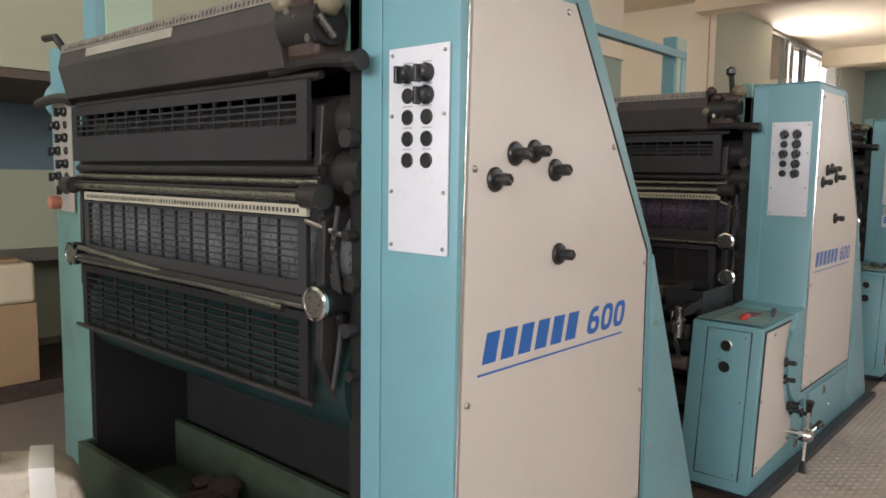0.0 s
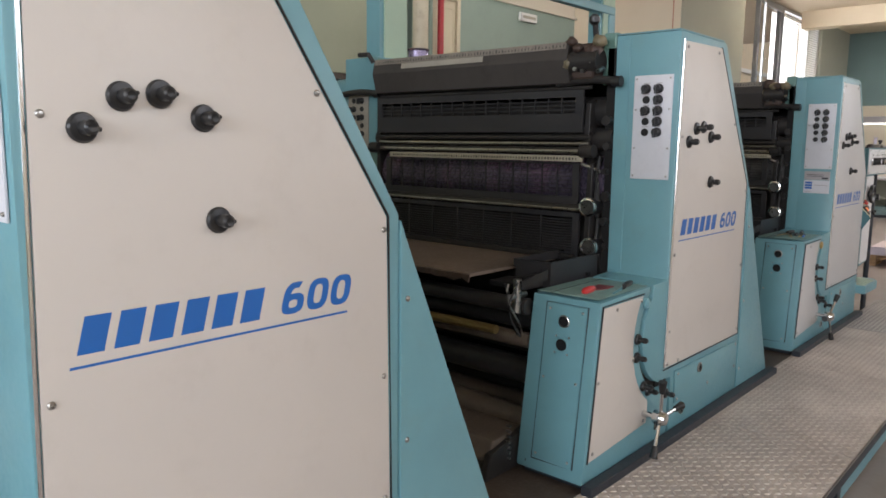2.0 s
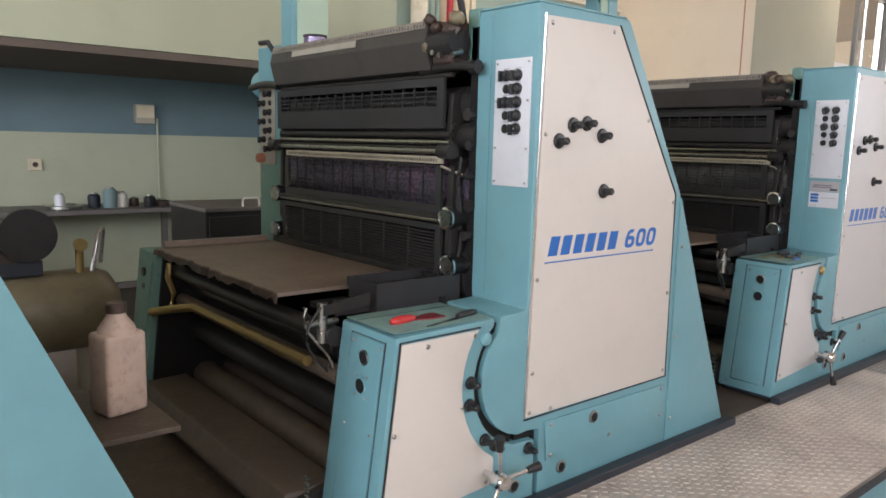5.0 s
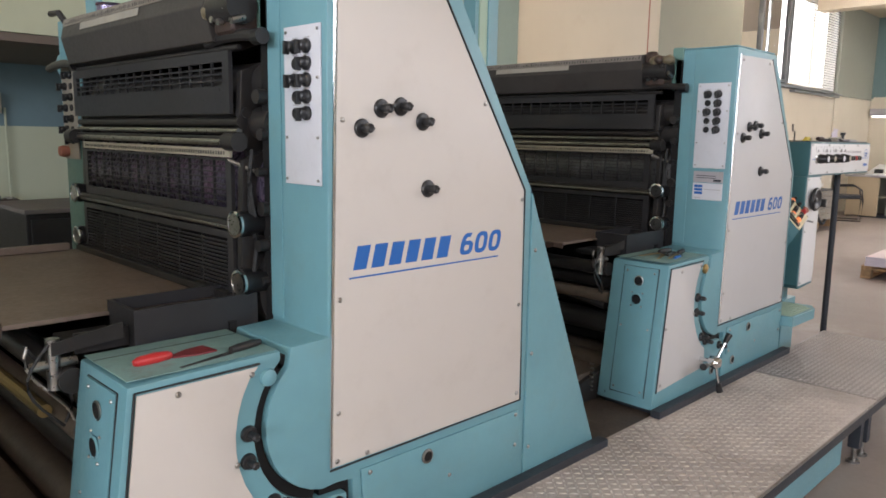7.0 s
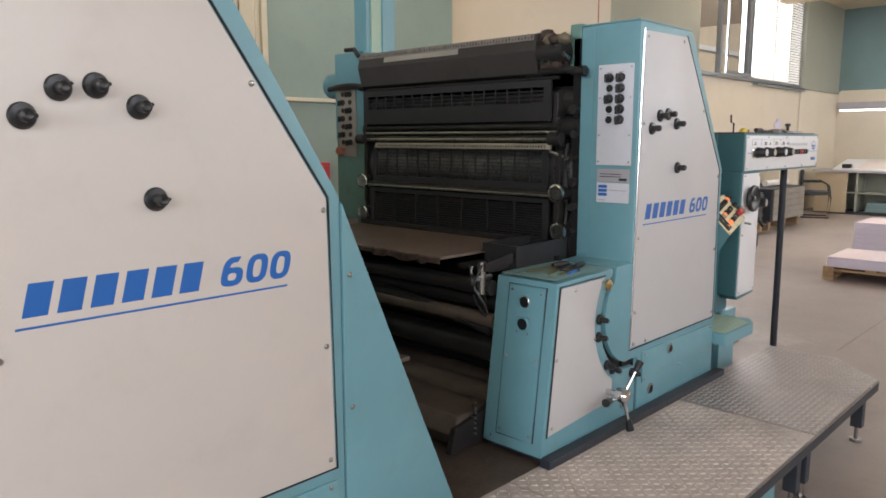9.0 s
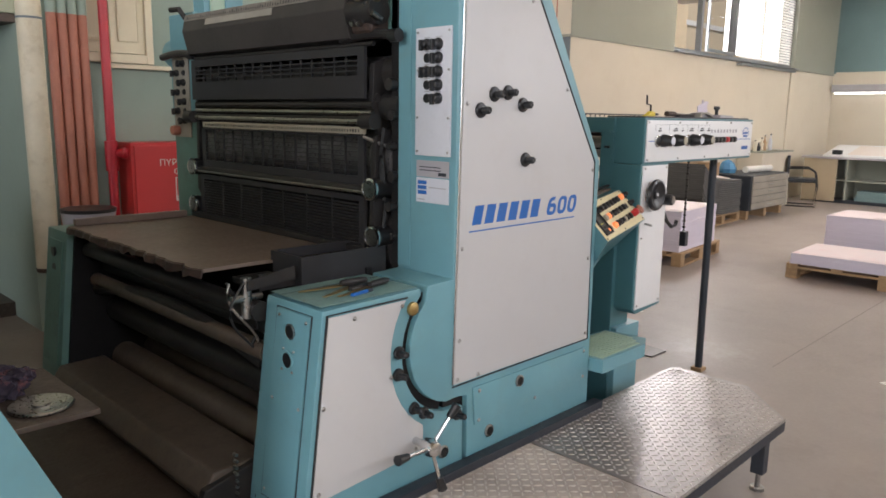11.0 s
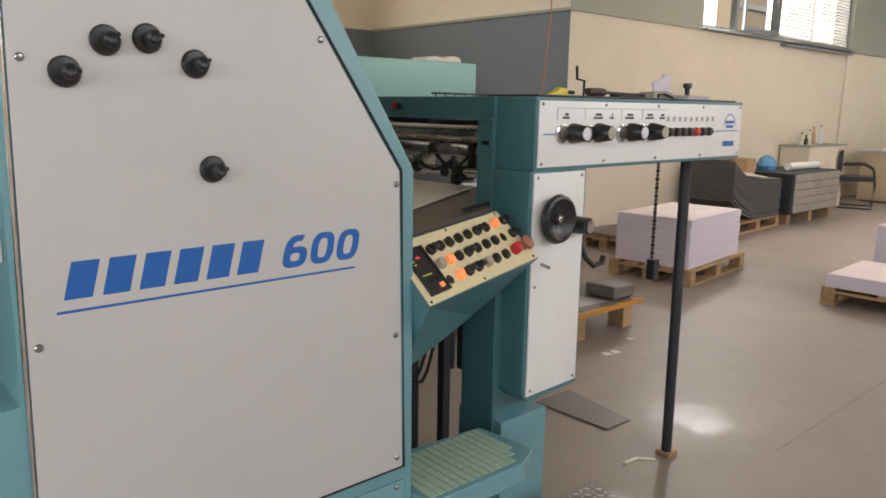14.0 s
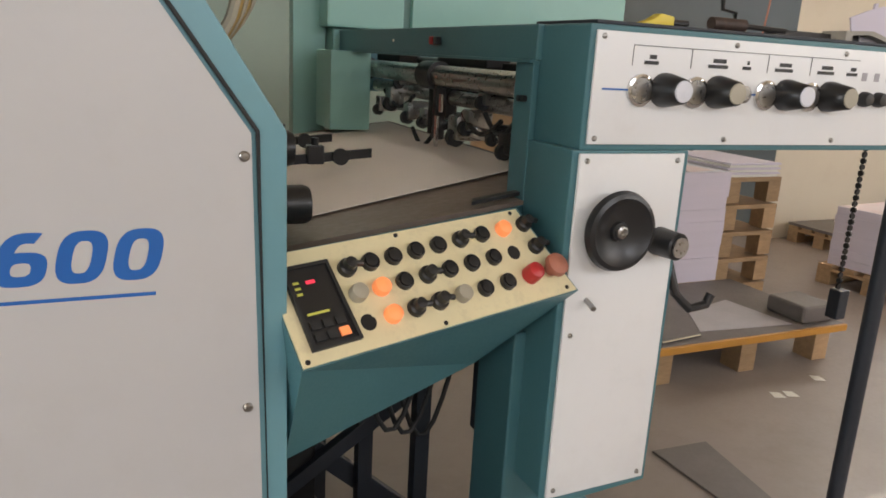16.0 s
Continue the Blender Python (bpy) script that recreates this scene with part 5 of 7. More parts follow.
for (xa, za), (xb, zb) in zip(pts, pts[1:]):
    own.faces.new([own.verts.new((x, 0.0972, z)) for x, z in ((xa, za), (xb, zb), (6.875 + (xb - 6.875) * 0.9, 1.385 + (zb - 1.385) * 0.9), (6.875 + (xa - 6.875) * 0.9, 1.385 + (za - 1.385) * 0.9))])
f_sub("round_mark", own, M_BLUE, lp)
f_sub("mark_bar", box(6.845, 6.905, 0.0966, 0.0974, 1.392, 1.402), M_BLUE, lp)
f_sub("mark_bar", box(6.85, 6.9, 0.0966, 0.0974, 1.376, 1.386), M_BLUE, lp)
f_sub("mark_bar", box(6.835, 6.915, 0.0966, 0.0974, 1.31, 1.328), M_BLUE, lp)
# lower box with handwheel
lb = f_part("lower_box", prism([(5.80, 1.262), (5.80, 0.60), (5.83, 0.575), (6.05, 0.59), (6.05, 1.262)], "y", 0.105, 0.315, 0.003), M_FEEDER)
wp = smooth(f_part("lower_panel", prism([(5.812, 0.598), (5.812, 1.257), (6.036, 1.257), (6.038, 0.604)], "y", 0.098, 0.1045, 0.0015), M_WHITE, "white lower panel"))
for sx, sz in ((5.826, 1.245), (6.02, 1.245), (5.826, 0.615), (6.022, 0.618), (5.828, 0.93)):
    screw(wp, sx - 5.3, 0.098, sz, (0, -1, 0), 0.005)
hw = smooth(f_part("handwheel", lathe([(0.024, 0.0), (0.024, 0.024), (0.053, 0.014), (0.066, 0.016), (0.072, 0.026), (0.068, 0.037), (0.06, 0.04), (0.052, 0.034), (0.03, 0.026), (0.018, 0.024), (0.016, 0.03), (0.01, 0.031)], (5.89, 0.098, 1.126), (0, -1, 0), 40), M_BLACK, "black plastic handwheel"))
f_sub("hub", lathe([(0.011, 0), (0.011, 0.006), (0.007, 0.008), (0.006, 0.005)], (5.89, 0.068, 1.126), (0, -1, 0), 18), M_STEEL, hw)
ck = smooth(f_part("crank_knob", lathe([(0.023, 0), (0.027, 0.01), (0.025, 0.06), (0.022, 0.063)], (6.0, 0.11, 1.097), (0.1, -1, 0), 22), M_BLACK, "black ribbed knob"))
f_sub("face", lathe([(0.0185, 0), (0.0185, 0.003)], (6.006, 0.046, 1.097), (0.1, -1, 0), 20), M_STEEL, ck)
smooth(f_part("hook", tube([(6.05, 0.12, 1.05), (6.06, 0.1, 0.99), (6.09, 0.09, 0.96), (6.13, 0.09, 0.965), (6.14, 0.09, 0.985)], 0.009, 10), M_IRON))
f_part("toggle", rod((5.855, 0.098, 0.995), (5.845, 0.06, 0.992), 0.005, 8), M_STEEL)
# console
P = [Vector((5.262, -0.062, 0.99)), Vector((5.826, 0.084, 1.02)), Vector((5.742, 0.176, 1.15)), Vector((5.23, 0.05, 1.118))]


def console_point(u, v, h=0.0):
    p = P[0].lerp(P[1], u).lerp(P[3].lerp(P[2], u), v)
    nrm = (P[1] - P[0]).cross(P[3] - P[0]).normalized()
    return p + nrm * h, nrm


LEFT = 0.082
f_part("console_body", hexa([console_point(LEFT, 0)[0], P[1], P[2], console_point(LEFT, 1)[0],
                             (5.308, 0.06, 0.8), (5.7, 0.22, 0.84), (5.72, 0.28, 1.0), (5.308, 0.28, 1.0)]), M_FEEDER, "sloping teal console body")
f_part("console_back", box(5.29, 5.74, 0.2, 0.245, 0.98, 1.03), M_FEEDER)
bm = bmesh.new()
for h in (0.0008, 0.004):
    for u, v in ((LEFT + 0.003, 0.01), (0.99, 0.01), (0.985, 0.985), (LEFT + 0.003, 0.985)):
        bm.verts.new(console_point(u, v, h)[0])
bm.verts.ensure_lookup_table()
V = bm.verts
bm.faces.new([V[i] for i in (4, 5, 6, 7)])
for i in range(4):
    j = (i + 1) % 4
    bm.faces.new((V[i], V[j], V[j + 4], V[i + 4]))
face = f_part("console_plate", bm, M_CONSOLE, "cream console plate full of push buttons")


def console_button(u, v, kind):
    p, nrm = console_point(u, v, 0.004)
    r = 0.0125
    if kind == "stop":
        k = f_sub("stop_button", lathe([(0.016, 0), (0.016, 0.014), (0.0145, 0.024), (0.01, 0.027), (0.001, 0.028)], p, nrm, 20), M_RED, face, "red stop button")
    elif kind == "mushroom":
        k = f_sub("stop_button", lathe([(0.012, 0), (0.012, 0.012), (0.021, 0.016), (0.02, 0.026), (0.01, 0.031), (0.001, 0.032)], p, nrm, 20), M_TERRA, face, "dull red mushroom stop button")
    elif kind == "lit":
        k = f_sub("lit_button", lathe([(r * 1.1, 0), (r * 1.1, 0.008), (r, 0.014), (r * 0.6, 0.017), (0.001, 0.0175)], p, nrm, 18), M_LIT, face, "glowing orange button")
    elif kind == "lamp":
        k = f_sub("signal_lamp", lathe([(r * 1.1, 0), (r * 1.1, 0.008), (r, 0.016), (0.001, 0.018)], p, nrm, 18), M_SCALE, face)
    elif kind == "turn":
        k = f_sub("selector", lathe([(r * 1.15, 0), (r * 1.1, 0.01), (r * 0.8, 0.013), (r * 0.7, 0.024), (0.001, 0.026)], p, nrm, 18), M_BLACK, face)
        q = p + nrm * 0.02
        f_sub("lever", rod(q, q + Vector((0.018, 0.006, -0.004)), 0.005, 8), M_BLACK, k)
    elif kind == "flat":
        k = f_sub("blank", lathe([(r * 1.05, 0), (r * 1.0, 0.0015)], p, nrm, 18), M_BLACK, face)
    else:
        k = f_sub("button", lathe([(r * 1.15, 0), (r * 1.1, 0.009), (r * 0.95, 0.0095), (r * 0.85, 0.0065), (r * 0.8, 0.011), (0.001, 0.0125)], p, nrm, 18), M_BLACK, face)
    smooth(k)


rows = [(0.735, 0.80, 0.3, 0.965, ["turn", "b", "b", "b", "b", "turn", "b", "lit", "turn"]),
        (0.49, 0.545, 0.295, 0.95, ["lamp", "lit", "b", "turn", "b", "b", "b", "flat", "turn"]),
        (0.235, 0.262, 0.29, 0.765, ["flat", "lit", "turn", "turn", "lamp", "b", "b"])]
for v0, v1, u0, u1, kinds in rows:
    for k, kind in enumerate(kinds):
        f = k / (len(kinds) - 1)
        console_button(u0 + (u1 - u0) * (0.88 * f + 0.12 * f * f), v0 + (v1 - v0) * f, kind)
console_button(0.858, 0.27, "stop")
console_button(0.945, 0.275, "mushroom")
for u, v in ((0.1, 0.05), (0.5, 0.05), (0.96, 0.06), (0.5, 0.95), (0.95, 0.95)):
    p, nrm = console_point(u, v, 0.004)
    f_sub("screw", lathe([(0.004, 0), (0.003, 0.002)], p, nrm, 10), M_BLACK, face)


def console_quad(name, u0, u1, v0, v1, h0, h1, mat, parent, label=""):
    b = bmesh.new()
    for h in (h0, h1):
        for u, v in ((u0, v0), (u1, v0), (u1, v1), (u0, v1)):
            b.verts.new(console_point(u, v, h)[0])
    b.verts.ensure_lookup_table()
    w = b.verts
    b.faces.new([w[i] for i in (4, 5, 6, 7)])
    for i in range(4):
        j = (i + 1) % 4
        b.faces.new((w[i], w[j], w[j + 4], w[i + 4]))
    return f_sub(name, b, mat, parent, label)


dsp = console_quad("display", 0.118, 0.252, 0.11, 0.84, 0.004, 0.008, M_BLACK, face, "black display unit with red and green lamps")
for u0, u1, v0, v1 in ((0.118, 0.252, 0.11, 0.14), (0.118, 0.252, 0.81, 0.84), (0.118, 0.127, 0.14, 0.81), (0.243, 0.252, 0.14, 0.81)):
    console_quad("display_rim", u0, u1, v0, v1, 0.008, 0.0125, M_RUBBER, dsp)
console_quad("red_lamp", 0.17, 0.195, 0.665, 0.695, 0.008, 0.0095, M_LED_RED, dsp)
for k in range(3):
    console_quad("green_lamp", 0.135, 0.15, 0.58 + k * 0.05, 0.6 + k * 0.05, 0.008, 0.0095, M_LED_GREEN, dsp)
console_quad("lamp_row", 0.14, 0.2, 0.4, 0.42, 0.008, 0.0095, M_LED_GREEN, dsp)
for r in range(2):
    for c in range(3):
        u, v = 0.135 + c * 0.034, 0.175 + r * 0.1
        console_quad("key", u, u + 0.026, v, v + 0.07, 0.008, 0.0115, M_LIT if (r, c) == (0, 2) else M_RUBBER, dsp)
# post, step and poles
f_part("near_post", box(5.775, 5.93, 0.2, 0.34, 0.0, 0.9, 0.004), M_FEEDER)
f_part("post_foot", box(5.785, 5.99, 0.17, 0.36, 0.0, 0.5, 0.004), M_TEAL)
sp = f_part("foot_step", prism([(5.3, 0.03), (5.31, -0.06), (5.63, -0.065), (5.715, -0.02), (5.69, 0.17), (5.3, 0.2)], "z", 0.458, 0.515, 0.004), M_TEAL, "pale teal perforated foot step")
tread = bmesh.new()
for i in range(14):
    for j in range(7):
        x, y = 5.325 + i * 0.025, -0.045 + j * 0.03
        if x - 5.61 > (y + 0.05) * 1.1 or x > 5.67:
            continue
        box(x, x + 0.019, y, y + 0.026, 0.515, 0.5175, bm=tread)
f_sub("tread_grid", tread, M_PALE, sp)
pole = smooth(f_part("support_pole", rod((6.905, 0.267, 0.02), (6.885, 0.267, 1.265), 0.021, 18), M_NAVY, "dark blue support pole"))
f_sub("pole_foot", box(6.875, 6.94, 0.235, 0.3, 0.0, 0.022, 0.004), M_PALLET, pole)
for x, y, z1 in ((5.62, 0.62, 1.1), (5.74, 0.55, 1.1), (5.62, 1.05, 1.1)):
    f_part("inner_post", box(x - 0.018, x + 0.018, y - 0.018, y + 0.018, 0.0, z1), M_NAVY)
f_part("brace", prism([(5.3, 0.35), (5.36, 0.35), (5.72, 0.0), (5.62, 0.0)], "y", 0.5, 0.53), M_NAVY)
f_part("brace_pan", prism([(5.28, 0.62), (5.5, 0.84), (5.7, 0.86), (5.7, 0.8), (5.52, 0.78), (5.3, 0.55)], "y", 0.3, 0.6), M_CAVE)
for k in range(3):
    f_part("floor_rail", prism([(5.25 + k * 0.09, 0.32), (5.32 + k * 0.09, 0.32), (5.6 + k * 0.09, 0.01), (5.53 + k * 0.09, 0.01)], "y", 0.42 + 0.12 * k, 0.45 + 0.12 * k, 0.003), M_IRON)
for k in range(3):
    pts = [(5.52 + k * 0.05 + 0.17 * j / 9, 0.4 + 0.03 * k, 0.86 - 0.24 * math.sin(j / 9 * 3.14) - 0.03 * k) for j in range(10)]
    smooth(f_part("cable", tube(pts, 0.0055, 8), M_RUBBER))
for x, y, z1 in ((5.5, 0.75, 0.95), (5.95, 0.62, 0.75)):
    f_part("inner_post", box(x - 0.016, x + 0.016, y - 0.016, y + 0.016, 0.0, z1), M_NAVY)
f_part("lift_frame", prism([(5.36, 0.36), (5.42, 0.36), (5.8, 0.62), (5.8, 0.67)], "y", 0.6, 0.63, 0.003), M_NAVY)
f_part("lift_frame", prism([(5.42, 0.5), (5.47, 0.52), (5.82, 0.2), (5.78, 0.17)], "y", 0.64, 0.67, 0.003), M_NAVY)
# added near-black block standing in for the dark space below the console
f_part("lift_housing", box(5.3, 5.5, 0.62, 1.3, 0.0, 0.52, 0.006), M_CAVE)
f_part("corner_brace", prism([(5.78, 0.62), (5.78, 0.86), (5.98, 0.86), (5.98, 0.8)], "y", 0.34, 0.37, 0.003), M_NAVY)
# feed board and sheet before the window


def board_z(x):
    return 1.155 + 0.16 * (min(x, 5.9) - 5.78)


def on_board(name, corners, z0, z1, mat, label=""):
    return f_part(name, hexa([(x, y, board_z(x) + z1) for x, y in corners] + [(x, y, board_z(x) + z0) for x, y in corners]), mat, label)


on_board("feed_board", ((5.05, 0.25), (5.98, 0.252), (5.98, 1.52), (5.05, 1.52)), -0.02, 0.0, M_BOARD, "dark ink stained feed board")
on_board("sheet", ((5.05, 0.34), (5.95, 0.485), (5.95, 1.46), (5.05, 1.36)), 0.002, 0.0035, M_SHEET, "white sheet on the feed board")
on_board("board_clip", ((5.69, 0.25), (5.79, 0.251), (5.79, 0.27), (5.7, 0.27)), 0.001, 0.008, M_BLACK)
f_part("sill_strip", hexa([P[3] + Vector((0.03, 0.01, 0.0)), P[2] + Vector((0.0, 0.004, 0.0)), Vector((5.798, 0.248, 1.14)), Vector((5.29, 0.248, 1.058)),
                           P[3] + Vector((0.03, 0.02, -0.06)), P[2] + Vector((0, 0.01, -0.06)), Vector((5.798, 0.248, 1.06)), Vector((5.29, 0.248, 1.0))]), M_FEEDER)
for x, z, r, y0, y1, mt in ((5.88, 1.353, 0.027, 0.318, 1.56, M_STEEL), (5.95, 1.295, 0.02, 0.318, 1.56, M_STEEL), (5.9, 1.229, 0.015, 0.318, 0.86, M_CHROME),
                            (5.97, 1.24, 0.018, 0.84, 1.56, M_STEEL), (6.0, 1.385, 0.013, 0.318, 1.56, M_IRON), (6.06, 1.33, 0.03, 0.318, 1.56, M_CAVE)):
    smooth(f_part("cross_shaft", rod((x, y0, z), (x, y1, z), r, 20), mt))
smooth(f_part("shaft_collar", rod((5.88, 0.86, 1.353), (5.88, 0.95, 1.353), 0.037, 20), M_IRON))
smooth(f_part("shaft_collar", rod((5.88, 1.46, 1.353), (5.88, 1.5, 1.353), 0.036, 20), M_IRON))
f_part("hanger_arm", box(5.865, 5.895, 0.845, 0.87, 1.19, 1.36, 0.006), M_IRON)
f_part("hanger_arm", box(5.868, 5.89, 0.875, 0.905, 1.2, 1.345, 0.006), M_CAVE)
f_part("steel_tag", box(5.856, 5.862, 0.79, 0.806, 1.265, 1.31, 0.002), M_CHROME)
f_part("steel_tag", box(5.856, 5.864, 0.815, 0.83, 1.175, 1.255, 0.002), M_CHROME)
for y, z, s in ((0.76, 1.225, 0.042), (0.7, 1.25, 0.034), (0.5, 1.22, 0.034), (0.56, 1.235, 0.026), (0.98, 1.235, 0.03), (1.1, 1.24, 0.035), (1.25, 1.27, 0.04), (0.62, 1.315, 0.03), (1.18, 1.33, 0.028), (1.36, 1.24, 0.032)):
    smooth(f_part("wheel_bracket", box(5.9 - s * 0.6, 5.9 + s * 1.4, y - s * 0.7, y + s * 0.7, z - s * 0.6, z + s * 0.9, s * 0.25), M_STEEL if y > 0.6 else M_IRON))
    smooth(f_part("drive_wheel", rod((5.885, y - s * 0.25, z - s * 0.45), (5.885, y + s * 0.25, z - s * 0.45), s * 0.55, 20), M_RUBBER))
for y0, y1, z in ((0.52, 0.72, 1.27), (0.9, 1.05, 1.2), (0.45, 0.6, 1.28), (1.05, 1.3, 1.29)):
    smooth(f_part("air_hose", tube([(5.885, y0 + (y1 - y0) * k / 8, z - 0.04 * math.sin(k / 8 * 3.14)) for k in range(9)], 0.006, 8), M_RUBBER))
for y0, y1, z0, z1 in ((0.45, 0.62, 1.375, 1.395), (0.7, 1.0, 1.38, 1.4), (1.3, 1.52, 1.36, 1.4)):
    f_part("valve_block", box(5.93, 6.0, y0, y1, z0, z1, 0.004), M_CAVE)
for y in (0.48, 0.93, 1.33):
    f_part("valve_stem", box(5.925, 5.96, y - 0.015, y + 0.015, 1.24, 1.38, 0.004), M_IRON)
for x, y in ((5.66, 1.1), (5.67, 0.775)):
    z = board_z(x) + 0.012
    f_part("sheet_guide", hexa([(5.2, y - 0.004, z - 0.035), (x, y - 0.004, z + 0.005), (x, y + 0.004, z + 0.005), (5.2, y + 0.004, z - 0.035), (5.2, y - 0.004, z - 0.013), (x, y - 0.004, z + 0.027), (x, y + 0.004, z + 0.027), (5.2, y + 0.004, z - 0.013)]), M_BLACK)
    smooth(f_part("guide_wheel", rod((x - 0.08, y - 0.016, z + 0.008), (x - 0.08, y - 0.005, z + 0.008), 0.02, 18), M_RUBBER))
    f_part("guide_clamp", box(x - 0.16, x - 0.12, y - 0.012, y + 0.012, z - 0.01, z + 0.035, 0.003), M_BLACK)
    smooth(f_part("clamp_knob", rod((x - 0.14, y, z + 0.035), (x - 0.14, y, z + 0.052), 0.009, 12), M_BLACK))
for z, y, x in ((1.143, 0.3, 5.4), (1.219, 0.45, 5.405)):
    smooth(f_part("roller_end", lathe([(0.032, 0), (0.034, 0.19), (0.03, 0.2), (0.012, 0.201)], (x - 0.2, y, z), (1, 0, 0), 26), M_BLACK))
f_part("far_side", box(5.28, 5.7, 1.6, 1.66, 0.0, 1.1, 0.004), M_HOOD)
f_part("far_upright", box(5.66, 5.772, 1.6, 1.66, 1.101, 1.572, 0.004), M_HOOD)
f_part("far_arm", box(5.92, 6.97, 1.6, 1.66, 1.27, 1.46, 0.004), M_FEEDER)
f_part("far_pole", rod((6.9, 1.63, 0.0), (6.9, 1.63, 1.27), 0.021, 14), M_NAVY)
hd = smooth(f_part("hood", box(6.045, 6.92, 1.5, 1.9, 1.462, 1.652, 0.008), M_HOOD, "pale green rounded hood"))
f_sub("hood_joint", box(6.015, 6.046, 1.52, 1.89, 1.466, 1.648), M_GREEN, hd)
f_sub("hood_end", box(5.75, 6.016, 1.5, 1.9, 1.477, 1.656, 0.008), M_HOOD, hd)
f_part("top_tray", box(5.83, 6.94, 0.115, 0.31, 1.4685, 1.475, 0.002), M_NAVY)
rack = bmesh.new()
for k in range(23):
    x = 6.22 + k * 0.052
    rod((x, 1.0, 1.469), (x, 1.0, 1.488), 0.003, 6, bm=rack)
rod((6.2, 1.0, 1.489), (7.4, 1.0, 1.489), 0.004, 6, bm=rack)
f_part("rack_rail", box(5.85, 7.4, 0.985, 1.015, 1.45, 1.47, 0.003), M_NAVY)
f_part("wire_rack", rack, M_NAVY)
# hoist chain
ch = bmesh.new()
for k in range(26):
    z = 1.25 - k * 0.018
    own = bmesh.new()
    bmesh.ops.create_cone(own, cap_ends=True, segments=8, radius1=0.009, radius2=0.009, depth=0.006)
    join(ch, own, Matrix.Translation((7.06, 0.5, z)) @ Matrix.Rotation(radians(90), 4, "X" if k % 2 else "Y"))
f_part("hoist_chain", ch, M_IRON)
f_part("chain_weight", box(7.05, 7.09, 0.48, 0.52, 0.7, 0.79, 0.004), M_NAVY)
smooth(f_part("pile_roller", rod((6.42, 0.5, 1.235), (6.42, 0.58, 1.235), 0.028, 16), M_BLACK))
f_part("roller_hanger", box(6.42, 6.45, 0.52, 0.56, 1.24, 1.3), M_NAVY)

# ---- loose things on the press and feeder ----


def scraper(x, y, z, turn):
    s = empty("scraper", x, y, z, "red-handled ink scraper lying on the box", "tool")
    s.rotation_euler = (0, 0, radians(turn))
    smooth(part("handle", lathe([(0.006, 0), (0.012, 0.01), (0.014, 0.05), (0.011, 0.08), (0.006, 0.09)], (-0.09, 0, 0.013), (1, 0, 0), 14), M_RED, s))
    part("blade", prism([(0.0, -0.008), (0.05, -0.028), (0.1, -0.03), (0.1, 0.03), (0.05, 0.028), (0.0, 0.008)], "z", 0.003, 0.009, 0.001), M_REDDARK, s, "dark red stained blade")


def spatula(x, y, z, turn, label="steel ink knife with a worn handle", blade=M_CHROME):
    s = empty("ink_knife", x, y, z, label, "tool")
    s.rotation_euler = (0, 0, radians(turn))
    part("blade", prism([(-0.11, -0.005), (0.03, -0.011), (0.035, 0.011), (-0.11, 0.005)], "z", 0.004, 0.006), blade, s)
    smooth(part("handle", lathe([(0.008, 0), (0.011, 0.02), (0.011, 0.07), (0.007, 0.09)], (0.03, 0, 0.012), (1, 0, 0), 12), M_IRON, s))


BOX_TOP = 0.953
scraper(PITCH - 0.36, 0.11, BOX_TOP - 0.006, 5)
spatula(PITCH - 0.27, 0.05, BOX_TOP - 0.006, 12)
for k, (dx, dy, tr) in enumerate(((-0.36, 0.1, 8), (-0.33, 0.13, 20), (-0.3, 0.08, 12), (-0.36, 0.15, -6))):
    spatula(2 * PITCH + dx, dy, BOX_TOP - 0.008 + k * 0.004, tr, "tarnished brown ink knife with a worn handle", M_BRASS)
pen = empty("marker_pen", 2 * PITCH - 0.33, 0.05, BOX_TOP - 0.004, "blue plastic marker pen", "pen")
smooth(part("barrel", rod((-0.035, 0, 0.007), (0.03, 0.012, 0.007), 0.006, 10), M_BLUE, pen))
smooth(part("cap", rod((0.03, 0.012, 0.007), (0.05, 0.016, 0.007), 0.007, 10), M_NAVY, pen))


def canister(x, y, z, s, mat, label, turn=0):
    c = empty("canister", x, y, z, label, "canister")
    c.rotation_euler = (0, 0, radians(turn))
    own = box(-0.055 * s, 0.055 * s, -0.045 * s, 0.045 * s, 0, 0.21 * s, 0.014 * s, seg=3)
    body = own
    lathe([(0.05 * s, 0), (0.045 * s, 0.02 * s), (0.024 * s, 0.05 * s), (0.022 * s, 0.062 * s)], (0, 0, 0.2 * s), (0, 0, 1), 20, bm=body)
    smooth(part("body", body, mat, c), 50)
    smooth(part("cap", lathe([(0.025 * s, 0), (0.025 * s, 0.022 * s), (0.022 * s, 0.026 * s)], (0, 0, 0.258 * s), (0, 0, 1), 20), M_RUST if mat is M_PINKJUG else M_SCALE, c, "screw cap"))


canister(1.15, 0.41, 0.75, 1.02, M_PINKJUG, "pinkish stained plastic canister on the rear shelf", 15)
st = empty("steel_box", -0.42, 1.25, 0, "low grey steel box beside the press", "box")
part("body", box(-0.25, 0.2, -0.2, 0.25, 0, 0.46, 0.01), M_GREEN, st)
part("lid", box(-0.255, 0.205, -0.205, 0.255, 0.461, 0.475, 0.004), M_FILTH, st)
jc = empty("jerrycan", -0.36, 1.2, 0.476, "broad white plastic jerrycan with a grey cap beside the press", "canister")
jc.rotation_euler = (0, 0, radians(-20))
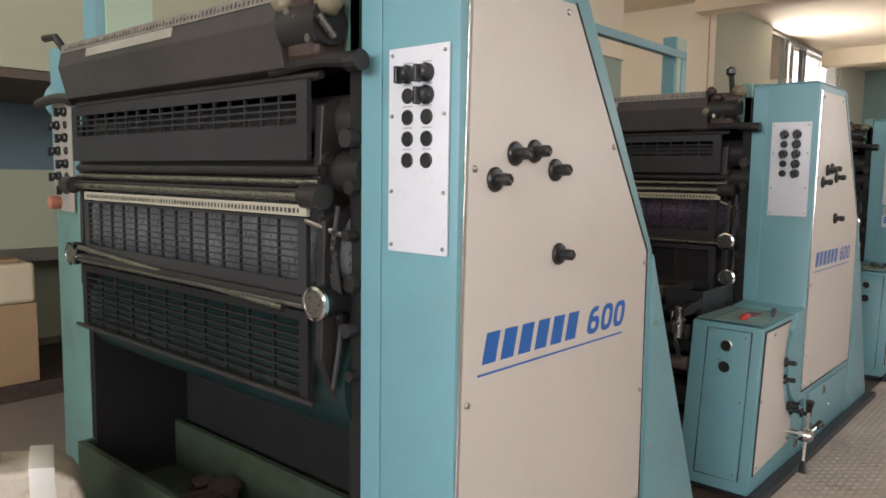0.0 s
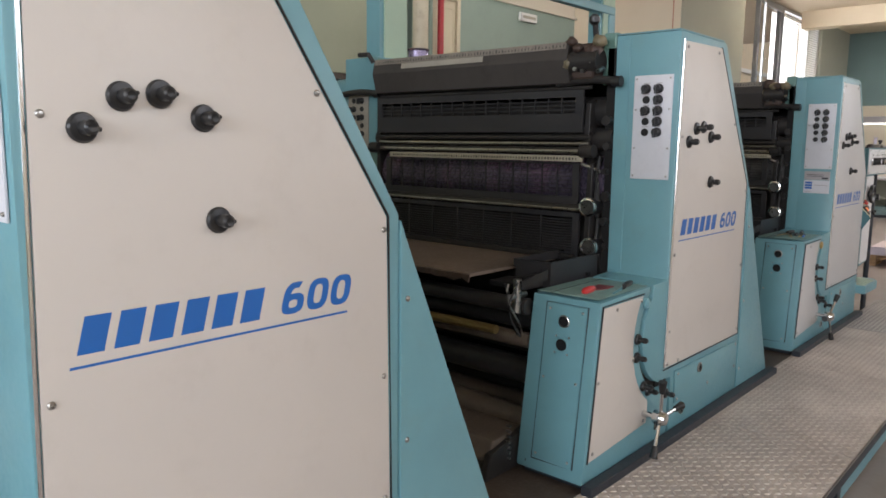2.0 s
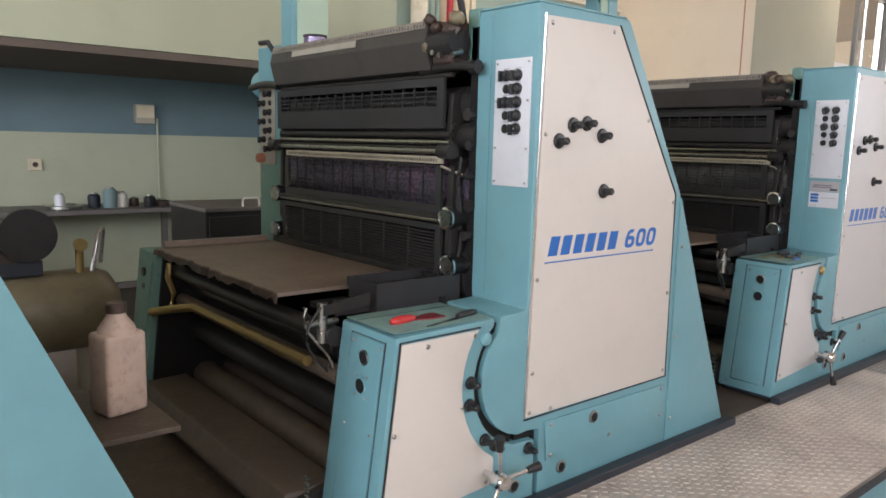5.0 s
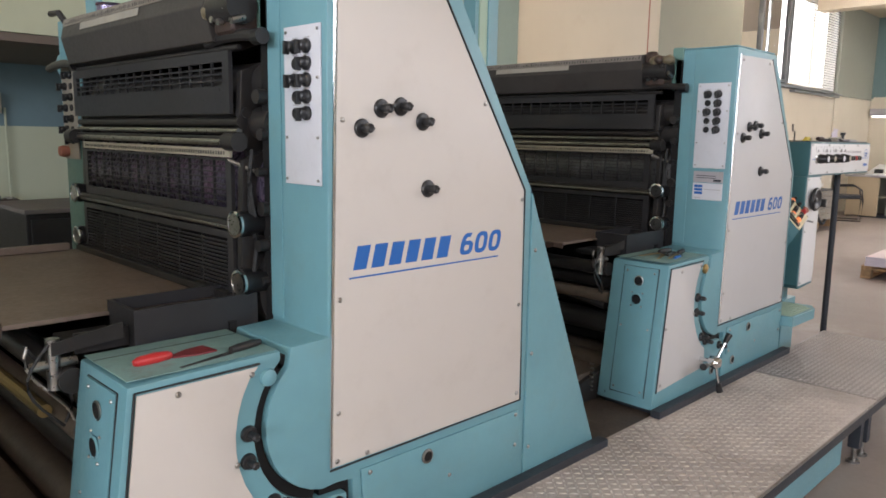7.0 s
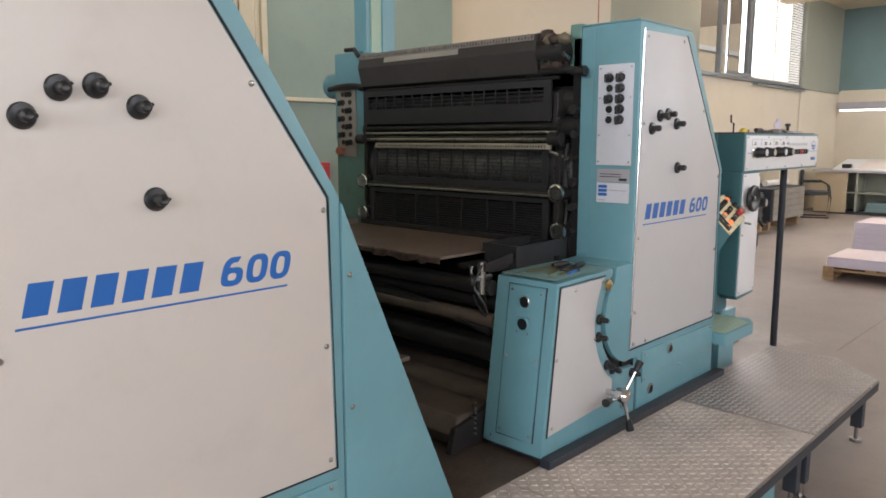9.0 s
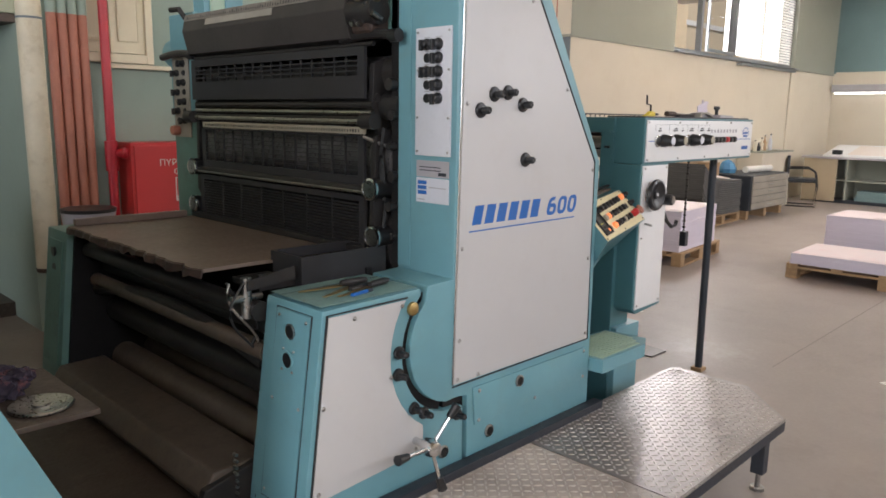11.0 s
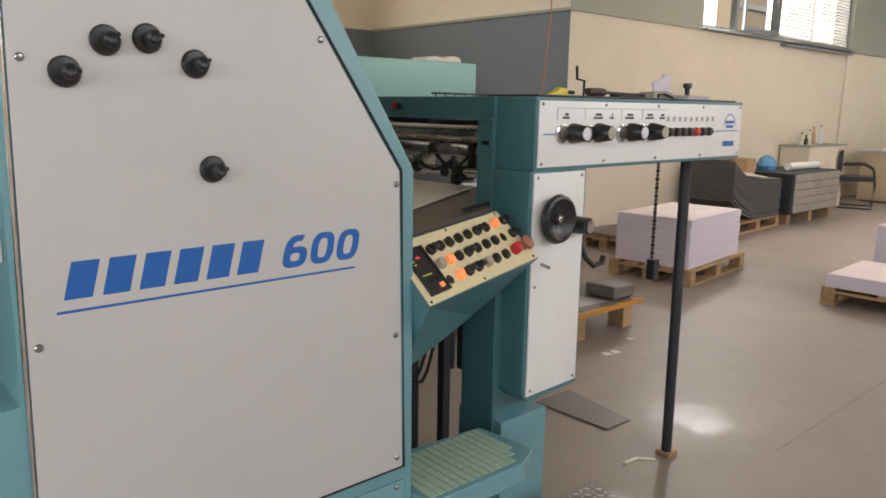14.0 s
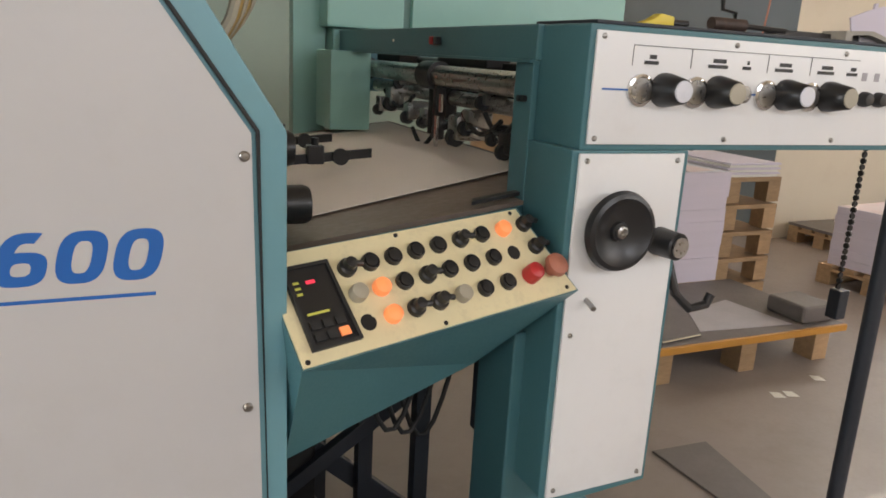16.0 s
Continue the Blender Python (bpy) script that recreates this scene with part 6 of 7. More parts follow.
smooth(part("body", prism([(-0.16, 0.0), (-0.16, 0.2), (-0.12, 0.245), (-0.06, 0.25), (-0.02, 0.245), (0.08, 0.235), (0.13, 0.2), (0.15, 0.14), (0.15, 0.0)], "y", -0.09, 0.09, 0.018, seg=3), M_JUG, jc), 50)
smooth(part("band", prism([(0.02, 0.0), (0.02, 0.252), (0.08, 0.245), (0.09, 0.0)], "y", -0.092, 0.092, 0.006), M_LITTER, jc), 50)
smooth(part("cap", lathe([(0.036, 0), (0.036, 0.035), (0.03, 0.04)], (-0.08, 0.0, 0.252), (0, 0, 1), 20), M_GREYCARD, jc, "grey screw cap"))
rg = bmesh.new()
rnd = random.Random(8)
for k in range(9):
    own = bmesh.new()
    bmesh.ops.create_icosphere(own, subdivisions=3, radius=1)
    for v in own.verts:
        v.co *= 1 + 0.5 * noise.noise(v.co * 2.3 + Vector((k * 3.1, 0, 0)))
    s = rnd.uniform(0.025, 0.05)
    join(rg, own, Matrix.Translation((PITCH + 1.08 + rnd.uniform(-0.06, 0.06), 0.5 + rnd.uniform(-0.07, 0.07), 0.775 + rnd.uniform(-0.005, 0.03))) @ Matrix.Diagonal((s, s, s * 0.7, 1)))
thing("cleaning_rag", rg, M_RAG, "crumpled dark rag with pink folds on the shelf", "rag")
lid = empty("tin_lid", PITCH + 1.14, 0.32, 0.751, "round steel tin lid on the shelf", "lid")
smooth(part("rim", lathe([(0.07, 0), (0.073, 0.004), (0.07, 0.008), (0.064, 0.006)], (0, 0, 0), (0, 0, 1), 28), M_STEEL, lid))
part("boss", lathe([(0.02, 0), (0.02, 0.003)], (0, 0, 0.007), (0, 0, 1), 18), M_STEEL, lid)
ink = empty("ink_tin", PITCH + 0.02, 1.35, 1.872, "dark purple ink tin on the ink duct", "tin")
smooth(part("body", lathe([(0.05, 0), (0.05, 0.035), (0.046, 0.037)], (0, 0, 0), (0, 0, 1), 22), M_PLATE_B, ink))
part("lid", lathe([(0.052, 0), (0.052, 0.008), (0.03, 0.01)], (0, 0, 0.037), (0, 0, 1), 22), M_RAG, ink)
# on the feeder
tr = empty("yellow_tool", 6.02, 0.2, 1.4755, "yellow plastic handle tool on the feeder", "tool")
smooth(part("handle", prism([(-0.06, 0.0), (0.03, 0.0), (0.03, 0.02), (0.0, 0.024), (-0.02, 0.012)], "y", -0.012, 0.012, 0.003), M_YELLOW, tr))
part("tip", rod((0.03, 0, 0.01), (0.07, 0, 0.01), 0.006, 10), M_BLACK, tr)
sd = empty("screwdriver", 6.2, 0.17, 1.4755, "brown and black screwdriver on the feeder", "tool")
smooth(part("handle", rod((-0.08, 0, 0.013), (0.0, 0, 0.013), 0.012, 12), M_RUST, sd))
part("shaft", rod((0.0, 0, 0.013), (0.12, 0.01, 0.011), 0.005, 8), M_IRON, sd)
fc = empty("folded_card", 6.6, 0.2, 1.4755, "pale folded sheet with a curled edge on the feeder", "paper")
part("sheet", prism([(-0.02, 0.0), (-0.04, 0.055), (0.02, 0.075), (0.06, 0.085), (0.085, 0.08), (0.07, 0.06), (0.09, 0.0)], "y", 0.03, 0.034), M_PAPER, fc)
part("fold", prism([(0.03, 0.002), (0.05, 0.09), (0.058, 0.092), (0.075, 0.002)], "y", 0.045, 0.05), M_PAPER, fc)
part("curl", prism([(-0.12, 0.0), (-0.12, 0.022), (-0.04, 0.026), (0.0, 0.016), (0.03, 0.0), (0.02, 0.0), (-0.01, 0.01), (-0.05, 0.018), (-0.1, 0.014), (-0.1, 0.0)], "y", -0.03, 0.028), M_CABFRONT, fc, "brown curled offcut")
part("flap", prism([(0.03, 0.0), (0.06, 0.014), (0.19, 0.01), (0.2, 0.0)], "y", -0.06, 0.02), M_GREYCARD, fc)
wr = empty("wrench", 6.45, 0.22, 1.4755, "dark steel wrench on the feeder top", "tool")
part("shank", box(-0.13, 0.1, -0.015, 0.015, 0, 0.016, 0.004), M_IRON, wr)
part("jaw", prism([(0.1, -0.028), (0.16, -0.03), (0.14, 0.0), (0.16, 0.03), (0.1, 0.028)], "z", 0, 0.016, 0.003), M_GREYCARD, wr)
cr = empty("crank_handle", 6.42, 0.42, 1.475, "thin black crank standing above the feeder", "crank")
smooth(part("rod", tube([(0, 0, 0), (0, 0, 0.06), (-0.04, 0, 0.065), (-0.045, 0, 0.11)], 0.005, 8), M_IRON, cr))
kn = thing("black_clamp", lathe([(0.02, 0), (0.02, 0.01), (0.009, 0.018), (0.009, 0.04), (0.017, 0.045), (0.016, 0.06)], (6.79, 0.23, 1.4755), (0, 0, 1), 14), M_BLACK, "black knobbed clamp on the feeder", "clamp")
gl = thing("work_glove", prism([(6.6, 1.653), (6.61, 1.672), (6.67, 1.678), (6.72, 1.668), (6.77, 1.683), (6.82, 1.68), (6.84, 1.653)], "y", 1.52, 1.64, 0.006), M_SHEET, "pale crumpled glove on the hood", "glove")
sh = thing("red_pliers", tube([(5.87, 1.55, 1.665), (5.93, 1.54, 1.669), (6.0, 1.56, 1.665)], 0.009, 8), M_RED, "red handled pliers on the hood", "tool")

# ---- hall things ----


def pallet(x, y, lx, ly, turn=0, label="worn wooden pallet on the floor"):
    p = empty("pallet", x, y, 0, label, "pallet", "pallets")
    p.rotation_euler = (0, 0, radians(turn))
    for k in range(5):
        y0 = (ly - 0.1) * k / 4
        part("top_plank", box(0, lx, y0, y0 + 0.1, 0.118, 0.14, 0.002), M_PALLET, p)
    for k in range(3):
        x0 = (lx - 0.1) * k / 2
        part("stringer", box(x0, x0 + 0.1, 0, ly, 0.097, 0.117), M_PALLET, p)
        for j in range(3):
            y0 = (ly - 0.1) * j / 2
            part("block", box(x0, x0 + 0.1, y0, y0 + 0.1, 0.02, 0.096, 0.002), M_PALLET, p)
    for j in range(3):
        y0 = (ly - 0.1) * j / 2
        part("runner", box(0, lx, y0, y0 + 0.1, 0.0, 0.0195), M_PALLET, p)
    return p


def paper_stack(x, y, z, lx, ly, h, turn, label, layers=7, top=None):
    s = empty("paper_stack", x, y, z, label, "paper stack", "paper stacks")
    s.rotation_euler = (0, 0, radians(turn))
    rnd = random.Random(int(x * 100))
    for k in range(layers):
        dx, dy = rnd.uniform(-0.004, 0.004), rnd.uniform(-0.004, 0.004)
        part("ream", box(dx, lx + dx, dy, ly + dy, h * k / layers, h * (k + 1) / layers - 0.0012), M_PAPER, s)
    part("top_sheet", box(0.004, lx - 0.01, 0.004, ly - 0.01, h, h + 0.002), top or M_PAPER_TOP, s, "printed top sheets")
    part("loose_sheet", prism([(0.1, 0.0), (lx * 0.75, 0.04), (lx * 0.7, ly * 0.6), (0.05, ly * 0.7)], "z", h + 0.003, h + 0.005), M_PAPER_TOP, s)
    return s


pallet(9.69, 1.79, 1.16, 0.76, 6)
paper_stack(9.73, 1.84, 0.14, 1.05, 0.68, 0.41, 6, "tall stack of pale lilac paper on a pallet")
pallet(10.1, -0.75, 0.8, 1.65, 2, "low wooden pallet with a red block")
paper_stack(10.1, -0.73, 0.14, 0.78, 1.6, 0.1, 2, "low stack of pink white paper on a pallet", 3)
pallet(11.1, -0.6, 0.8, 1.6, 0)
paper_stack(11.15, -0.58, 0.14, 0.7, 1.5, 0.36, 0, "tall stack of lilac paper behind a low one")
pallet(10.5, 2.95, 1.3, 0.62, 2)
thing("grey_board", box(10.48, 11.82, 2.97, 3.58, 0.141, 0.165, 0.003), M_GREYBOARD, "scuffed grey board on a pallet by the wall", "board")
pallet(12.45, 2.82, 1.25, 0.72, 3)
mt = bmesh.new()
plates = empty("plate_stack", 12.4, 2.86, 0.14, "bent pile of grey used printing plates on a pallet", "printing plates")
for k in range(16):
    z = k * 0.03
    pts = []
    for j in range(13):
        x = j / 12 * 1.25
        pts.append((x, z + 0.26 * max(0, 1 - x / 0.7) ** 2))
    poly = pts + [(x, zz + 0.024) for x, zz in pts[::-1]]
    part("plate", prism(poly, "y", random.Random(k).uniform(0, 0.02), 0.6 + random.Random(k + 50).uniform(0, 0.03)), M_MATS, plates)
thing("cardboard_sheet", prism([(12.75, 0.63), (13.55, 0.64), (13.5, 0.86), (12.7, 0.95)], "y", 3.42, 3.45), M_CARD, "brown cardboard leaning behind the plates", "cardboard")
thing("carton", box(13.25, 13.48, 3.15, 3.38, 0.63, 0.85, 0.004), M_CARD, "small brown cardboard box on the plates", "carton")
thing("cream_tray", prism([(12.62, 0.7), (13.3, 0.635), (13.3, 0.645), (12.62, 0.74)], "y", 2.9, 3.4), M_SHEET, "cream sheet lying on the bent plates", "paper")


def drawer_cabinet():
    c = empty("drawer_cabinet", 13.75, 2.78, 0, "dark plan cabinet with five worn drawers", "cabinet")
    part("body", box(0, 1.5, 0.004, 0.72, 0.14, 0.66, 0.006), M_NAVY, c)
    for k in range(5):
        d = part("drawer", box(0.06, 1.46, -0.016, 0.0, 0.155 + k * 0.1, 0.248 + k * 0.1, 0.003), M_CABFRONT, c)
        part("drawer_pull", box(0.65, 0.85, -0.026, -0.0165, 0.2 + k * 0.1, 0.212 + k * 0.1, 0.003), M_STEEL, d)
    for fx in (0.05, 0.72, 1.35):
        part("foot", box(fx, fx + 0.1, 0.05, 0.65, 0.0, 0.139), M_PALLET, c)


drawer_cabinet()
thing("paper_roll", rod((14.3, 3.1, 0.715), (15.15, 3.05, 0.715), 0.05, 16), M_LITTER, "white rolled paper on the drawer cabinet", "paper")
thing("plastic_bag", lathe([(0.12, 0), (0.14, 0.06), (0.09, 0.16), (0.02, 0.2)], (14.1, 3.3, 0.665), (0, 0, 1), 9), material("thin blue plastic", (0.12, 0.32, 0.55), 0.25), "crumpled blue plastic bag on the cabinet", "bag")
wc = empty("wall_cupboard", 15.2, 3.2, 0, "low cream cupboard by the wall with bottles", "cupboard")
part("body", box(0, 1.3, 0.0, 0.43, 0.0, 0.94, 0.006), M_WALL_CREAM, wc)
part("top", box(-0.02, 1.32, -0.02, 0.44, 0.941, 0.965, 0.003), M_WALL_GREY, wc)
for k, (bx, h, mt_) in enumerate(((0.15, 0.16, M_WALL_CREAM), (0.3, 0.12, M_NAVY), (0.42, 0.2, M_WALL_CREAM), (0.55, 0.24, M_CARD), (0.8, 0.26, M_PLATE))):
    bt = empty("bottle", 15.2 + bx, 3.4, 0.966, "small bottle on the cupboard", "bottle", "cupboard bottles")
    smooth(part("body", lathe([(0.03, 0), (0.032, 0.01), (0.032, h * 0.6), (0.012, h * 0.8), (0.012, h)], (0, 0, 0), (0, 0, 1), 14), mt_, bt))
    part("cap", rod((0, 0, h), (0, 0, h + 0.02), 0.014, 12), M_NAVY, bt)


def office_chair():
    c = empty("visitor_chair", 16.5, 3.0, 0, "black visitor chair with bent steel frame", "chair")
    c.rotation_euler = (0, 0, radians(20))
    part("seat", box(-0.23, 0.23, -0.23, 0.23, 0.43, 0.49, 0.02), M_NAVY, c)
    part("backrest", box(-0.22, 0.22, 0.2, 0.25, 0.55, 0.88, 0.02), M_NAVY, c)
    for s in (-0.24, 0.24):
        smooth(part("side_frame", tube([(s, 0.24, 0.8), (s, 0.22, 0.42), (s, -0.2, 0.44), (s, -0.26, 0.4), (s, -0.24, 0.014), (s, 0.22, 0.014)], 0.013, 10), M_BLACK, c))
        smooth(part("armrest", tube([(s, 0.23, 0.66), (s, -0.1, 0.67), (s, -0.22, 0.6), (s, -0.25, 0.42)], 0.014, 10), M_BLACK, c))


office_chair()
ct = empty("layout_table", 17.5, -1.2, 0, "long tan work table with open shelves and papers", "table")
part("end_panel", box(0.0, 0.9, 4.47, 4.51, 0, 0.8, 0.004), M_TAN, ct, "tan wooden end panel")
part("front_panel", box(-0.03, -0.004, 3.92, 4.5, 0.03, 0.8, 0.004), M_TAN, ct, "tan wooden front panel")
part("top", box(-0.06, 0.96, -0.02, 4.55, 0.801, 0.84, 0.005), M_GREYCARD, ct)
part("back_panel", box(0.5, 0.53, 0, 4.27, 0.06, 0.8), M_WALL_GREY, ct)
part("plinth", box(0.03, 0.9, 0, 4.27, 0, 0.06), M_NAVY, ct)
part("shelf", box(0.0, 0.5, 0, 4.27, 0.4, 0.425), M_WALL_GREY, ct)
for k in range(4):
    part("divider", box(0.0, 0.5, 0.9 + k * 0.95, 0.93 + k * 0.95, 0.06, 0.8), M_WALL_GREY, ct)
for k in range(3):
    gp = empty("green_ream", 17.52, -0.2 + k * 0.95, 0.0605, "stack of green paper on the table shelf", "paper stack", "green reams")
    for j in range(3):
        part("ream", box(0, 0.4, 0.0 + 0.01 * j, 0.7 - 0.02 * j, j * 0.06, j * 0.06 + 0.056), M_WALL_TEAL, gp)
sl = empty("light_desk", 17.5, 0.4, 0.841, "sloped white desk surface with proof sheets", "desk")
part("slope", prism([(0, 0), (0, 0.03), (0.9, 0.2), (0.9, 0)], "y", 0, 2.6, 0.004), M_WHITE, sl)
part("sheet", prism([(0.05, 0.042), (0.05, 0.046), (0.8, 0.188), (0.8, 0.184)], "y", 0.3, 1.2), M_PLATE, sl)
part("sheet", prism([(0.05, 0.042), (0.05, 0.046), (0.8, 0.188), (0.8, 0.184)], "y", 1.4, 2.2), M_SHEET, sl)
part("black_box", box(0.02, 0.12, 2.3, 2.45, 0.041, 0.12, 0.004), M_BLACK, sl)

# pile board and stacks beside the feeder
pb = empty("pile_board", 7.25, 1.42, 0, "grey pile board with orange edge on wooden blocks", "board")
part("board", box(0, 1.2, 0.02, 0.8, 0.165, 0.2, 0.003), M_GREYBOARD, pb)
part("edge", box(0, 1.2, 0.0, 0.0195, 0.166, 0.199, 0.002), M_ORANGE_EDGE, pb, "orange painted edge")
for bx in (0.03, 0.55, 1.05):
    for by in (0.05, 0.6):
        part("block", box(bx, bx + 0.1, by, by + 0.12, 0.0, 0.164, 0.002), M_PALLET, pb)
thing("wrapped_block", box(8.2, 8.42, 1.48, 1.72, 0.2005, 0.29, 0.02, seg=3), M_GREYBOARD, "grey wrapped block on the pile board", "block")
thing("proof_sheet", prism([(7.6, 1.55), (8.15, 1.5), (8.1, 1.9), (7.75, 1.8)], "z", 0.2005, 0.203), M_GREYCARD, "creased grey sheet on the pile board", "paper")
thing("steel_bar", rod((7.3, 1.47, 0.208), (7.55, 1.5, 0.208), 0.008, 10), M_CHROME, "short steel bar on the pile board", "bar")
pt = empty("pallet_tower", 8.35, 2.25, 0, "tower of wooden pallets with paper on top", "pallet stack")
for k in range(5):
    z = 0.0 + k * 0.165
    part("deck", box(0, 0.42, 0, 0.8, z + 0.125, z + 0.15, 0.002), M_PALLET, pt)
    for by in (0.0, 0.35, 0.7):
        for bx in (0.0, 0.32):
            part("block", box(bx, bx + 0.1, by, by + 0.1, z, z + 0.124, 0.002), M_PALLET, pt)
for k in range(6):
    part("ream", box(0.01 * (k % 3), 0.4 + 0.02 * (k % 2), 0.02, 0.75, 0.811 + k * 0.014, 0.822 + k * 0.014), M_PAPER if k % 2 else M_LITTER, pt)
paper_stack(7.93, 2.22, 0.201, 0.4, 0.7, 0.65, 0, "tall pale blue paper pile at the feeder", 9, M_PLATE)
pb2 = thing("pile_support", box(7.9, 8.34, 2.23, 2.95, 0.0, 0.2, 0.004), M_PALLET, "wooden support block under the paper pile", "block")
thing("floor_plate", prism([(6.89, 0.99), (7.14, 0.98), (7.075, 0.565), (6.905, 0.572)], "z", 0.001, 0.009), M_GREYBOARD, "flat grey metal plate on the floor", "plate")
thing("floor_scrap", prism([(6.7, 0.34), (6.78, 0.33), (6.83, 0.27), (6.82, 0.265), (6.775, 0.318), (6.7, 0.325)], "z", 0.001, 0.006), M_LITTER, "bent white strip of paper on the floor", "litter")
for k, (lx, ly) in enumerate(((8.1, 1.28), (7.75, 1.2), (7.82, 1.19), (7.45, -0.6), (5.2, -1.1))):
    thing("paper_scrap", prism([(lx, ly), (lx + 0.05, ly - 0.02), (lx + 0.06, ly + 0.03), (lx + 0.02, ly + 0.05)], "z", 0.001, 0.003), M_LITTER, "torn scrap of white paper on the floor", "litter", "paper scraps")

# ---- pipes and fire cabinet ----


def pipe(name, x, y, r, z0, z1, mat, label, cap=None):
    p = empty(name, x, y, z0, label, "pipe", "wall pipes")
    smooth(part("tube", rod((0, 0, 0), (0, 0, z1 - z0), r, 24), mat, p))
    if cap:
        smooth(part("painted_top", rod((0, 0, cap - z0), (0, 0, z1 - z0 - 0.001), r + 0.0015, 24), M_WALL_SAGE, p, "sage green painted upper part"))
    return p


dp = pipe("drain_pipe", 4.33, 3.3, 0.068, 0.48, CEIL, M_PIPE_CREAM, "thick cream drain pipe with stains ending above the floor")
smooth(part("open_end", lathe([(0.062, 0.0), (0.068, -0.004), (0.07, 0.02), (0.068, 0.022)], (0, 0, 0), (0, 0, 1), 24), M_RUST, dp, "rusty open end"))
smooth(part("strap", rod((0, 0, 1.5), (0, 0, 1.512), 0.0705, 24), M_WALL_SLATE, dp, "blue tape band"))
for k in range(4):
    pipe("cable_pipe", 4.535 + k * 0.062, 3.56, 0.03, 0.0, CEIL, M_TERRA, "terracotta painted pipe with sage green top", 2.06)
rp = pipe("fire_pipe", 4.845, 3.53, 0.03, 0.0, CEIL, M_PIPE_RED, "bright red fire water pipe with valve")
smooth(part("sleeve", rod((0, 0, 1.06), (0, 0, 1.26), 0.042, 20), M_PIPE_RED, rp))
smooth(part("valve", lathe([(0.02, 0), (0.035, 0.03), (0.04, 0.06), (0.03, 0.08)], (0.02, -0.03, 1.18), (0.7, -0.7, 0), 16), M_PIPE_RED, rp))
for k, px in enumerate((5.0, 5.07)):
    pipe("pale_pipe", 4.98 + k * 0.1, 3.57, 0.03, 2.9, CEIL, M_PIPE_CREAM, "cream pipe above the shutters")
fc = empty("fire_hose_cabinet", 4.93, 3.43, 0.72, "red fire hose cabinet with white Greek lettering", "fire cabinet")
part("body", box(0, 0.72, 0.0, 0.215, 0, 0.53, 0.006), M_FIRE, fc)
dr_ = part("door", box(0.02, 0.70, -0.012, -0.001, 0.02, 0.51, 0.004), M_FIRE, fc)
M_SIGN = material("white sign print", (0.78, 0.76, 0.72), 0.5, vary=0.03, bump=0)
XR = Matrix.Rotation(radians(90), 4, "X")
lettering("words", "ΠΥΡΟΣΒΕΣΤΙΚΗ", 0.062, Matrix.Translation((0.19, -0.0135, 0.37)) @ XR, M_SIGN, dr_)
lettering("words", "ΦΩΛΙΑ", 0.062, Matrix.Translation((0.29, -0.0135, 0.305)) @ XR, M_SIGN, dr_)
sg = part("sign", box(0.3, 0.45, -0.0145, -0.0125, 0.12, 0.285), M_SIGN, dr_)
part("sign_red", box(0.307, 0.443, -0.0155, -0.0146, 0.155, 0.278), M_FIRE, dr_)
lettering("letter", "F", 0.13, Matrix.Translation((0.345, -0.0165, 0.168)) @ XR, M_SIGN, dr_)
lettering("caption", "FIRE HOSE", 0.026, Matrix.Translation((0.308, -0.0155, 0.13)) @ XR, M_FIRE, dr_)
hz = empty("wall_sign", 6.2, 3.635, 2.78, "small white emergency lamp on the sage wall", "emergency light")
part("body", box(0, 0.3, -0.04, 0.0, 0, 0.09, 0.01), M_SIGN, hz)
part("strip", box(0.03, 0.27, -0.043, -0.0405, 0.03, 0.06), M_SCALE, hz)
bn = empty("paint_bucket", 4.5, 3.05, 0, "grimy grey bucket by the pipes", "bucket")
smooth(part("body", lathe([(0.12, 0), (0.15, 0.34), (0.155, 0.36), (0.14, 0.355)], (0, 0, 0.5), (0, 0, 1), 24), M_GREYCARD, bn))
part("rim", lathe([(0.156, 0), (0.158, 0.02), (0.14, 0.022)], (0, 0, 0.86), (0, 0, 1), 24), M_IRON, bn)
part("stand", box(-0.17, 0.17, -0.17, 0.17, 0, 0.5, 0.01), M_GREEN, bn)

# ---- recess: bench, cabinet, compressor ----
wb = empty("workbench", 1.0, 4.75, 0, "long grey steel workbench with clutter", "workbench")
part("top", box(-2.5, 2.1, -0.02, 0.6, 0.835, 0.87, 0.004), M_GREYBOARD, wb)
for lx in (-2.4, -0.9, 0.6, 1.85, 2.03):
    part("leg", box(lx, lx + 0.045, 0.02, 0.065, 0, 0.834), M_GREYBOARD, wb)
part("rear_leg", box(1.9, 1.95, 0.5, 0.55, 0, 0.834), M_GREYBOARD, wb)
part("stretcher", box(-2.4, 2.05, 0.3, 0.34, 0.15, 0.2), M_GREYBOARD, wb)
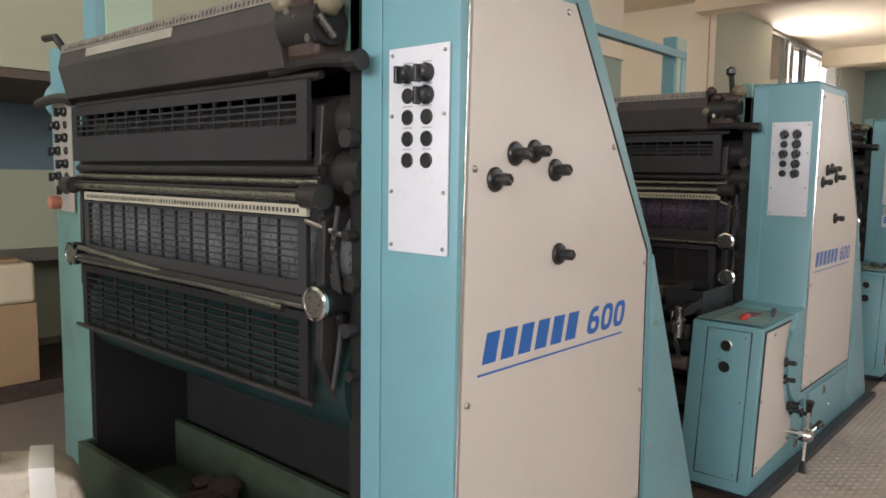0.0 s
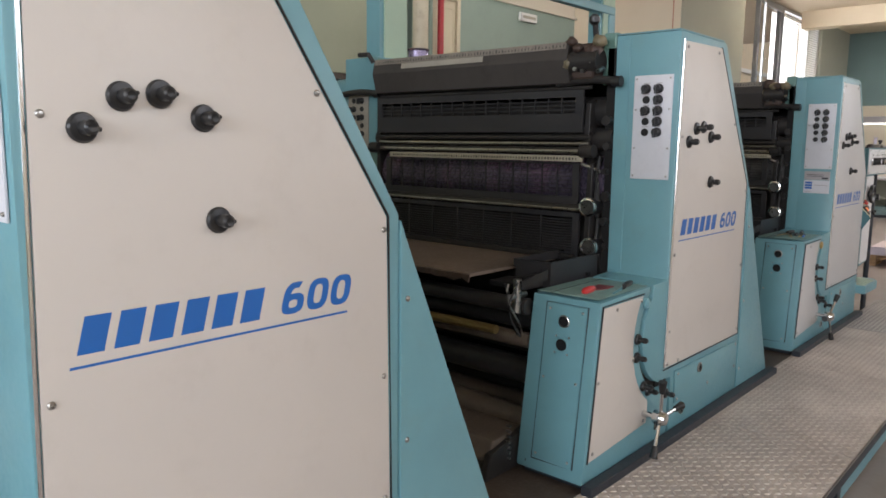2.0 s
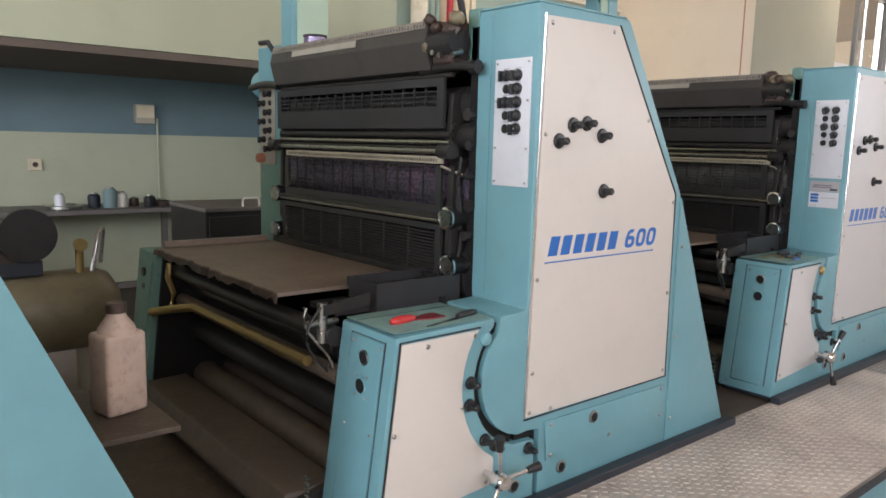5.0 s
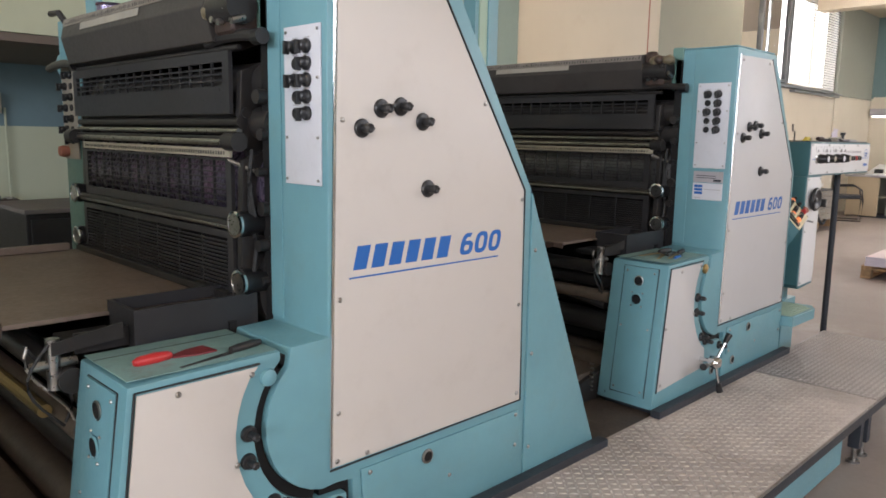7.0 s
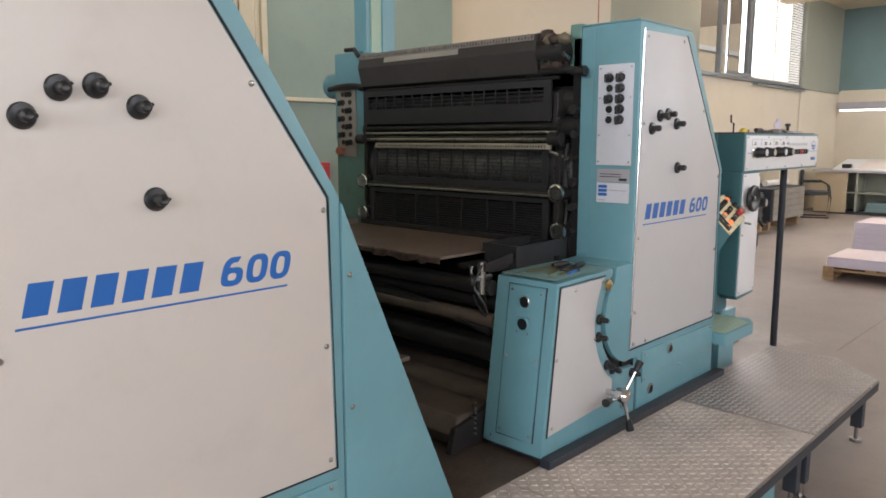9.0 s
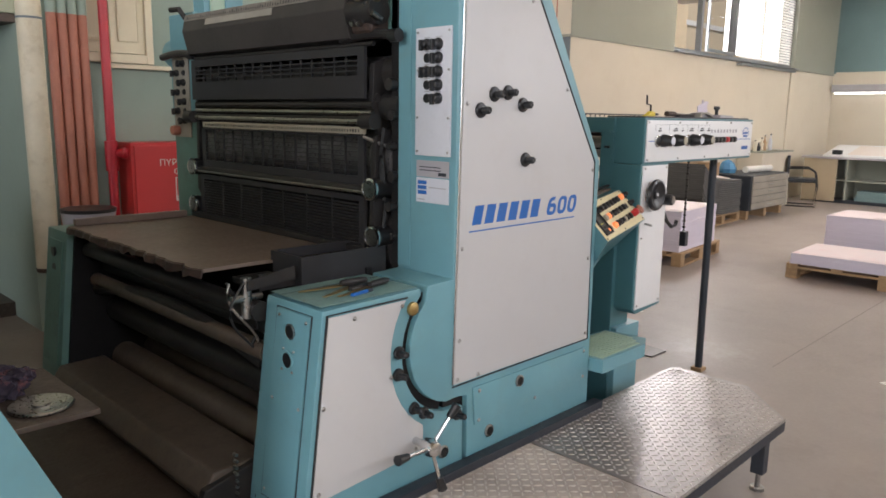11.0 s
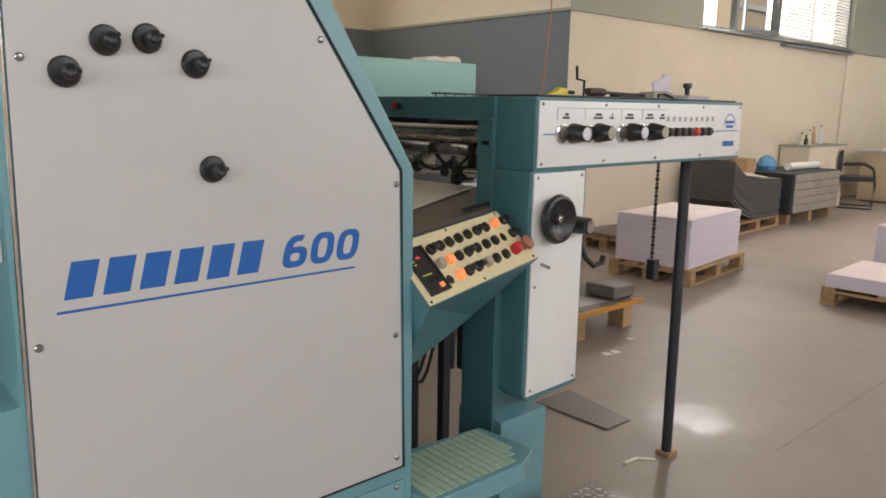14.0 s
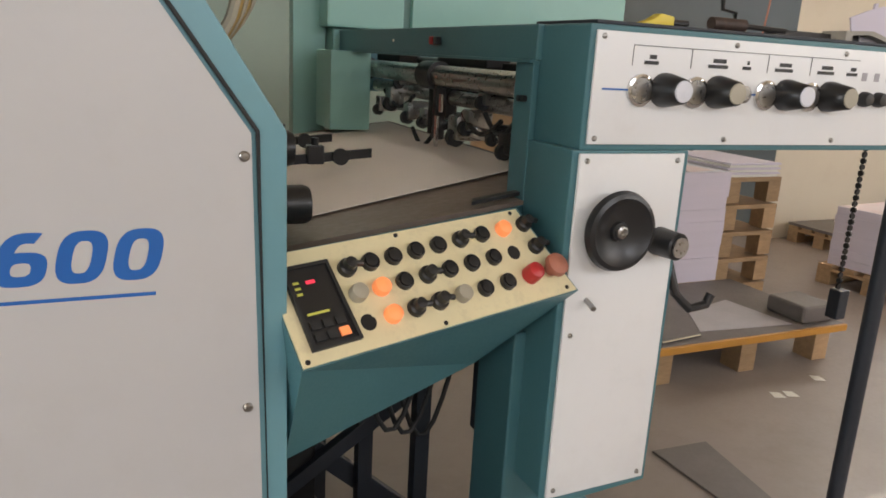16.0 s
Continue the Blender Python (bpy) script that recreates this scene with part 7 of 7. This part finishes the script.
for k, (bx, w, h, mt_, nm) in enumerate(((1.98, 0.04, 0.12, M_PLATE, "glass jar"), (2.02, 0.14, 0.03, M_STEEL, "steel dish"), (2.26, 0.05, 0.11, M_NAVY, "dark tin"), (2.36, 0.055, 0.16, M_WALL_TEAL, "green tin"), (2.46, 0.05, 0.12, M_LITTER, "white tin"), (2.58, 0.04, 0.07, M_RUST, "brown tin"), (2.68, 0.05, 0.09, M_BLACK, "black pot"), (2.8, 0.07, 0.05, M_RUST, "rusty clamp"), (2.5, 0.03, 0.04, M_BRASS, "brass cap"))):
    tn = empty("bench_tin", bx, 4.9 + 0.05 * (k % 3), 0.8705, nm + " on the workbench", "tin", "bench clutter")
    smooth(part("body", lathe([(w * 0.95, 0), (w, 0.006), (w, h * 0.85), (w * 0.7, h)], (0, 0, 0), (0, 0, 1), 16), mt_, tn))
    part("lid", rod((0, 0, h), (0, 0, h + 0.012), w * 0.6, 14), M_STEEL, tn)
kerb = structure("recess_kerb", box(XA, RECESS_X, 4.2, 5.39, 0.0, 0.1), M_FILTH, "raised brown floor of the recess", "floor")
yb = empty("junction_box", 2.72, 5.33, 1.58, "yellowed junction box on the wall", "electric box")
part("body", box(0, 0.17, 0, 0.07, 0, 0.17, 0.008), M_SCALE, yb)
part("lid", box(0.01, 0.16, -0.012, 0, 0.05, 0.16, 0.004), M_WOODFRAME, yb)
part("conduit", rod((0.2, 0.04, -0.7), (0.2, 0.04, 0.05), 0.009, 8), M_WALL_GREEN, yb)
for k, sx in enumerate((1.86, 0.25)):
    so = empty("wall_socket", sx, 5.38, 1.16 - 0.1 * k, "cream wall socket with a round opening", "socket", "wall sockets")
    part("plate", box(0, 0.1, 0, 0.02, 0, 0.1, 0.004), M_WOODFRAME, so)
    part("opening", rod((0.05, 0.0, 0.05), (0.05, -0.003, 0.05), 0.022, 16), M_RUST, so)
cb = empty("tool_cabinet", 2.32, 2.75, 0, "dark tool cabinet with a cream front", "cabinet")
part("body", box(0.0, 0.75, 0.006, 0.6, 0.05, 1.02, 0.006), M_IRON, cb)
part("front", box(0.02, 0.53, -0.01, 0.005, 0.07, 0.99, 0.004), M_IRON, cb, "dark front door")
part("side_strip", box(0.55, 0.74, -0.01, 0.005, 0.07, 0.99, 0.004), M_WOODFRAME, cb, "cream front sheet")
part("top", box(-0.01, 0.77, -0.015, 0.61, 1.021, 1.045, 0.004), M_GREYBOARD, cb)
for hx in (0.26,):
    smooth(part("handle", tube([(hx, 0.05, 1.045), (hx, 0.05, 1.085), (hx + 0.01, 0.05, 1.095), (hx + 0.1, 0.05, 1.095), (hx + 0.11, 0.05, 1.085), (hx + 0.11, 0.05, 1.045)], 0.008, 8), M_LITTER, cb, "white bow handle"))
for fx in (0.03, 0.67):
    part("foot", box(fx, fx + 0.05, 0.05, 0.55, 0, 0.05), M_IRON, cb)
jr = empty("amber_jar", 2.86, 2.95, 1.046, "amber jar with metal lid on the cabinet", "jar")
smooth(part("body", lathe([(0.075, 0), (0.08, 0.02), (0.08, 0.2), (0.075, 0.21)], (0, 0, 0.06), (0, 0, 1), 22), M_AMBER, jr))
part("lid", rod((0, 0, 0.27), (0, 0, 0.285), 0.083, 22), M_STEEL, jr)
part("base", box(-0.05, 0.1, -0.06, 0.06, 0, 0.06, 0.006), M_SCALE, jr)
cm = empty("air_compressor", 1.38, 2.85, 0, "olive air compressor tank with gauge and motor", "compressor")
smooth(part("tank", lathe([(0.02, 0), (0.12, 0.012), (0.2, 0.06), (0.225, 0.13), (0.225, 0.95), (0.2, 1.02), (0.12, 1.068), (0.02, 1.08)], (0.45, 0, 0.5), (-1, 0, 0), 36), M_TANK, cm), 60)
for fx in (-0.45, 0.25):
    part("foot", box(fx, fx + 0.06, -0.18, 0.18, 0, 0.3, 0.004), M_TANK, cm)
smooth(part("motor", rod((-0.1, -0.1, 0.9), (-0.1, 0.15, 0.9), 0.11, 24), M_RUST, cm))
part("motor_base", box(-0.25, 0.05, -0.1, 0.15, 0.72, 0.8, 0.006), M_NAVY, cm)
smooth(part("pulley_guard", rod((-0.02, -0.14, 0.94), (-0.02, -0.11, 0.94), 0.14, 28), M_IRON, cm))
rgz = smooth(part("regulator", rod((0.24, -0.05, 0.7), (0.24, -0.05, 0.86), 0.022, 14), M_BRASS, cm))
smooth(part("pressure_gauge", rod((0.24, -0.07, 0.87), (0.24, -0.1, 0.87), 0.035, 20), M_BRASS, rgz))
smooth(part("handle", tube([(0.3, -0.05, 0.7), (0.34, -0.05, 0.92), (0.37, -0.03, 0.95), (0.38, 0.0, 0.92), (0.36, 0.0, 0.75)], 0.012, 10), M_STEEL, cm))
canister(1.1, 2.45, 0.0, 1.6, M_PINKJUG, "old dirty plastic canister on the floor", 40)
cs2 = empty("board_stack", 0.07, 4.25, 0.1, "stack of brown boards and cartons in the recess", "carton stack")
part("carton", box(0, 0.68, 0.0, 0.6, 0, 0.52, 0.006), M_CARD, cs2)
part("carton", box(-0.02, 0.68, 0.0, 0.6, 0.522, 0.785, 0.04, seg=4), M_WOODFRAME, cs2, "pale bundle on top")
part("flap", box(0.02, 0.6, 0.05, 0.5, 0.786, 0.81, 0.006), M_CARD, cs2)
